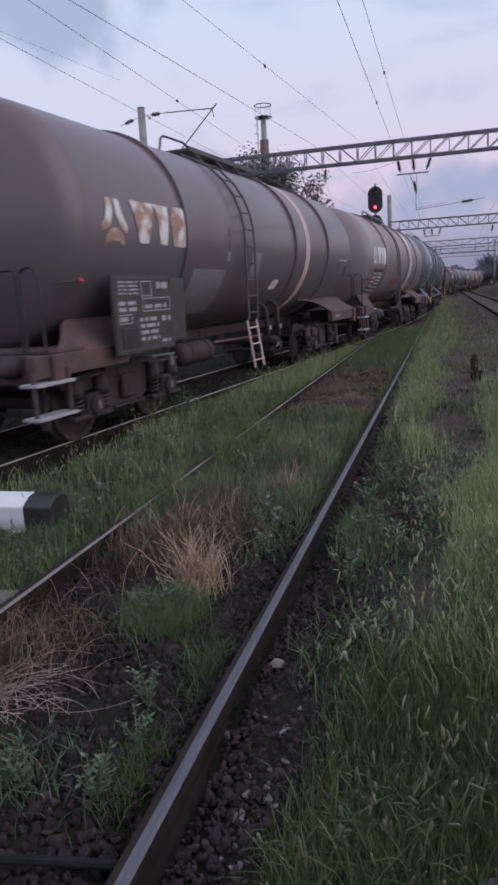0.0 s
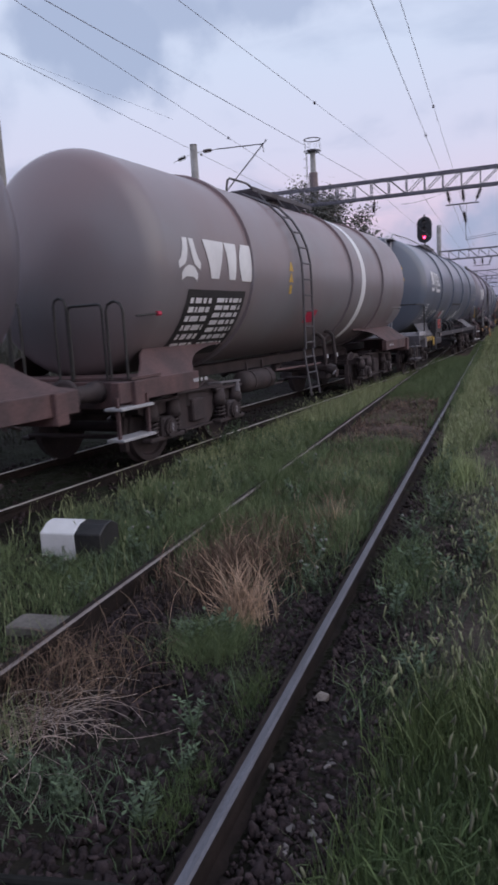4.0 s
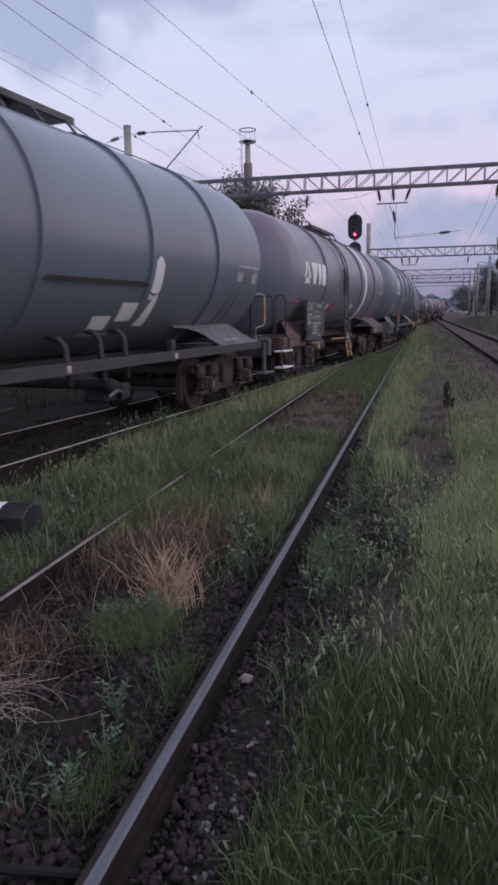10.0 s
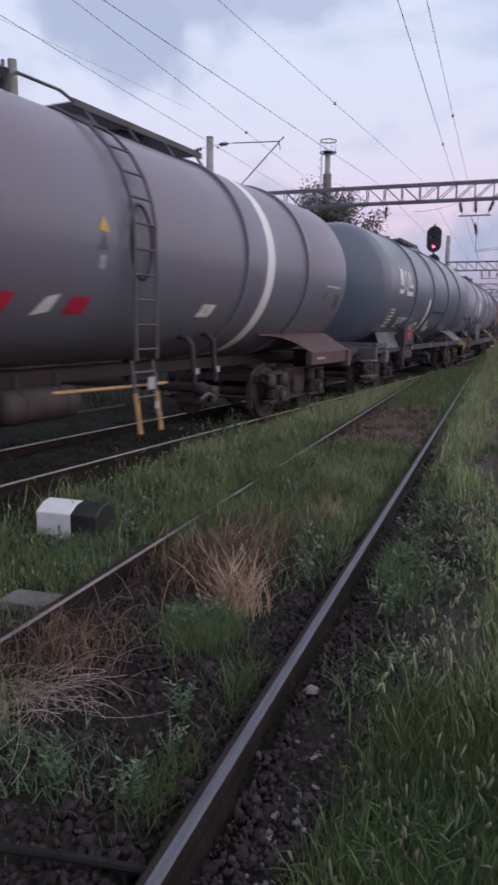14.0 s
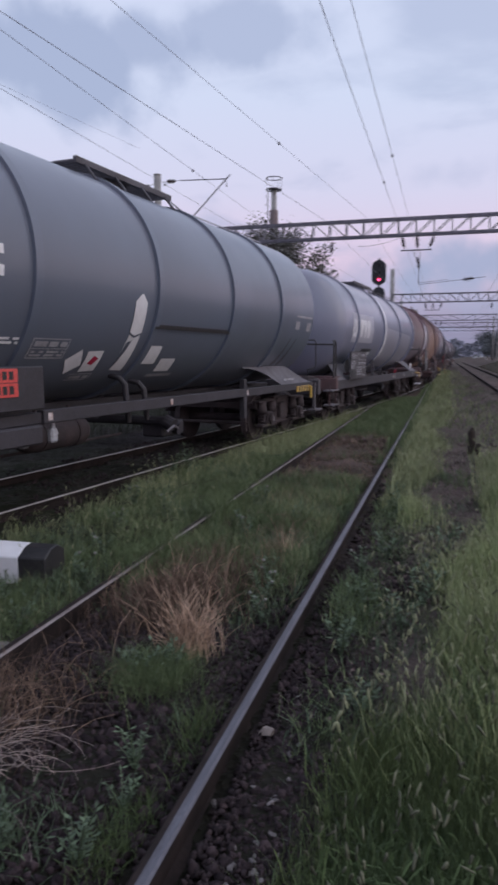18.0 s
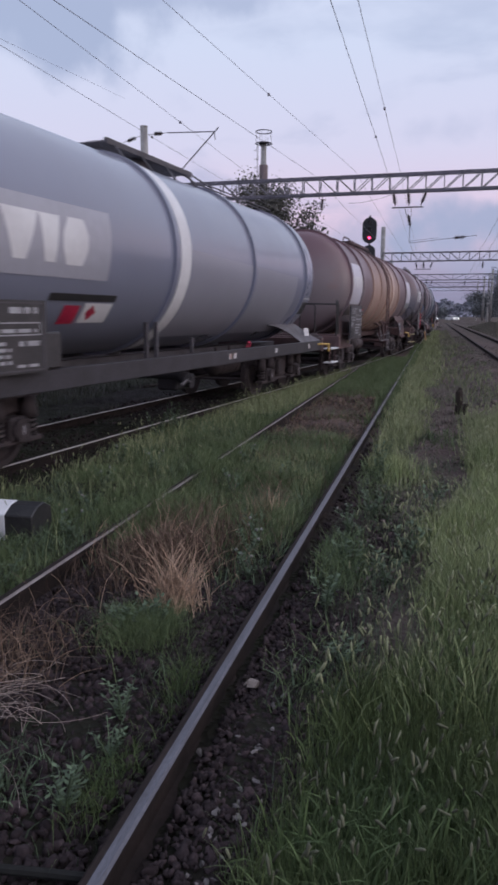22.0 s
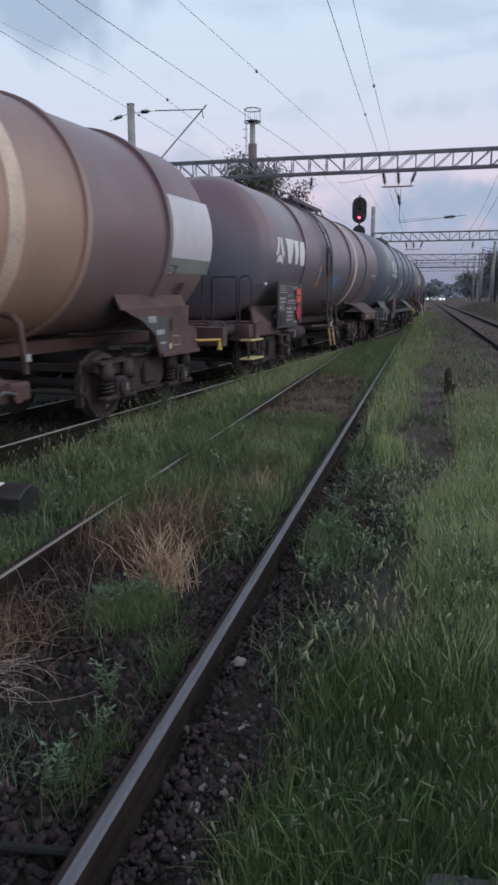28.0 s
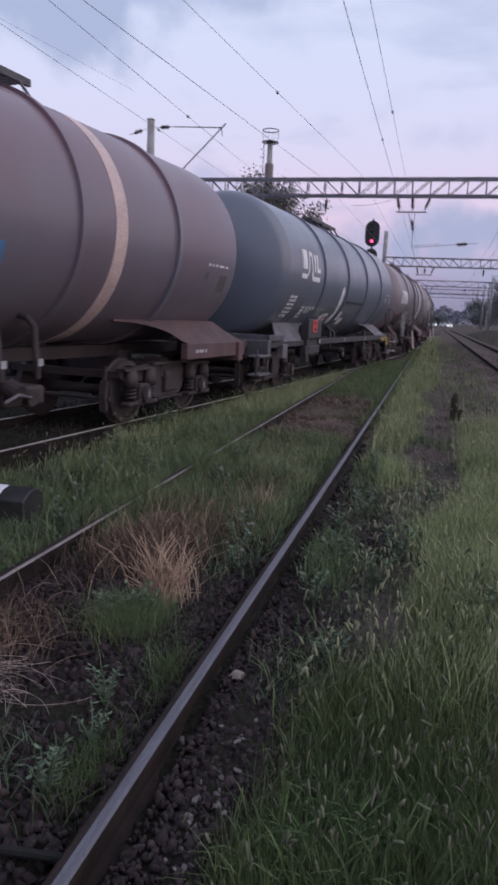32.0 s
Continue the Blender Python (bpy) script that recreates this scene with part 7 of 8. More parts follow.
# ---- trees and far things ----
def tree(x, y, height, radius, seed, label, leaves=5000, low=0.25, leaf=0.16, material=None):
    """A tapered trunk, limbs and a crown of many small leaf clumps with an uneven outline."""
    rng = np.random.default_rng(seed)
    base = float(ground_z(x, y))
    root = tagged(empty("tree", pose(x, y, base)), label, "tree")
    bm = bmesh.new()
    tube(bm, [(0, 0, -0.3), (0.1, 0.05, height * 0.3), (-0.1, 0.1, height * 0.6), (0.05, 0, height * 0.92)], [0.22, 0.17, 0.11, 0.03], 8)
    part("trunk", bm, M_BARK, root)
    tips = []
    for k in range(16):
        a = rng.uniform(0, 2 * math.pi)
        z0 = height * rng.uniform(low, 0.8)
        reach = radius * rng.uniform(0.5, 1.05) * (1.1 - 0.55 * z0 / height)
        end = Vector((reach * math.cos(a), reach * math.sin(a), min(height * 0.98, z0 + height * rng.uniform(0.08, 0.25))))
        mid = Vector((end.x * 0.5, end.y * 0.5, z0 + (end.z - z0) * 0.35))
        bm = bmesh.new()
        tube(bm, [(0, 0, z0), mid, end], [0.09, 0.05, 0.015], 5)
        part("limb", bm, M_BARK, root)
        tips += [end, mid.lerp(end, 0.5), mid]
    tips += [Vector((0, 0, height * 0.9)), Vector((0, 0, height * 0.75))]
    tips = np.array([tuple(t) for t in tips])
    c = tips[rng.integers(0, len(tips), leaves)] + rng.normal(size=(leaves, 3)) * np.array([1, 1, 0.8]) * radius * 0.19
    u = rng.normal(size=(leaves, 3))
    u /= np.linalg.norm(u, axis=1)[:, None]
    w = np.cross(u, rng.normal(size=(leaves, 3)))
    w /= np.linalg.norm(w, axis=1)[:, None]
    s = leaf * rng.uniform(0.6, 1.4, (leaves, 1))
    v = np.stack([c - u * s, c + w * s * 0.55, c + u * s, c - w * s * 0.55], 1).reshape(-1, 3)
    f = np.arange(leaves * 4).reshape(-1, 4)
    me = fast_mesh("crown", v, f, material or M_LEAF)
    shared("crown", me, root, "crown of small dark leaves")
    return root


tree(-13.2, 62.0, 13.6, 3.4, 1, "dark broad-leaved tree beside the lighting tower", 13000, leaf=0.11)
tree(-9.4, 62.0, 11.6, 1.9, 2, "thin-topped dark tree behind the train", 3600, leaf=0.11)
for k, (tx, ty, th, tr) in enumerate([(15.8, 80, 7.5, 2.8), (18.0, 86, 9.5, 3.2), (14.5, 100, 7.5, 2.6), (16.2, 112, 10.5, 3.6), (20.5, 94, 9.5, 3.4), (13.0, 128, 9.5, 3.0), (11.5, 165, 6.0, 3.0), (15.0, 205, 5.0, 3.0), (13.0, 215, 6.0, 4.0), (16.5, 150, 11.0, 4.0), (20.0, 120, 12.0, 4.0)]):
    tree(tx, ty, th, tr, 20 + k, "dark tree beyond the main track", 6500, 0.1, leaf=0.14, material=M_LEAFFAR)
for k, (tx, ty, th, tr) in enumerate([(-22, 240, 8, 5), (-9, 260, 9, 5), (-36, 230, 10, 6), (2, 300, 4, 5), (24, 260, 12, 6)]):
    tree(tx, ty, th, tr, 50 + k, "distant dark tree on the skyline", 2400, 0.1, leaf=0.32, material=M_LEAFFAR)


def far_woods():
    """A low line of woods along the horizon, the haze painted into its leaves."""
    rng = np.random.default_rng(90)
    n = 22000
    x, y = rng.uniform(-120, 220, n), rng.uniform(300, 360, n)
    top = 5.0 + 3.5 * np.sin(x * 0.13) * np.sin(x * 0.047 + 1) + 2.0 * np.sin(x * 0.41)
    c = np.stack([x, y, top * rng.uniform(0, 1, n) ** 0.7 + 0.3], -1)
    u = rng.normal(size=(n, 3))
    u /= np.linalg.norm(u, axis=1)[:, None]
    w = np.cross(u, rng.normal(size=(n, 3)))
    w /= np.linalg.norm(w, axis=1)[:, None]
    s = rng.uniform(0.4, 1.0, (n, 1))
    v = np.stack([c - u * s, c + w * s * 0.6, c + u * s, c - w * s * 0.6], 1).reshape(-1, 3)
    tagged(new("far_woods", fast_mesh("far_woods", v, np.arange(n * 4).reshape(-1, 4), M_LEAFHAZE)), "line of woods along the horizon with haze painted in", "woods", kind="stuff")


far_woods()


def line_pole(x, y, top, label="slim concrete pole beside the line"):
    root = tagged(new("pole"), label, "pole", "poles along the line")
    bm = bmesh.new()
    tube(bm, [(x, y, float(ground_z(x, y)) - 0.3), (x, y, top)], [0.17, 0.12], 12)
    part("pole_shaft", bm, M_CONCRETE, root)
    bm = bmesh.new()
    tube(bm, [(x, y, top - 0.4), (x - 1.6, y, top - 0.1)], 0.035, 6)
    tube(bm, [(x, y, top - 1.4), (x - 1.6, y, top - 0.2)], 0.03, 6)
    part("bracket_arm", bm, M_GALV, root)


for px, py, pt in ((9.9, 80, 8.4), (10.4, 105, 8.6), (10.6, 135, 9.4), (10.8, 175, 10), (10.2, 47, 8.0), (-2.6, 140, 9.6), (-2.0, 185, 10)):
    line_pole(px, py, pt)


def car(x, y, z, turn):
    """A small pale car: body, cabin glass, wheels and lit headlights; its front faces -y."""
    root = tagged(empty("car", pose(x, y, z, 0, 0, turn)), "white car with lit headlights on the far road", "car", "cars on the far road")
    bm = bmesh.new()
    prism(bm, [(-2.0, 0.3), (2.0, 0.3), (2.0, 0.95), (1.7, 1.0), (1.1, 1.42), (-0.5, 1.44), (-1.1, 0.98), (-1.95, 0.85)], -0.85, 0.85)
    part("body", bm, M_CARWHITE, root)
    bm = bmesh.new()
    prism(bm, [(-1.12, 1.0), (-0.98, 1.0), (-0.42, 1.40), (-0.54, 1.42)], -0.72, 0.72)
    part("windscreen", bm, M_GLASS, root)
    for s in (-1, 1):
        bm = bmesh.new()
        prism(bm, [(-0.85, 1.0), (1.3, 1.0), (1.0, 1.36), (-0.45, 1.38)], s * 0.852 - 0.004, s * 0.852 + 0.004)
        part("side_window", bm, M_GLASS, root)
        bm = bmesh.new()
        tube(bm, [(s * 0.62, -2.0, 0.68), (s * 0.62, -2.03, 0.68)], 0.13, 12)
        part("headlight", bm, M_HEADLIGHT, root, "glowing headlight")
        for wy in (-1.25, 1.25):
            bm = bmesh.new()
            tube(bm, [(s * 0.70, wy, 0.31), (s * 0.88, wy, 0.31)], 0.31, 16)
            wh = part("wheel", bm, M_TYRE, root)
            bm = bmesh.new()
            tube(bm, [(s * 0.872, wy, 0.31), (s * 0.886, wy, 0.31)], 0.19, 12)
            part("rim", bm, M_GALV, wh)
    return root


CAR_A = car(9.8, 192.0, 0.54, 10)
car(1.1, 198.0, 0.54, 10)


# ---- marker block, stump, debris ----
def marker_block():
    root = tagged(empty("fouling_marker", pose(-1.765, 4.94, -0.13, 0, 0, 2)), "low concrete marker block, one half white, one half black", "track marker")
    prof = [(-0.16, -0.06), (0.16, -0.06), (0.16, 0.24), (0.05, 0.30), (-0.05, 0.29), (-0.16, 0.23)]
    for x0, x1, m, lab in ((-0.16, 0.165, M_WHITE, "white painted half"), (0.165, 0.41, M_BLACK, "black painted half")):
        bm = bmesh.new()
        prism(bm, prof, x0, x1)
        bmesh.ops.bevel(bm, geom=list(bm.edges), offset=0.008, segments=1, affect="EDGES", profile=0.5)
        part("half_block", bm, m, root, lab)


marker_block()


def low_slab(x, y, turn, w, d, h, label):
    """A worn concrete piece lying in the grass, its corners broken."""
    root = tagged(empty("concrete_slab", pose(x, y, float(ground_z(x, y)) - 0.03, 0, 0, turn)), label, "slab")
    bm = bmesh.new()
    top = [(-w / 2, -d / 2), (w / 2 - 0.03, -d / 2), (w / 2, -d / 2 + 0.04), (w / 2, d / 2), (-w / 2 + 0.05, d / 2), (-w / 2, d / 2 - 0.03)]
    lo = [bm.verts.new((px, py, 0.0)) for px, py in top]
    hi = [bm.verts.new((px * 0.97, py * 0.97, h)) for px, py in top]
    bm.faces.new(lo[::-1])
    bm.faces.new(hi)
    for i in range(6):
        bm.faces.new((lo[i], lo[(i + 1) % 6], hi[(i + 1) % 6], hi[i]))
    bmesh.ops.bevel(bm, geom=list(bm.edges), offset=0.008, segments=1, affect="EDGES", profile=0.5)
    part("block", bm, M_SLEEPER if h < 0.12 else M_BOARD, root)


low_slab(-1.03, 3.52, 4, 0.36, 0.22, 0.09, "grey concrete sleeper end showing beside the siding's rail")
low_slab(-0.98, 2.93, 2, 0.30, 0.22, 0.06, "grey concrete sleeper end showing beside the siding's rail")
low_slab(2.02, 1.87, 3, 0.52, 0.20, 0.13, "dark block lying in the grass beside the siding")


def cable():
    root = tagged(empty("cable"), "thick black cable lying across the siding's ballast", "cable")
    bm = bmesh.new()
    tube(bm, [(x, 1.70 + 0.05 * math.sin(2.2 * x) + 0.22 * max(0.0, x - 0.2) ** 1.5, float(ground_z(x, 1.8)) + 0.035 + 0.02 * math.sin(5 * x)) for x in np.linspace(-0.66, 0.70, 22)], 0.016, 8)
    part("sheath", bm, M_TYRE, root)


cable()


def stump():
    x, y = 2.15, 13.4
    root = tagged(empty("post_stump", pose(x, y, float(ground_z(x, y)))), "short dark broken post stub in the grass", "stump")
    bm = bmesh.new()
    tube(bm, [(0, 0, -0.1), (0.01, 0, 0.2), (0.0, 0.01, 0.42), (0.02, 0, 0.5)], [0.075, 0.07, 0.065, 0.03], 9)
    part("stub", bm, M_BARK, root)
    bm = bmesh.new()
    tube(bm, [(0.10, -0.1, -0.1), (0.13, -0.12, 0.22)], [0.05, 0.045], 8)
    part("side_stub", bm, M_BARK, root)


stump()

# ---- plants and stones ----
def blades(seed, xy, zbase, height, width, lean, curl=0.5, arch=False):
    """Arrays of curved tapering blades, one at each place; arch: leaves that bend over at the top."""
    rng = np.random.default_rng(seed)
    n = len(xy)
    h = height * rng.uniform(0.55, 1.25, n)
    a = rng.uniform(0, 2 * math.pi, n)
    ln = lean * rng.uniform(0.2, 1.3, n)
    d = np.stack([np.cos(a), np.sin(a), np.zeros(n)], -1)
    b = rng.uniform(0, 2 * math.pi, n)
    s = np.stack([np.cos(b), np.sin(b), np.zeros(n)], -1) * (width * rng.uniform(0.6, 1.4, n))[:, None]
    p0 = np.stack([xy[:, 0], xy[:, 1], zbase], -1)
    up = np.array([0, 0, 1.0])
    if not arch:
        p1 = p0 + up * (h * 0.5)[:, None] + d * (h * ln * 0.3)[:, None]
        p2 = p0 + up * (h * (1 - curl * ln * 0.35))[:, None] + d * (h * ln)[:, None]
        v = np.stack([p0 - s / 2, p0 + s / 2, p1 - s * 0.38, p1 + s * 0.38, p2], 1).reshape(-1, 3)
        i = np.arange(n)[:, None] * 5
        return v, i + np.array([[0, 1, 3, 2]]), i + np.array([[2, 3, 4]]), p2
    ring = []
    for f, k in ((0.0, 0.35), (0.3, 0.5), (0.6, 0.45), (0.85, 0.25)):
        c = p0 + up * (h * (1.35 * f - 0.75 * ln * f * f))[:, None] + d * (h * ln * f * f)[:, None]
        ring += [c - s * k, c + s * k]
    tip = p0 + up * (h * (1.35 - 0.78 * ln))[:, None] + d * (h * ln)[:, None]
    v = np.stack(ring + [tip], 1).reshape(-1, 3)
    i = np.arange(n)[:, None] * 9
    quads = np.concatenate([i + np.array([[2 * k, 2 * k + 1, 2 * k + 3, 2 * k + 2]]) for k in range(3)])
    return v, quads, i + np.array([[6, 7, 8]]), tip


def seeds(seed, tips, length, width):
    """Blunt, slightly bent foxtail heads at blade tips."""
    rng = np.random.default_rng(seed)
    n = len(tips)
    d = rng.normal(size=(n, 3)) * 0.30 + np.array([0, 0, 1.0])
    d /= np.linalg.norm(d, axis=1)[:, None]
    s = np.cross(d, rng.normal(size=(n, 3)))
    s /= np.linalg.norm(s, axis=1)[:, None]
    t = np.cross(d, s)
    L = (length * rng.uniform(0.6, 1.3, n))[:, None]
    w = (width * rng.uniform(0.7, 1.3, n))[:, None]
    bend = s * L * rng.uniform(-0.15, 0.35, (n, 1))
    a, b, end = tips + d * L * 0.08, tips + d * L * 0.66 + bend * 0.45, tips + d * L * 0.92 + bend
    v = [tips - d * L * 0.05]
    for c, k in ((a, 0.8), (b, 1.0)):
        v += [c + s * w * k, c + t * w * k, c - s * w * k, c - t * w * k]
    v = np.stack(v + [end], 1).reshape(-1, 3)
    i = np.arange(n)[:, None, None] * 10
    tri = [[0, 1 + (k + 1) % 4, 1 + k] for k in range(4)] + [[9, 5 + k, 5 + (k + 1) % 4] for k in range(4)]
    for k in range(4):
        tri += [[1 + k, 1 + (k + 1) % 4, 5 + (k + 1) % 4], [1 + k, 5 + (k + 1) % 4, 5 + k]]
    return v, (i + np.array(tri)[None]).reshape(-1, 3)


def scatter(seed, n, x0, x1, y0, y1, density=None, clump=0.0):
    rng = np.random.default_rng(seed)
    xy = np.stack([rng.uniform(x0, x1, n), rng.uniform(y0, y1, n)], -1)
    if density is not None:
        xy = xy[rng.uniform(0, 1, n) < density(xy[:, 0], xy[:, 1])]
    return xy


def wobble(x, y, k, s):
    """Soft uneven patches between 0 and 1."""
    return 0.5 + 0.25 * (np.sin(x * k + 1.7 * np.sin(y * k * 0.7 + s)) + np.sin(y * k * 1.3 + 1.9 * np.sin(x * k * 0.6 - s)))


def plant(name, label, category, xy, height, width, lean, material, seed, seed_mat=None, seed_share=0.0, seed_len=0.05, seed_w=0.006, arch=False):
    z = ground_z(xy[:, 0], xy[:, 1]) - 0.02
    tall = height * (0.62 + 0.76 * wobble(xy[:, 0], xy[:, 1], 3.7, seed * 0.37))
    v, q, t, tips = blades(seed, xy, z, tall, width, lean, arch=arch)
    ob = tagged(new(name, fast_mesh(name, v, [q, t], material)), label, category, kind="stuff")
    if seed_mat is not None:
        rng = np.random.default_rng(seed + 900)
        pick = tips[rng.uniform(0, 1, len(tips)) < seed_share]
        sv, sf = seeds(seed + 1, pick, seed_len, seed_w)
        sm = fast_mesh("seed_heads", sv, sf, seed_mat)
        s = shared("seed_heads", sm, ob, "pale seed heads on the grass tips")
        s["kind"] = "stuff"
    return ob


def d_right(x, y):
    """Thick grass right of the siding, thin on the stony path beside it."""
    edge = 1.30 + 0.05 * np.sin(y * 1.9) + 0.05 * np.sin(y * 5.3 + 1) + 0.40 * step(2.6, 3.8, y) + 0.50 * step(4.8, 8.0, y)
    meadow = step(edge - 0.16, edge + 0.16, x) * (1 - step(2.15 + 0.07 * y, 2.55 + 0.07 * y, x) * 0.94) * (1 - 0.95 * step(11.0, 13.0, y))
    beside = step(0.92, 1.05, x) * (1 - step(1.25, 1.75, x + 0.7 * (wobble(x, y, 1.3, 2.2) - 0.5))) * step(7.2, 10.0, y + 1.5 * (wobble(x, y, 1.9, 0.7) - 0.5))
    return np.clip(meadow + beside, 0, 1) * (0.15 + 0.85 * wobble(x, y, 2.3, 0.4))


def stalks(seed, n, cx, cy, sx, sy, rise, length, r, m, lab, droop=0.95):
    """Thin bent stalks that spring from one clump."""
    rng = np.random.default_rng(seed)
    bm = bmesh.new()
    for _ in range(n):
        x, y = np.clip(rng.normal(cx, sx), -0.70, 0.64), rng.normal(cy, sy)
        a = rng.uniform(0, 2 * math.pi)
        out, ln = np.array([math.cos(a), math.sin(a), 0]), length * rng.uniform(0.6, 1.3)
        up = rise * rng.uniform(0.3, 1.3)
        p = np.array([x, y, float(ground_z(x, y)) - 0.01])
        pts = []
        for k in range(5):
            f = k / 4
            pts.append(tuple(p + out * ln * f * (0.35 + 0.65 * f) + np.array([0, 0, ln * up * (1.6 * f - droop * f * f)]) + rng.normal(size=3) * 0.008 * f))
        tube(bm, pts, [r, r * 0.95, r * 0.8, r * 0.6, r * 0.35], 4)
    me = bpy.data.meshes.new("dry_stalks")
    bm.to_mesh(me)
    bm.free()
    me.materials.append(m)
    tagged(new("dry_stalks", me), lab, "dry grass", kind="stuff")


def build_plants():
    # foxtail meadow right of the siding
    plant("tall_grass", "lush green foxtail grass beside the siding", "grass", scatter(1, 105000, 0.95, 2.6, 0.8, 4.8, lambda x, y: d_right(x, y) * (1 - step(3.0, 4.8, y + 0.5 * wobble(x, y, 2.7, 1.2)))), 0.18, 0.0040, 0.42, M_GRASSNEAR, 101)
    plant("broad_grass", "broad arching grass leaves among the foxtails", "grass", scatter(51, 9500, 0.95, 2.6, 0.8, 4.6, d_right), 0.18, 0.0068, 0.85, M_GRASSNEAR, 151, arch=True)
    plant("foxtail", "slim stalks with pale green foxtail heads", "grass", scatter(52, 1900, 1.0, 2.6, 0.9, 4.6, d_right), 0.28, 0.0030, 0.5, M_GRASS, 152, M_SEED, 0.75, 0.055, 0.0054, True)
    plant("foxtail", "grey-green foxtails along the stony path", "grass", scatter(53, 800, 1.25, 1.85, 2.8, 7.5, lambda x, y: np.exp(-((x - 1.36 - 0.07 * (y - 3)) / 0.13) ** 2)), 0.24, 0.0035, 0.6, M_WEED, 153, M_SEEDPALE, 0.65, 0.060, 0.0060, True)
    plant("tall_grass", "yellow-green meadow grass in a lit tone beside the siding", "grass", scatter(21, 84000, 1.2, 2.9, 2.6, 8.6, lambda x, y: d_right(x, y) * step(2.7, 4.9, y + 0.5 * wobble(x, y, 2.7, 1.2))), 0.27, 0.0060, 0.50, M_GRASSLIT, 121, M_SEEDPALE, 0.012, 0.050, 0.006)
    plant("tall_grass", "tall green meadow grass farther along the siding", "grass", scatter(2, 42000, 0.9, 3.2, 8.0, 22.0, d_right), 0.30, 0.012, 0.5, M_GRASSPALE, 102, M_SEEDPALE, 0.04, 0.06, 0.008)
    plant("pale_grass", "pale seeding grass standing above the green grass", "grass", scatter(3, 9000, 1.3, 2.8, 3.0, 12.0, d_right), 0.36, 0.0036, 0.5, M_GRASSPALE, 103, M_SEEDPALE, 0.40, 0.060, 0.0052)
    # weeds between the rail and the path
    near_path = lambda x, y: 0.6 * wobble(x, y, 4.1, 2.0) ** 2 * step(1.0, 1.2, x) * (1 - 0.75 * np.exp(-((x - 1.50) / 0.12) ** 2))
    plant("sparse_weeds", "sparse low weeds on the stony strip by the rail", "weeds", scatter(4, 26000, 0.85, 1.75, 1.0, 12.0, near_path), 0.11, 0.006, 0.8, M_WEED, 104)
    beside = lambda x, y: np.exp(-((x - 1.14 - 0.05 * np.sin(y * 2.1)) / 0.15) ** 2) * (0.06 + 0.94 * wobble(x, y, 2.9, 0.9) ** 1.7)
    plant("low_weeds", "low leafy growth beside the rail", "weeds", scatter(31, 40000, 0.88, 1.65, 2.9, 16.0, beside), 0.14, 0.0065, 0.9, M_GRASS, 131)
    plant("low_weeds", "grey-green low leaves beside the rail", "weeds", scatter(32, 18000, 0.88, 1.65, 2.9, 16.0, beside), 0.12, 0.009, 1.0, M_WEED, 132)
    plant("path_weeds", "thin grey-green weeds on the stony path", "weeds", scatter(68, 9000, 1.15, 2.2, 3.6, 11.0, lambda x, y: 0.5 * wobble(x, y, 3.3, 1.9) ** 2), 0.12, 0.007, 0.9, M_WEED, 168)
    plant("dead_litter", "grey-brown dead stalks on the stony path", "litter", scatter(70, 7000, 1.15, 2.3, 3.2, 11.0, lambda x, y: 0.3 + 0.7 * wobble(x, y, 2.8, 0.3)), 0.07, 0.006, 1.8, M_DEADLEAF, 170)
    plant("foxtail", "grey-green foxtails leaning over the path", "grass", scatter(71, 900, 1.2, 2.1, 3.0, 8.0, lambda x, y: wobble(x, y, 2.2, 0.8) ** 2), 0.15, 0.0035, 0.6, M_GRASS, 171, M_SEED, 0.6, 0.05, 0.005, True)
    plant("path_weeds", "small dark tufts on the stony path", "weeds", scatter(69, 7000, 1.15, 2.2, 3.6, 11.0, lambda x, y: wobble(x, y, 2.4, 3.7) ** 4), 0.16, 0.006, 0.7, M_GRASS, 169)
    plant("path_weeds", "thin pale weeds on the dirt beside the main track", "weeds", scatter(54, 30000, 1.3, 3.6, 8.5, 60.0, lambda x, y: (0.45 + 0.5 * step(14.0, 24.0, y)) * wobble(x, y, 1.7, 2.6) ** 1.6), 0.14, 0.014, 0.7, M_BANKGRASS, 154)
    plant("path_weeds", "green tufts on the dirt beside the main track", "weeds", scatter(55, 9000, 1.3, 3.4, 9.0, 45.0, lambda x, y: wobble(x, y, 1.1, 4.1) ** 4), 0.18, 0.012, 0.6, M_GRASS, 155)

    # between the rails of the siding
    def green_mid(x, y):
        return step(4.6, 5.7, y) * (1 - step(9.2, 10.4, y)) * (1 - 0.8 * np.exp(-((x - 0.70) / 0.13) ** 2)) + 0.95 * step(15.0, 17.0, y) + 0.10 * wobble(x, y, 2.2, 1.1) ** 2
    plant("track_grass", "green grass growing between the siding's rails", "grass", scatter(5, 105000, -0.72, 0.68, 4.2, 30.0, lambda x, y: green_mid(x, y) * (0.3 + 0.7 * wobble(x, y, 3.8, 2.2) ** 1.2)), 0.19, 0.0062, 0.75, M_GRASS, 105)
    plant("track_grass", "paler grass tops between the rails", "grass", scatter(56, 9000, -0.70, 0.62, 4.6, 10.0, lambda x, y: green_mid(x, y) * wobble(x, y, 2.6, 0.2) ** 2), 0.24, 0.0045, 0.5, M_GRASSPALE, 156, M_SEED, 0.05, 0.03, 0.004)
    plant("low_weeds", "grey-green leaves between the rails", "weeds", scatter(34, 9000, -0.68, 0.62, 4.2, 10.0, lambda x, y: np.maximum(green_mid(x, y), 0.5) * wobble(x, y, 3.1, 5.0) ** 2), 0.15, 0.009, 1.0, M_WEED, 134)
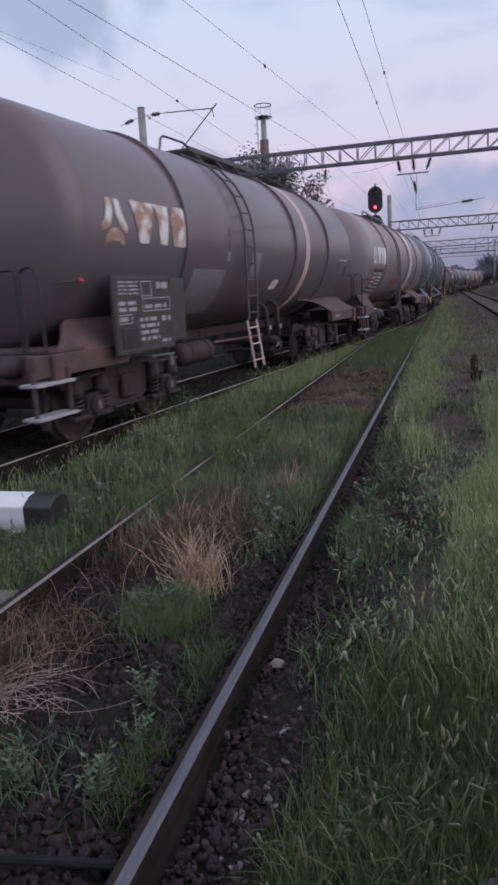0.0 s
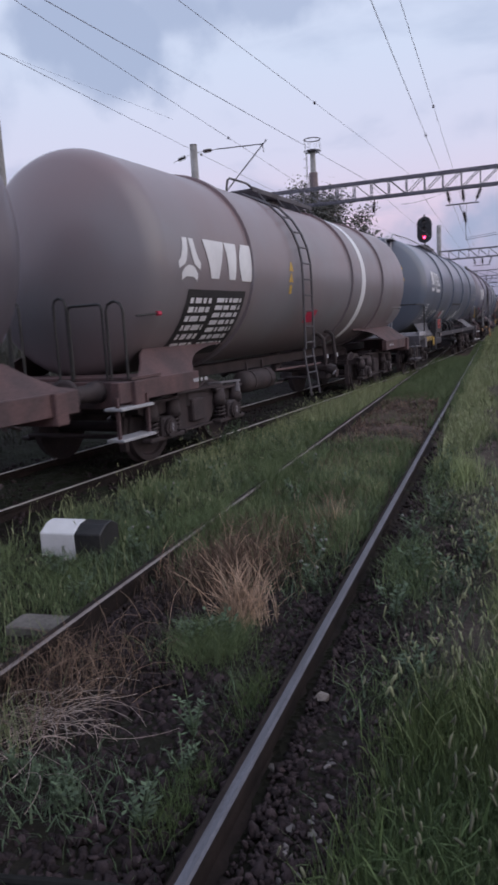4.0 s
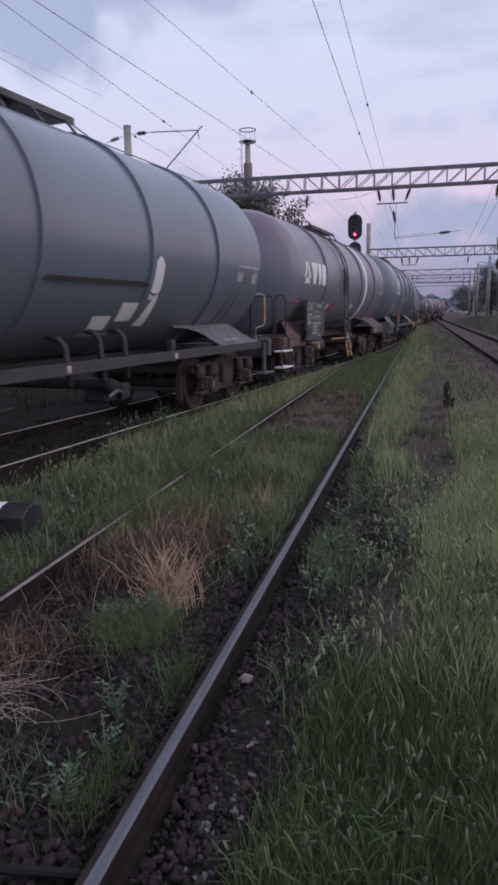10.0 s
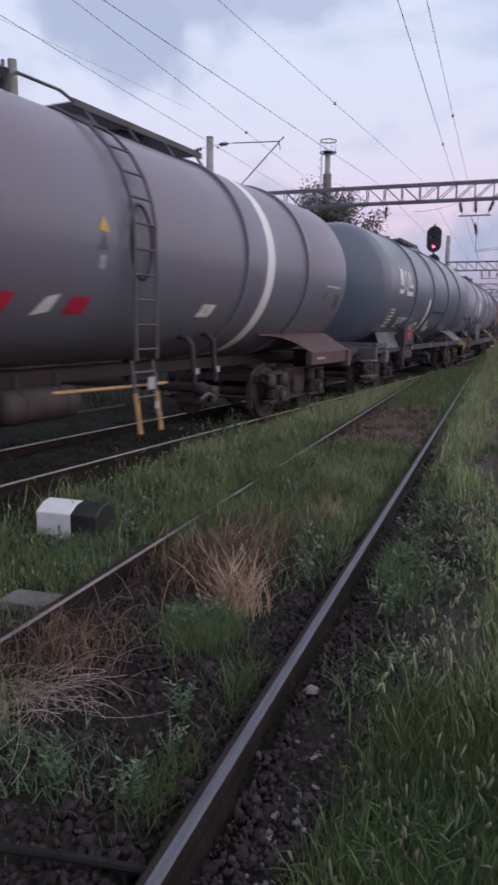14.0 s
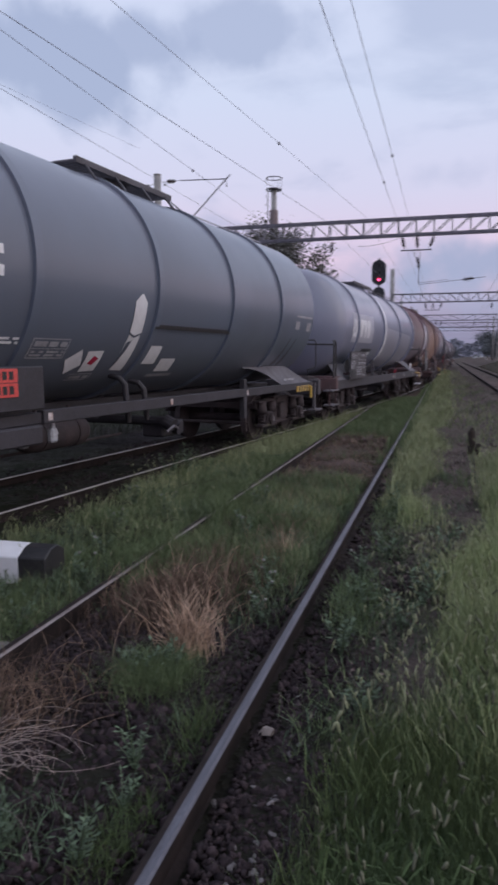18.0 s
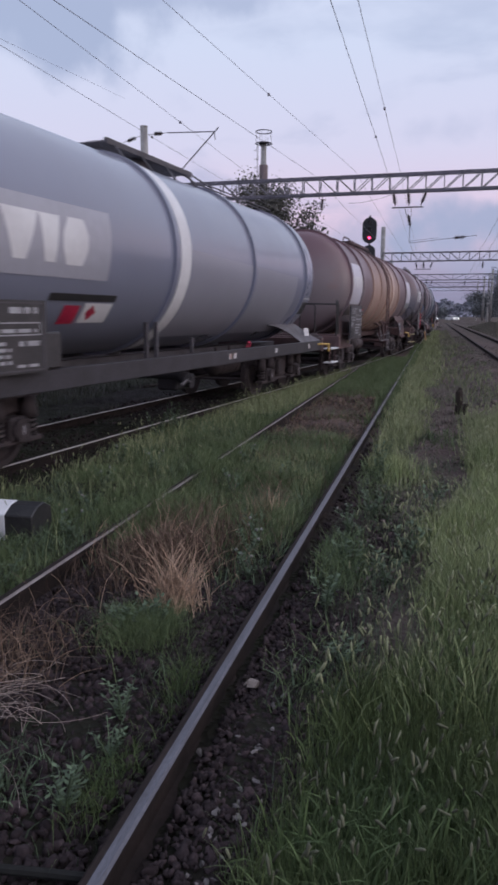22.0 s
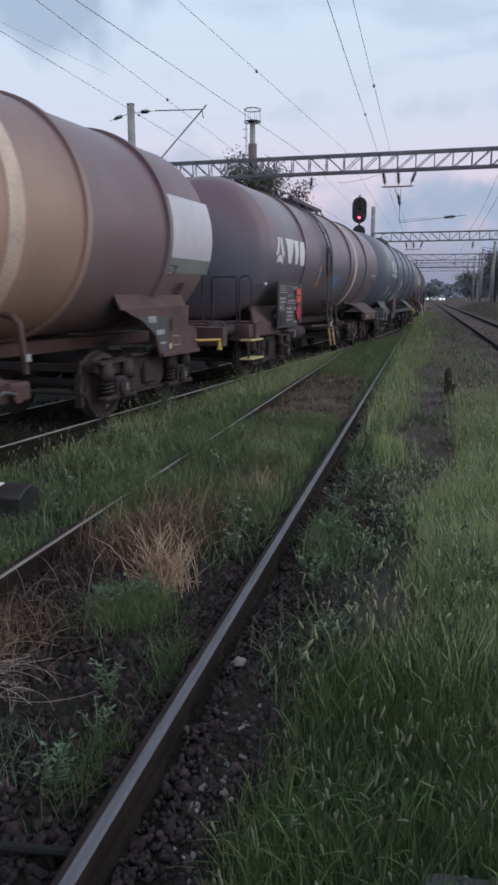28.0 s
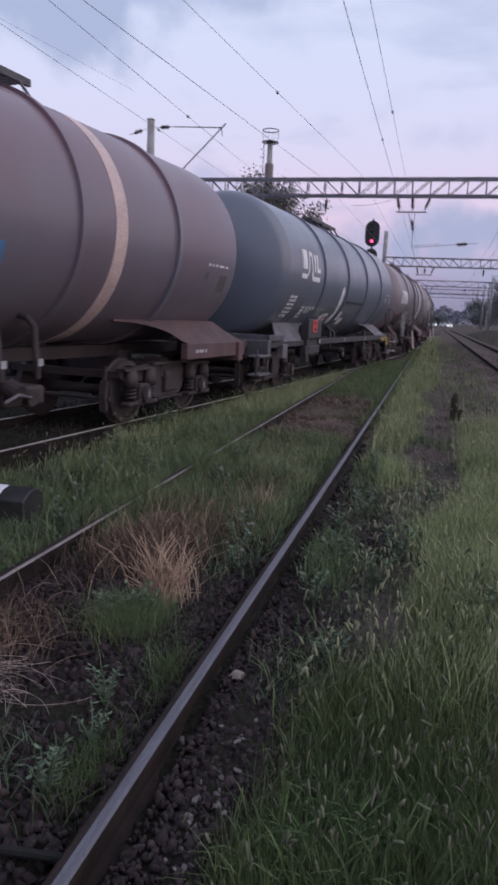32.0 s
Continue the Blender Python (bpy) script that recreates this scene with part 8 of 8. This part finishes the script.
    tuft = lambda x, y: np.exp(-((x - 0.15) / 0.15) ** 2 - ((y - 3.52) / 0.19) ** 2)
    plant("green_tuft", "bushy feathery green tuft between the rails", "grass", scatter(6, 40000, -0.4, 0.62, 2.8, 4.2, tuft), 0.20, 0.0034, 0.85, M_GRASS, 106)
    clump = lambda x, y: np.exp(-((x - 0.54) / 0.07) ** 2 - ((y - 2.28) / 0.20) ** 2) + 0.5 * np.exp(-((x - 0.56) / 0.06) ** 2 - ((y - 3.0) / 0.22) ** 2)
    plant("green_tuft", "soft green clump against the rail's foot", "grass", scatter(57, 9000, 0.30, 0.68, 1.7, 3.6, clump), 0.14, 0.0034, 0.8, M_GRASSNEAR, 157)
    leafy = lambda x, y: np.exp(-((x - 0.02) / 0.24) ** 2 - ((y - 2.14) / 0.17) ** 2)
    plant("green_tuft", "grey-green feathery weeds on the ballast", "weeds", scatter(58, 3800, -0.6, 0.6, 1.6, 2.7, leafy), 0.10, 0.0075, 1.1, M_WEED, 158)
    side = lambda x, y: np.exp(-((x + 0.45) / 0.14) ** 2 - ((y - 2.25) / 0.25) ** 2)
    plant("green_tuft", "upright pale green grass at the edge of the straw", "grass", scatter(59, 3500, -0.7, 0.0, 1.6, 2.9, side), 0.26, 0.0050, 0.5, M_GRASSPALE, 159)
    few = lambda x, y: 0.35 * wobble(x, y, 5.0, 1.0) ** 3
    plant("sparse_weeds", "small weeds among the ballast stones", "weeds", scatter(7, 12000, -0.7, 0.68, 1.0, 4.8, few), 0.09, 0.005, 0.9, M_WEED, 107)
    # dead litter on the bare stretch of the siding
    plant("dead_litter", "reddish dead litter on the bare stretch between the rails", "litter", scatter(60, 16000, -0.70, 0.70, 9.3, 17.0, lambda x, y: step(9.3, 10.4, y) * (1 - step(15.0, 17.0, y)) * (0.3 + 0.7 * wobble(x, y, 2.4, 0.7))), 0.06, 0.016, 1.8, M_DEADLEAF, 160)
    plant("dead_litter", "dry stalks on the bare stretch between the rails", "litter", scatter(61, 2500, -0.70, 0.70, 9.3, 17.0), 0.13, 0.010, 1.3, M_STRAW, 161)

    # left strip between the siding and the train's track
    def strip(x, y):
        near_rail = np.array([line_x(v) for v in y]) + 0.80
        clear = 1 - np.exp(-((x + 1.03) / 0.20) ** 4 - ((y - 3.50) / 0.22) ** 4) - np.exp(-((x + 0.98) / 0.18) ** 4 - ((y - 2.90) / 0.20) ** 4)
        return np.clip(clear, 0, 1) * step(near_rail + 0.40 - 0.42 * step(6.5, 10.0, y), near_rail + 0.95 - 0.75 * step(6.5, 10.0, y), x) * (1 - step(-0.84, -0.78, x)) * (0.22 + 0.78 * wobble(x, y, 3.4, 1.0) ** 1.3)
    plant("verge_grass", "green grass on the verge between siding and train track", "grass", scatter(8, 125000, -3.6, -0.78, 2.4, 12.0, strip), 0.14, 0.0050, 0.8, M_GRASS, 108)
    plant("verge_grass", "tufts leaning over the siding's rail", "grass", scatter(62, 12000, -1.05, -0.80, 5.2, 13.0, lambda x, y: 0.2 + 0.8 * wobble(x, y, 1.9, 2.0) ** 1.5), 0.17, 0.0055, 0.6, M_GRASS, 162)
    plant("verge_grass", "paler verge grass farther along", "grass", scatter(9, 26000, -2.4, -0.80, 12.0, 34.0, strip), 0.24, 0.014, 0.45, M_GRASSPALE, 109, M_SEEDPALE, 0.03, 0.06, 0.01)
    plant("pale_grass", "loose seeding grass above the verge", "grass", scatter(66, 9000, -3.0, -0.82, 3.0, 14.0, lambda x, y: strip(x, y) * wobble(x, y, 1.5, 3.3) ** 1.2), 0.33, 0.0042, 0.45, M_GRASSPALE, 166, M_SEEDPALE, 0.35, 0.045, 0.005)
    over = lambda x, y: np.exp(-((y - 7.6) / 0.55) ** 2) + 0.9 * np.exp(-((y - 5.5) / 0.45) ** 2) + 0.35 * np.exp(-((y - 9.0) / 0.2) ** 2)
    plant("verge_grass", "grass growing up over the siding's rail", "grass", scatter(67, 9000, -0.76, -0.56, 4.6, 10.0, over), 0.26, 0.0055, 0.6, M_GRASS, 167)
    edge = lambda x, y: strip(x, y) * (np.abs(x - np.array([line_x(v) for v in y]) - 1.35) < 0.32)
    plant("low_weeds", "grey-green leaves in the verge grass", "weeds", scatter(33, 20000, -3.2, -0.80, 2.4, 14.0, lambda x, y: strip(x, y) * wobble(x, y, 2.0, 4.0) ** 2), 0.16, 0.010, 1.0, M_WEED, 133)
    plant("pale_grass", "taller pale grass along the train track's edge", "grass", scatter(10, 30000, -3.4, -0.8, 3.6, 26.0, edge), 0.27, 0.0065, 0.5, M_GRASSPALE, 110, M_SEEDPALE, 0.10, 0.035, 0.005)
    # growth close along the siding's far rails
    plant("rail_grass", "grass crowding the siding's rails farther along", "grass", scatter(72, 14000, 0.58, 1.0, 11.0, 44.0, lambda x, y: (np.abs(x - 0.7535) > 0.05) * (0.25 + 0.75 * step(12.0, 18.0, y)) * (0.3 + 0.7 * wobble(x, y, 1.4, 0.6))), 0.24, 0.012, 0.45, M_GRASS, 172)
    # far growth
    plant("far_grass", "rough grass along the line in the distance", "grass", scatter(11, 26000, 0.85, 3.0, 20.0, 90.0, lambda x, y: (0.3 + 0.7 * wobble(x, y, 1.2, 0.3)) * (1 - step(1.5, 2.2, x) * 0.93)), 0.22, 0.03, 0.5, M_GRASSPALE, 111)
    plant("far_grass", "rough grass on the bank beyond the main track", "grass", scatter(12, 30000, 6.2, 14.0, 12.0, 110.0), 0.30, 0.035, 0.5, M_BANKGRASS, 112)
    # growth under and behind the train, in the shade-darkened grass colour
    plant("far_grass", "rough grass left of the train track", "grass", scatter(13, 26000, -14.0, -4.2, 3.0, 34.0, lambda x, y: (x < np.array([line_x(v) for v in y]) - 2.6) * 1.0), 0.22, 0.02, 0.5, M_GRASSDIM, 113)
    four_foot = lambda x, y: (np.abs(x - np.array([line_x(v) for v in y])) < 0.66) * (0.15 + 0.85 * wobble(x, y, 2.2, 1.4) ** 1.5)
    plant("track_grass", "thin shade-toned growth between the rails of the train track", "grass", scatter(64, 26000, -5.4, -0.2, 3.0, 30.0, four_foot), 0.11, 0.008, 0.9, M_GRASSDIM, 164)
    plant("low_weeds", "shade-toned weeds along the far side of the train track", "weeds", scatter(65, 16000, -7.5, -1.6, 2.0, 26.0, lambda x, y: step(-2.6, -2.2, x - np.array([line_x(v) for v in y])) * (1 - step(-1.2, -0.9, x - np.array([line_x(v) for v in y]))) * wobble(x, y, 1.6, 0.4)), 0.12, 0.010, 0.9, M_GRASSDIM, 165)
    # added, unseen bushes that hide the bright horizon in the train's gaps
    plant("far_bushes", "assumed low bushes that screen the horizon behind the train", "bush", scatter(35, 16000, -17.0, -12.5, -4.0, 60.0), 1.9, 0.10, 0.5, M_LEAF, 135)
    # straw
    fan = lambda x, y: np.exp(-((x - 0.21) / 0.11) ** 2 - ((y - 3.90) / 0.10) ** 2)
    plant("dry_straw", "upright clump of bleached straw stalks between the rails", "dry grass", scatter(14, 900, 0.05, 0.62, 3.6, 4.2, fan), 0.30, 0.0048, 0.60, M_STRAWPALE, 114)
    dry1 = lambda x, y: np.exp(-((x + 0.20 - 0.05 * (y - 5)) / 0.34) ** 2 - ((y - 4.85) / 0.72) ** 2)
    plant("dry_straw", "mat of dark reddish dry straw between the rails", "dry grass", scatter(24, 12000, -0.75, 0.5, 3.9, 6.6, dry1), 0.20, 0.0050, 0.85, M_STRAWDARK, 124)
    plant("dry_straw", "paler stalks standing in the dark straw", "dry grass", scatter(25, 2200, -0.75, 0.5, 4.0, 6.4, dry1), 0.27, 0.0042, 0.6, M_STRAW, 125)
    dry2 = lambda x, y: np.exp(-((x + 0.42) / 0.26) ** 2 - ((y - 2.95) / 0.42) ** 2)
    plant("dry_straw", "fallen brown straw near the rail", "dry grass", scatter(15, 3000, -0.72, 0.3, 1.9, 3.9, dry2), 0.22, 0.0042, 0.9, M_STRAWDARK, 115)
    plant("dry_straw", "bleached straw stalks near the rail", "dry grass", scatter(26, 900, -0.72, 0.2, 2.3, 3.9, dry2), 0.30, 0.0038, 0.6, M_STRAW, 126)
    dry3 = lambda x, y: 0.35 * wobble(x, y, 3.0, 3.0) ** 2 + 0.9 * np.exp(-((x - 0.30) / 0.14) ** 2 - ((y - 6.0) / 0.30) ** 2)
    plant("dry_straw", "scattered dry stalks among green grass", "dry grass", scatter(16, 2600, -0.6, 0.6, 4.8, 9.5, dry3), 0.27, 0.0050, 0.55, M_STRAW, 116)
    plant("dry_straw", "bleached tuft standing in the green grass", "dry grass", scatter(63, 700, 0.0, 0.6, 5.4, 6.6, lambda x, y: np.exp(-((x - 0.30) / 0.13) ** 2 - ((y - 5.95) / 0.22) ** 2)), 0.28, 0.0052, 0.5, M_STRAWPALE, 163)
    for row in ((41, 170, 0.20, 3.87, 0.08, 0.06, 1.7, 0.17, 0.0028, M_STRAWPALE, "bleached stalks fanning out of a clump", 0.45), (42, 320, -0.22, 4.95, 0.24, 0.40, 1.5, 0.13, 0.0021, M_STRAW, "tangled reddish dry stalks", 0.7), (43, 110, -0.14, 4.75, 0.26, 0.38, 1.6, 0.15, 0.0020, M_STRAWPALE, "tangled bleached stalks", 0.6), (44, 110, -0.42, 2.95, 0.20, 0.30, 1.0, 0.25, 0.0020, M_STRAW, "tangled stalks beside the rail"), (45, 70, 0.30, 6.2, 0.20, 0.5, 1.6, 0.20, 0.0024, M_STRAW, "thin dry stalks in the grass")):
        stalks(*row)
    # fallen stalks bent in arcs over the stones
    rng = np.random.default_rng(17)
    bm = bmesh.new()
    for _ in range(105):
        x, y = rng.normal(-0.36, 0.16), rng.normal(2.52, 0.15)
        a, ln = rng.uniform(-0.35, 0.95), rng.uniform(0.12, 0.42)
        z = float(ground_z(x, y)) + rng.uniform(0.03, 0.10)
        k, lift = rng.uniform(-1.1, 1.1), rng.uniform(0.0, 0.06)
        pts = [(x + ln * f * math.cos(a + k * f), y + ln * f * math.sin(a + k * f), z + lift * math.sin(math.pi * f)) for f in np.linspace(0, 1, 8)]
        tube(bm, pts, 0.0011, 4)
    me = bpy.data.meshes.new("fallen_stalks")
    bm.to_mesh(me)
    bm.free()
    me.materials.append(mat("grey_bleached_straw", (0.40, 0.33, 0.31), (0.28, 0.21, 0.19), rough=0.8, scale=4, bump=0, island=True))
    tagged(new("fallen_stalks", me), "bleached fallen straw stalks lying in arcs over the ballast", "dry grass", kind="stuff")


build_plants()


def weed_plant(x, y, h, seed, flowers=0):
    """A leafy weed: stems with small pointed leaves, some with white flower heads."""
    rng = np.random.default_rng(seed)
    root = tagged(empty("leafy_weed", pose(x, y, float(ground_z(x, y)))), "leafy grey-green weed growing beside the track" + (" with small white flowers" if flowers else ""), "weed", "leafy weeds")
    v, tips = [], []
    bm = bmesh.new()
    for s in range(7):
        a = rng.uniform(0, 2 * math.pi)
        top = Vector((0.35 * h * math.cos(a), 0.35 * h * math.sin(a), h * rng.uniform(0.6, 1.0)))
        tube(bm, [(0, 0, -0.02), top * 0.5 + Vector((0, 0, 0.05 * h)), top], [0.004, 0.003, 0.002], 4)
        tips.append(top)
        for k in range(12):
            p = top * (0.2 + 0.8 * k / 11)
            d = Vector((rng.normal(), rng.normal(), 0.4)).normalized()
            w = d.cross(Vector((0, 0, 1))).normalized()
            L = h * rng.uniform(0.12, 0.22)
            v.append([p, p + d * L * 0.5 + w * L * 0.2, p + d * L, p + d * L * 0.5 - w * L * 0.2])
    part("stem", bm, M_WEED, root)["kind"] = "stuff"
    arr = np.array([[tuple(q) for q in quad] for quad in v]).reshape(-1, 3)
    shared("foliage", fast_mesh("foliage", arr, np.arange(len(arr)).reshape(-1, 4), M_WEED), root)
    for k in range(flowers):
        bm = bmesh.new()
        bmesh.ops.create_icosphere(bm, subdivisions=1, radius=0.014, matrix=Matrix.Translation(tips[k % len(tips)]))
        part("flower_head", bm, M_FLOWER, root, "small white flower head")


for k, (wx, wy, wh, fl) in enumerate([(-1.22, 5.55, 0.28, 3), (-1.5, 6.4, 0.3, 2), (-1.9, 7.6, 0.3, 2), (0.42, 4.9, 0.26, 3), (0.5, 4.5, 0.22, 3), (0.35, 5.3, 0.25, 2), (1.55, 5.1, 0.34, 0), (1.45, 4.6, 0.3, 0), (1.7, 6.4, 0.36, 0), (-0.3, 1.85, 0.2, 3), (-0.45, 2.0, 0.22, 2), (-0.1, 1.65, 0.2, 2), (-2.15, 9.4, 0.45, 2), (-2.0, 9.9, 0.4, 0), (-2.3, 10.3, 0.45, 0), (2.1, 4.2, 0.3, 0), (1.3, 3.4, 0.25, 0), (1.2, 6.2, 0.3, 0), (-1.05, 4.9, 0.3, 2), (-0.98, 3.9, 0.25, 0), (1.1, 4.1, 0.28, 0), (1.15, 4.9, 0.3, 0), (1.05, 5.7, 0.28, 2), (1.2, 7.6, 0.3, 0), (1.1, 8.6, 0.3, 0), (-0.2, 6.6, 0.3, 2), (0.25, 7.1, 0.28, 0), (-0.4, 7.9, 0.3, 2), (-1.4, 4.3, 0.26, 2), (-1.7, 5.9, 0.3, 0), (-1.3, 7.2, 0.32, 2), (-0.55, 2.2, 0.2, 2), (0.45, 2.1, 0.22, 0), (0.4, 2.7, 0.2, 0), (0.08, 3.45, 0.22, 0), (0.22, 3.52, 0.22, 0), (0.14, 3.62, 0.24, 0), (0.0, 3.55, 0.2, 0), (-0.20, 2.24, 0.16, 0), (-0.06, 2.14, 0.16, 0), (0.06, 2.20, 0.15, 0), (0.16, 2.10, 0.15, 0), (0.48, 2.42, 0.17, 0)]):
    weed_plant(wx, wy, wh, 300 + k, fl)


def stone_meshes():
    made = []
    for k in range(7):
        rng = np.random.default_rng(60 + k)
        bm = bmesh.new()
        for _ in range(13):
            p = Vector(rng.normal(size=3)).normalized()
            bm.verts.new(p * rng.uniform(0.8, 1.2))
        bmesh.ops.convex_hull(bm, input=bm.verts)
        bmesh.ops.delete(bm, geom=[v for v in bm.verts if not v.link_faces], context="VERTS")
        bmesh.ops.scale(bm, vec=(1.0, rng.uniform(0.6, 0.95), rng.uniform(0.4, 0.7)), verts=bm.verts)
        me = bpy.data.meshes.new("stone")
        bm.to_mesh(me)
        bm.free()
        me.materials.append(M_STONE)
        made.append(me)
    return made


def build_ballast():
    stones = stone_meshes()
    rng = np.random.default_rng(77)
    tris = []
    for me in stones:
        me.calc_loop_triangles()
        tris.append((np.array([v.co[:] for v in me.vertices]), np.array([t.vertices[:] for t in me.loop_triangles])))

    def spots(n, x0, x1, y0, y1):
        return np.stack([rng.uniform(x0, x1, n), rng.uniform(y0, y1, n)], -1)

    zones = [(spots(5200, -0.68, 0.68, 0.9, 4.4), 0.026), (spots(420, -0.66, 0.66, 0.9, 4.0), 0.042), (spots(1700, 0.83, 1.45, 0.9, 4.5), 0.021), (spots(420, 0.84, 1.25, 0.9, 4.2), 0.030), (spots(2200, 0.83, 1.35, 1.2, 4.2), 0.017), (spots(1300, 0.83, 1.5, 4.5, 10.0), 0.026), (spots(900, -1.1, -0.83, 1.5, 6.0), 0.026), (spots(500, -0.68, 0.68, 3.6, 5.0), 0.026)]
    tr = spots(3500, -4.2, 1.2, 3.0, 24.0)
    tr[:, 0] = np.array([line_x(v) for v in tr[:, 1]]) + rng.uniform(-1.6, 1.15, len(tr))
    zones.append((tr, 0.04))
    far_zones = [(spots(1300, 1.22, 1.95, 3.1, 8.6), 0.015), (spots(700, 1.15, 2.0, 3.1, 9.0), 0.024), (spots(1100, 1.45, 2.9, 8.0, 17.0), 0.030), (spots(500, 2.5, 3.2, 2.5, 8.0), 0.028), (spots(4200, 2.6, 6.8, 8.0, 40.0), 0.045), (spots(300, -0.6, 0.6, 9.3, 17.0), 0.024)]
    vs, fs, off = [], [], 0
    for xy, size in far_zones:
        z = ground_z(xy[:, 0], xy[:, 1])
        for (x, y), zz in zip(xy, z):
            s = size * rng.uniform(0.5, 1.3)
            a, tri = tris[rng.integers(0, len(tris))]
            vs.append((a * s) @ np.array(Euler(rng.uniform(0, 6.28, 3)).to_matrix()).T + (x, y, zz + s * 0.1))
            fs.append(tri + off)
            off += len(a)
    tagged(new("ballast", fast_mesh("ballast", np.concatenate(vs), np.concatenate(fs), M_STONEFAR)), "paler pinkish ballast stones along the main track", "ballast", kind="stuff")
    vs, fs, off, near = [], [], 0, []
    for xy, size in zones:
        z = ground_z(xy[:, 0], xy[:, 1])
        for (x, y), zz in zip(xy, z):
            s = size * rng.uniform(0.55, 1.35)
            q = Euler(rng.uniform(0, 6.28, 3)).to_matrix()
            if y < 3.3 and s > size * 1.02 and len(near) < 290 and -0.7 < x < 1.4:
                near.append((x, y, zz, s, q))
                continue
            a, t = tris[rng.integers(0, len(tris))]
            vs.append((a * s) @ np.array(q).T + (x, y, zz + s * (0.10 if x > 0.8 else -0.06)))
            fs.append(t + off)
            off += len(a)
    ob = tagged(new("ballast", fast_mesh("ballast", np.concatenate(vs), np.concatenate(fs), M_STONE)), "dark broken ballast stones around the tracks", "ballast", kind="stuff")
    for x, y, zz, s, q in near:
        shared("stone", stones[rng.integers(0, len(stones))], ob, m=Matrix.Translation((x, y, zz - s * 0.15)) @ q.to_4x4() @ Matrix.Diagonal((s, s, s, 1)))
    # small pale pebbles beside the rail
    for k in range(60):
        x, y = rng.normal(1.06, 0.08), rng.uniform(1.6, 3.7)
        peb = tagged(new("pebble", stones[k % 7].copy()), "small pale pebble beside the siding's rail", "stone", "pale pebbles beside the rail")
        peb.data.materials[0] = mat("pale_pebble", (0.19, 0.175, 0.18), (0.12, 0.105, 0.105), rough=0.9, scale=12, island=(0.6, 1.5))
        r = rng.uniform(0.010, 0.022)
        peb.matrix_basis = Matrix.Translation((x, y, float(ground_z(x, y)) + r * 0.5)) @ Euler(rng.uniform(0, 6.28, 3)).to_matrix().to_4x4() @ Matrix.Diagonal((r, r, r, 1))
    # one pale stone by the rail
    rock = tagged(new("pale_stone", stones[2].copy()), "pale rounded stone lying beside the rail", "stone")
    rock.data.materials[0] = mat("pale_stone", (0.26, 0.22, 0.20), (0.18, 0.15, 0.14), rough=0.9, scale=8)
    rock.matrix_basis = Matrix.Translation((0.90, 3.12, -0.09)) @ Matrix.Diagonal((0.05, 0.05, 0.05, 1))


build_ballast()


# ---- what moves ----
def wagon_pose(u, pivot, t):
    """The pose of a wagon whose bogies follow the curved track."""
    y = u - SPEED * (t - 16.0) - GAIN * (t - 16.0) ** 2
    ya, yb = y - pivot, y + pivot
    xa, xb = line_x(ya), line_x(yb)
    a = math.atan2(xb - xa, yb - ya)
    return pose((xa + xb) / 2, y, 0.0, 0, 0, -math.degrees(a))


def motions():
    for wagon, u, pivot in TRAIN:
        walk(wagon, [(t, wagon_pose(u, pivot, t)) for t in range(0, 33)])
    turn = math.degrees(SPEED / WHEEL_R)
    for wheel, a in WHEELSETS:
        walk(wheel, [(0.2 * k, pose(0, a, WHEEL_R, turn * 0.2 * k, 0, 0)) for k in range(161)])
    walk(CAR_A, [(0.0, pose(12.5, 205.0, 0.60, 0, 0, 8)), (17.5, pose(9.8, 192.0, 0.54, 0, 0, 8)), (24.5, pose(4.5, 194.0, 0.54, 0, 0, 40)), (32.0, pose(4.6, 196.0, 0.54, 0, 0, 30))])


motions()
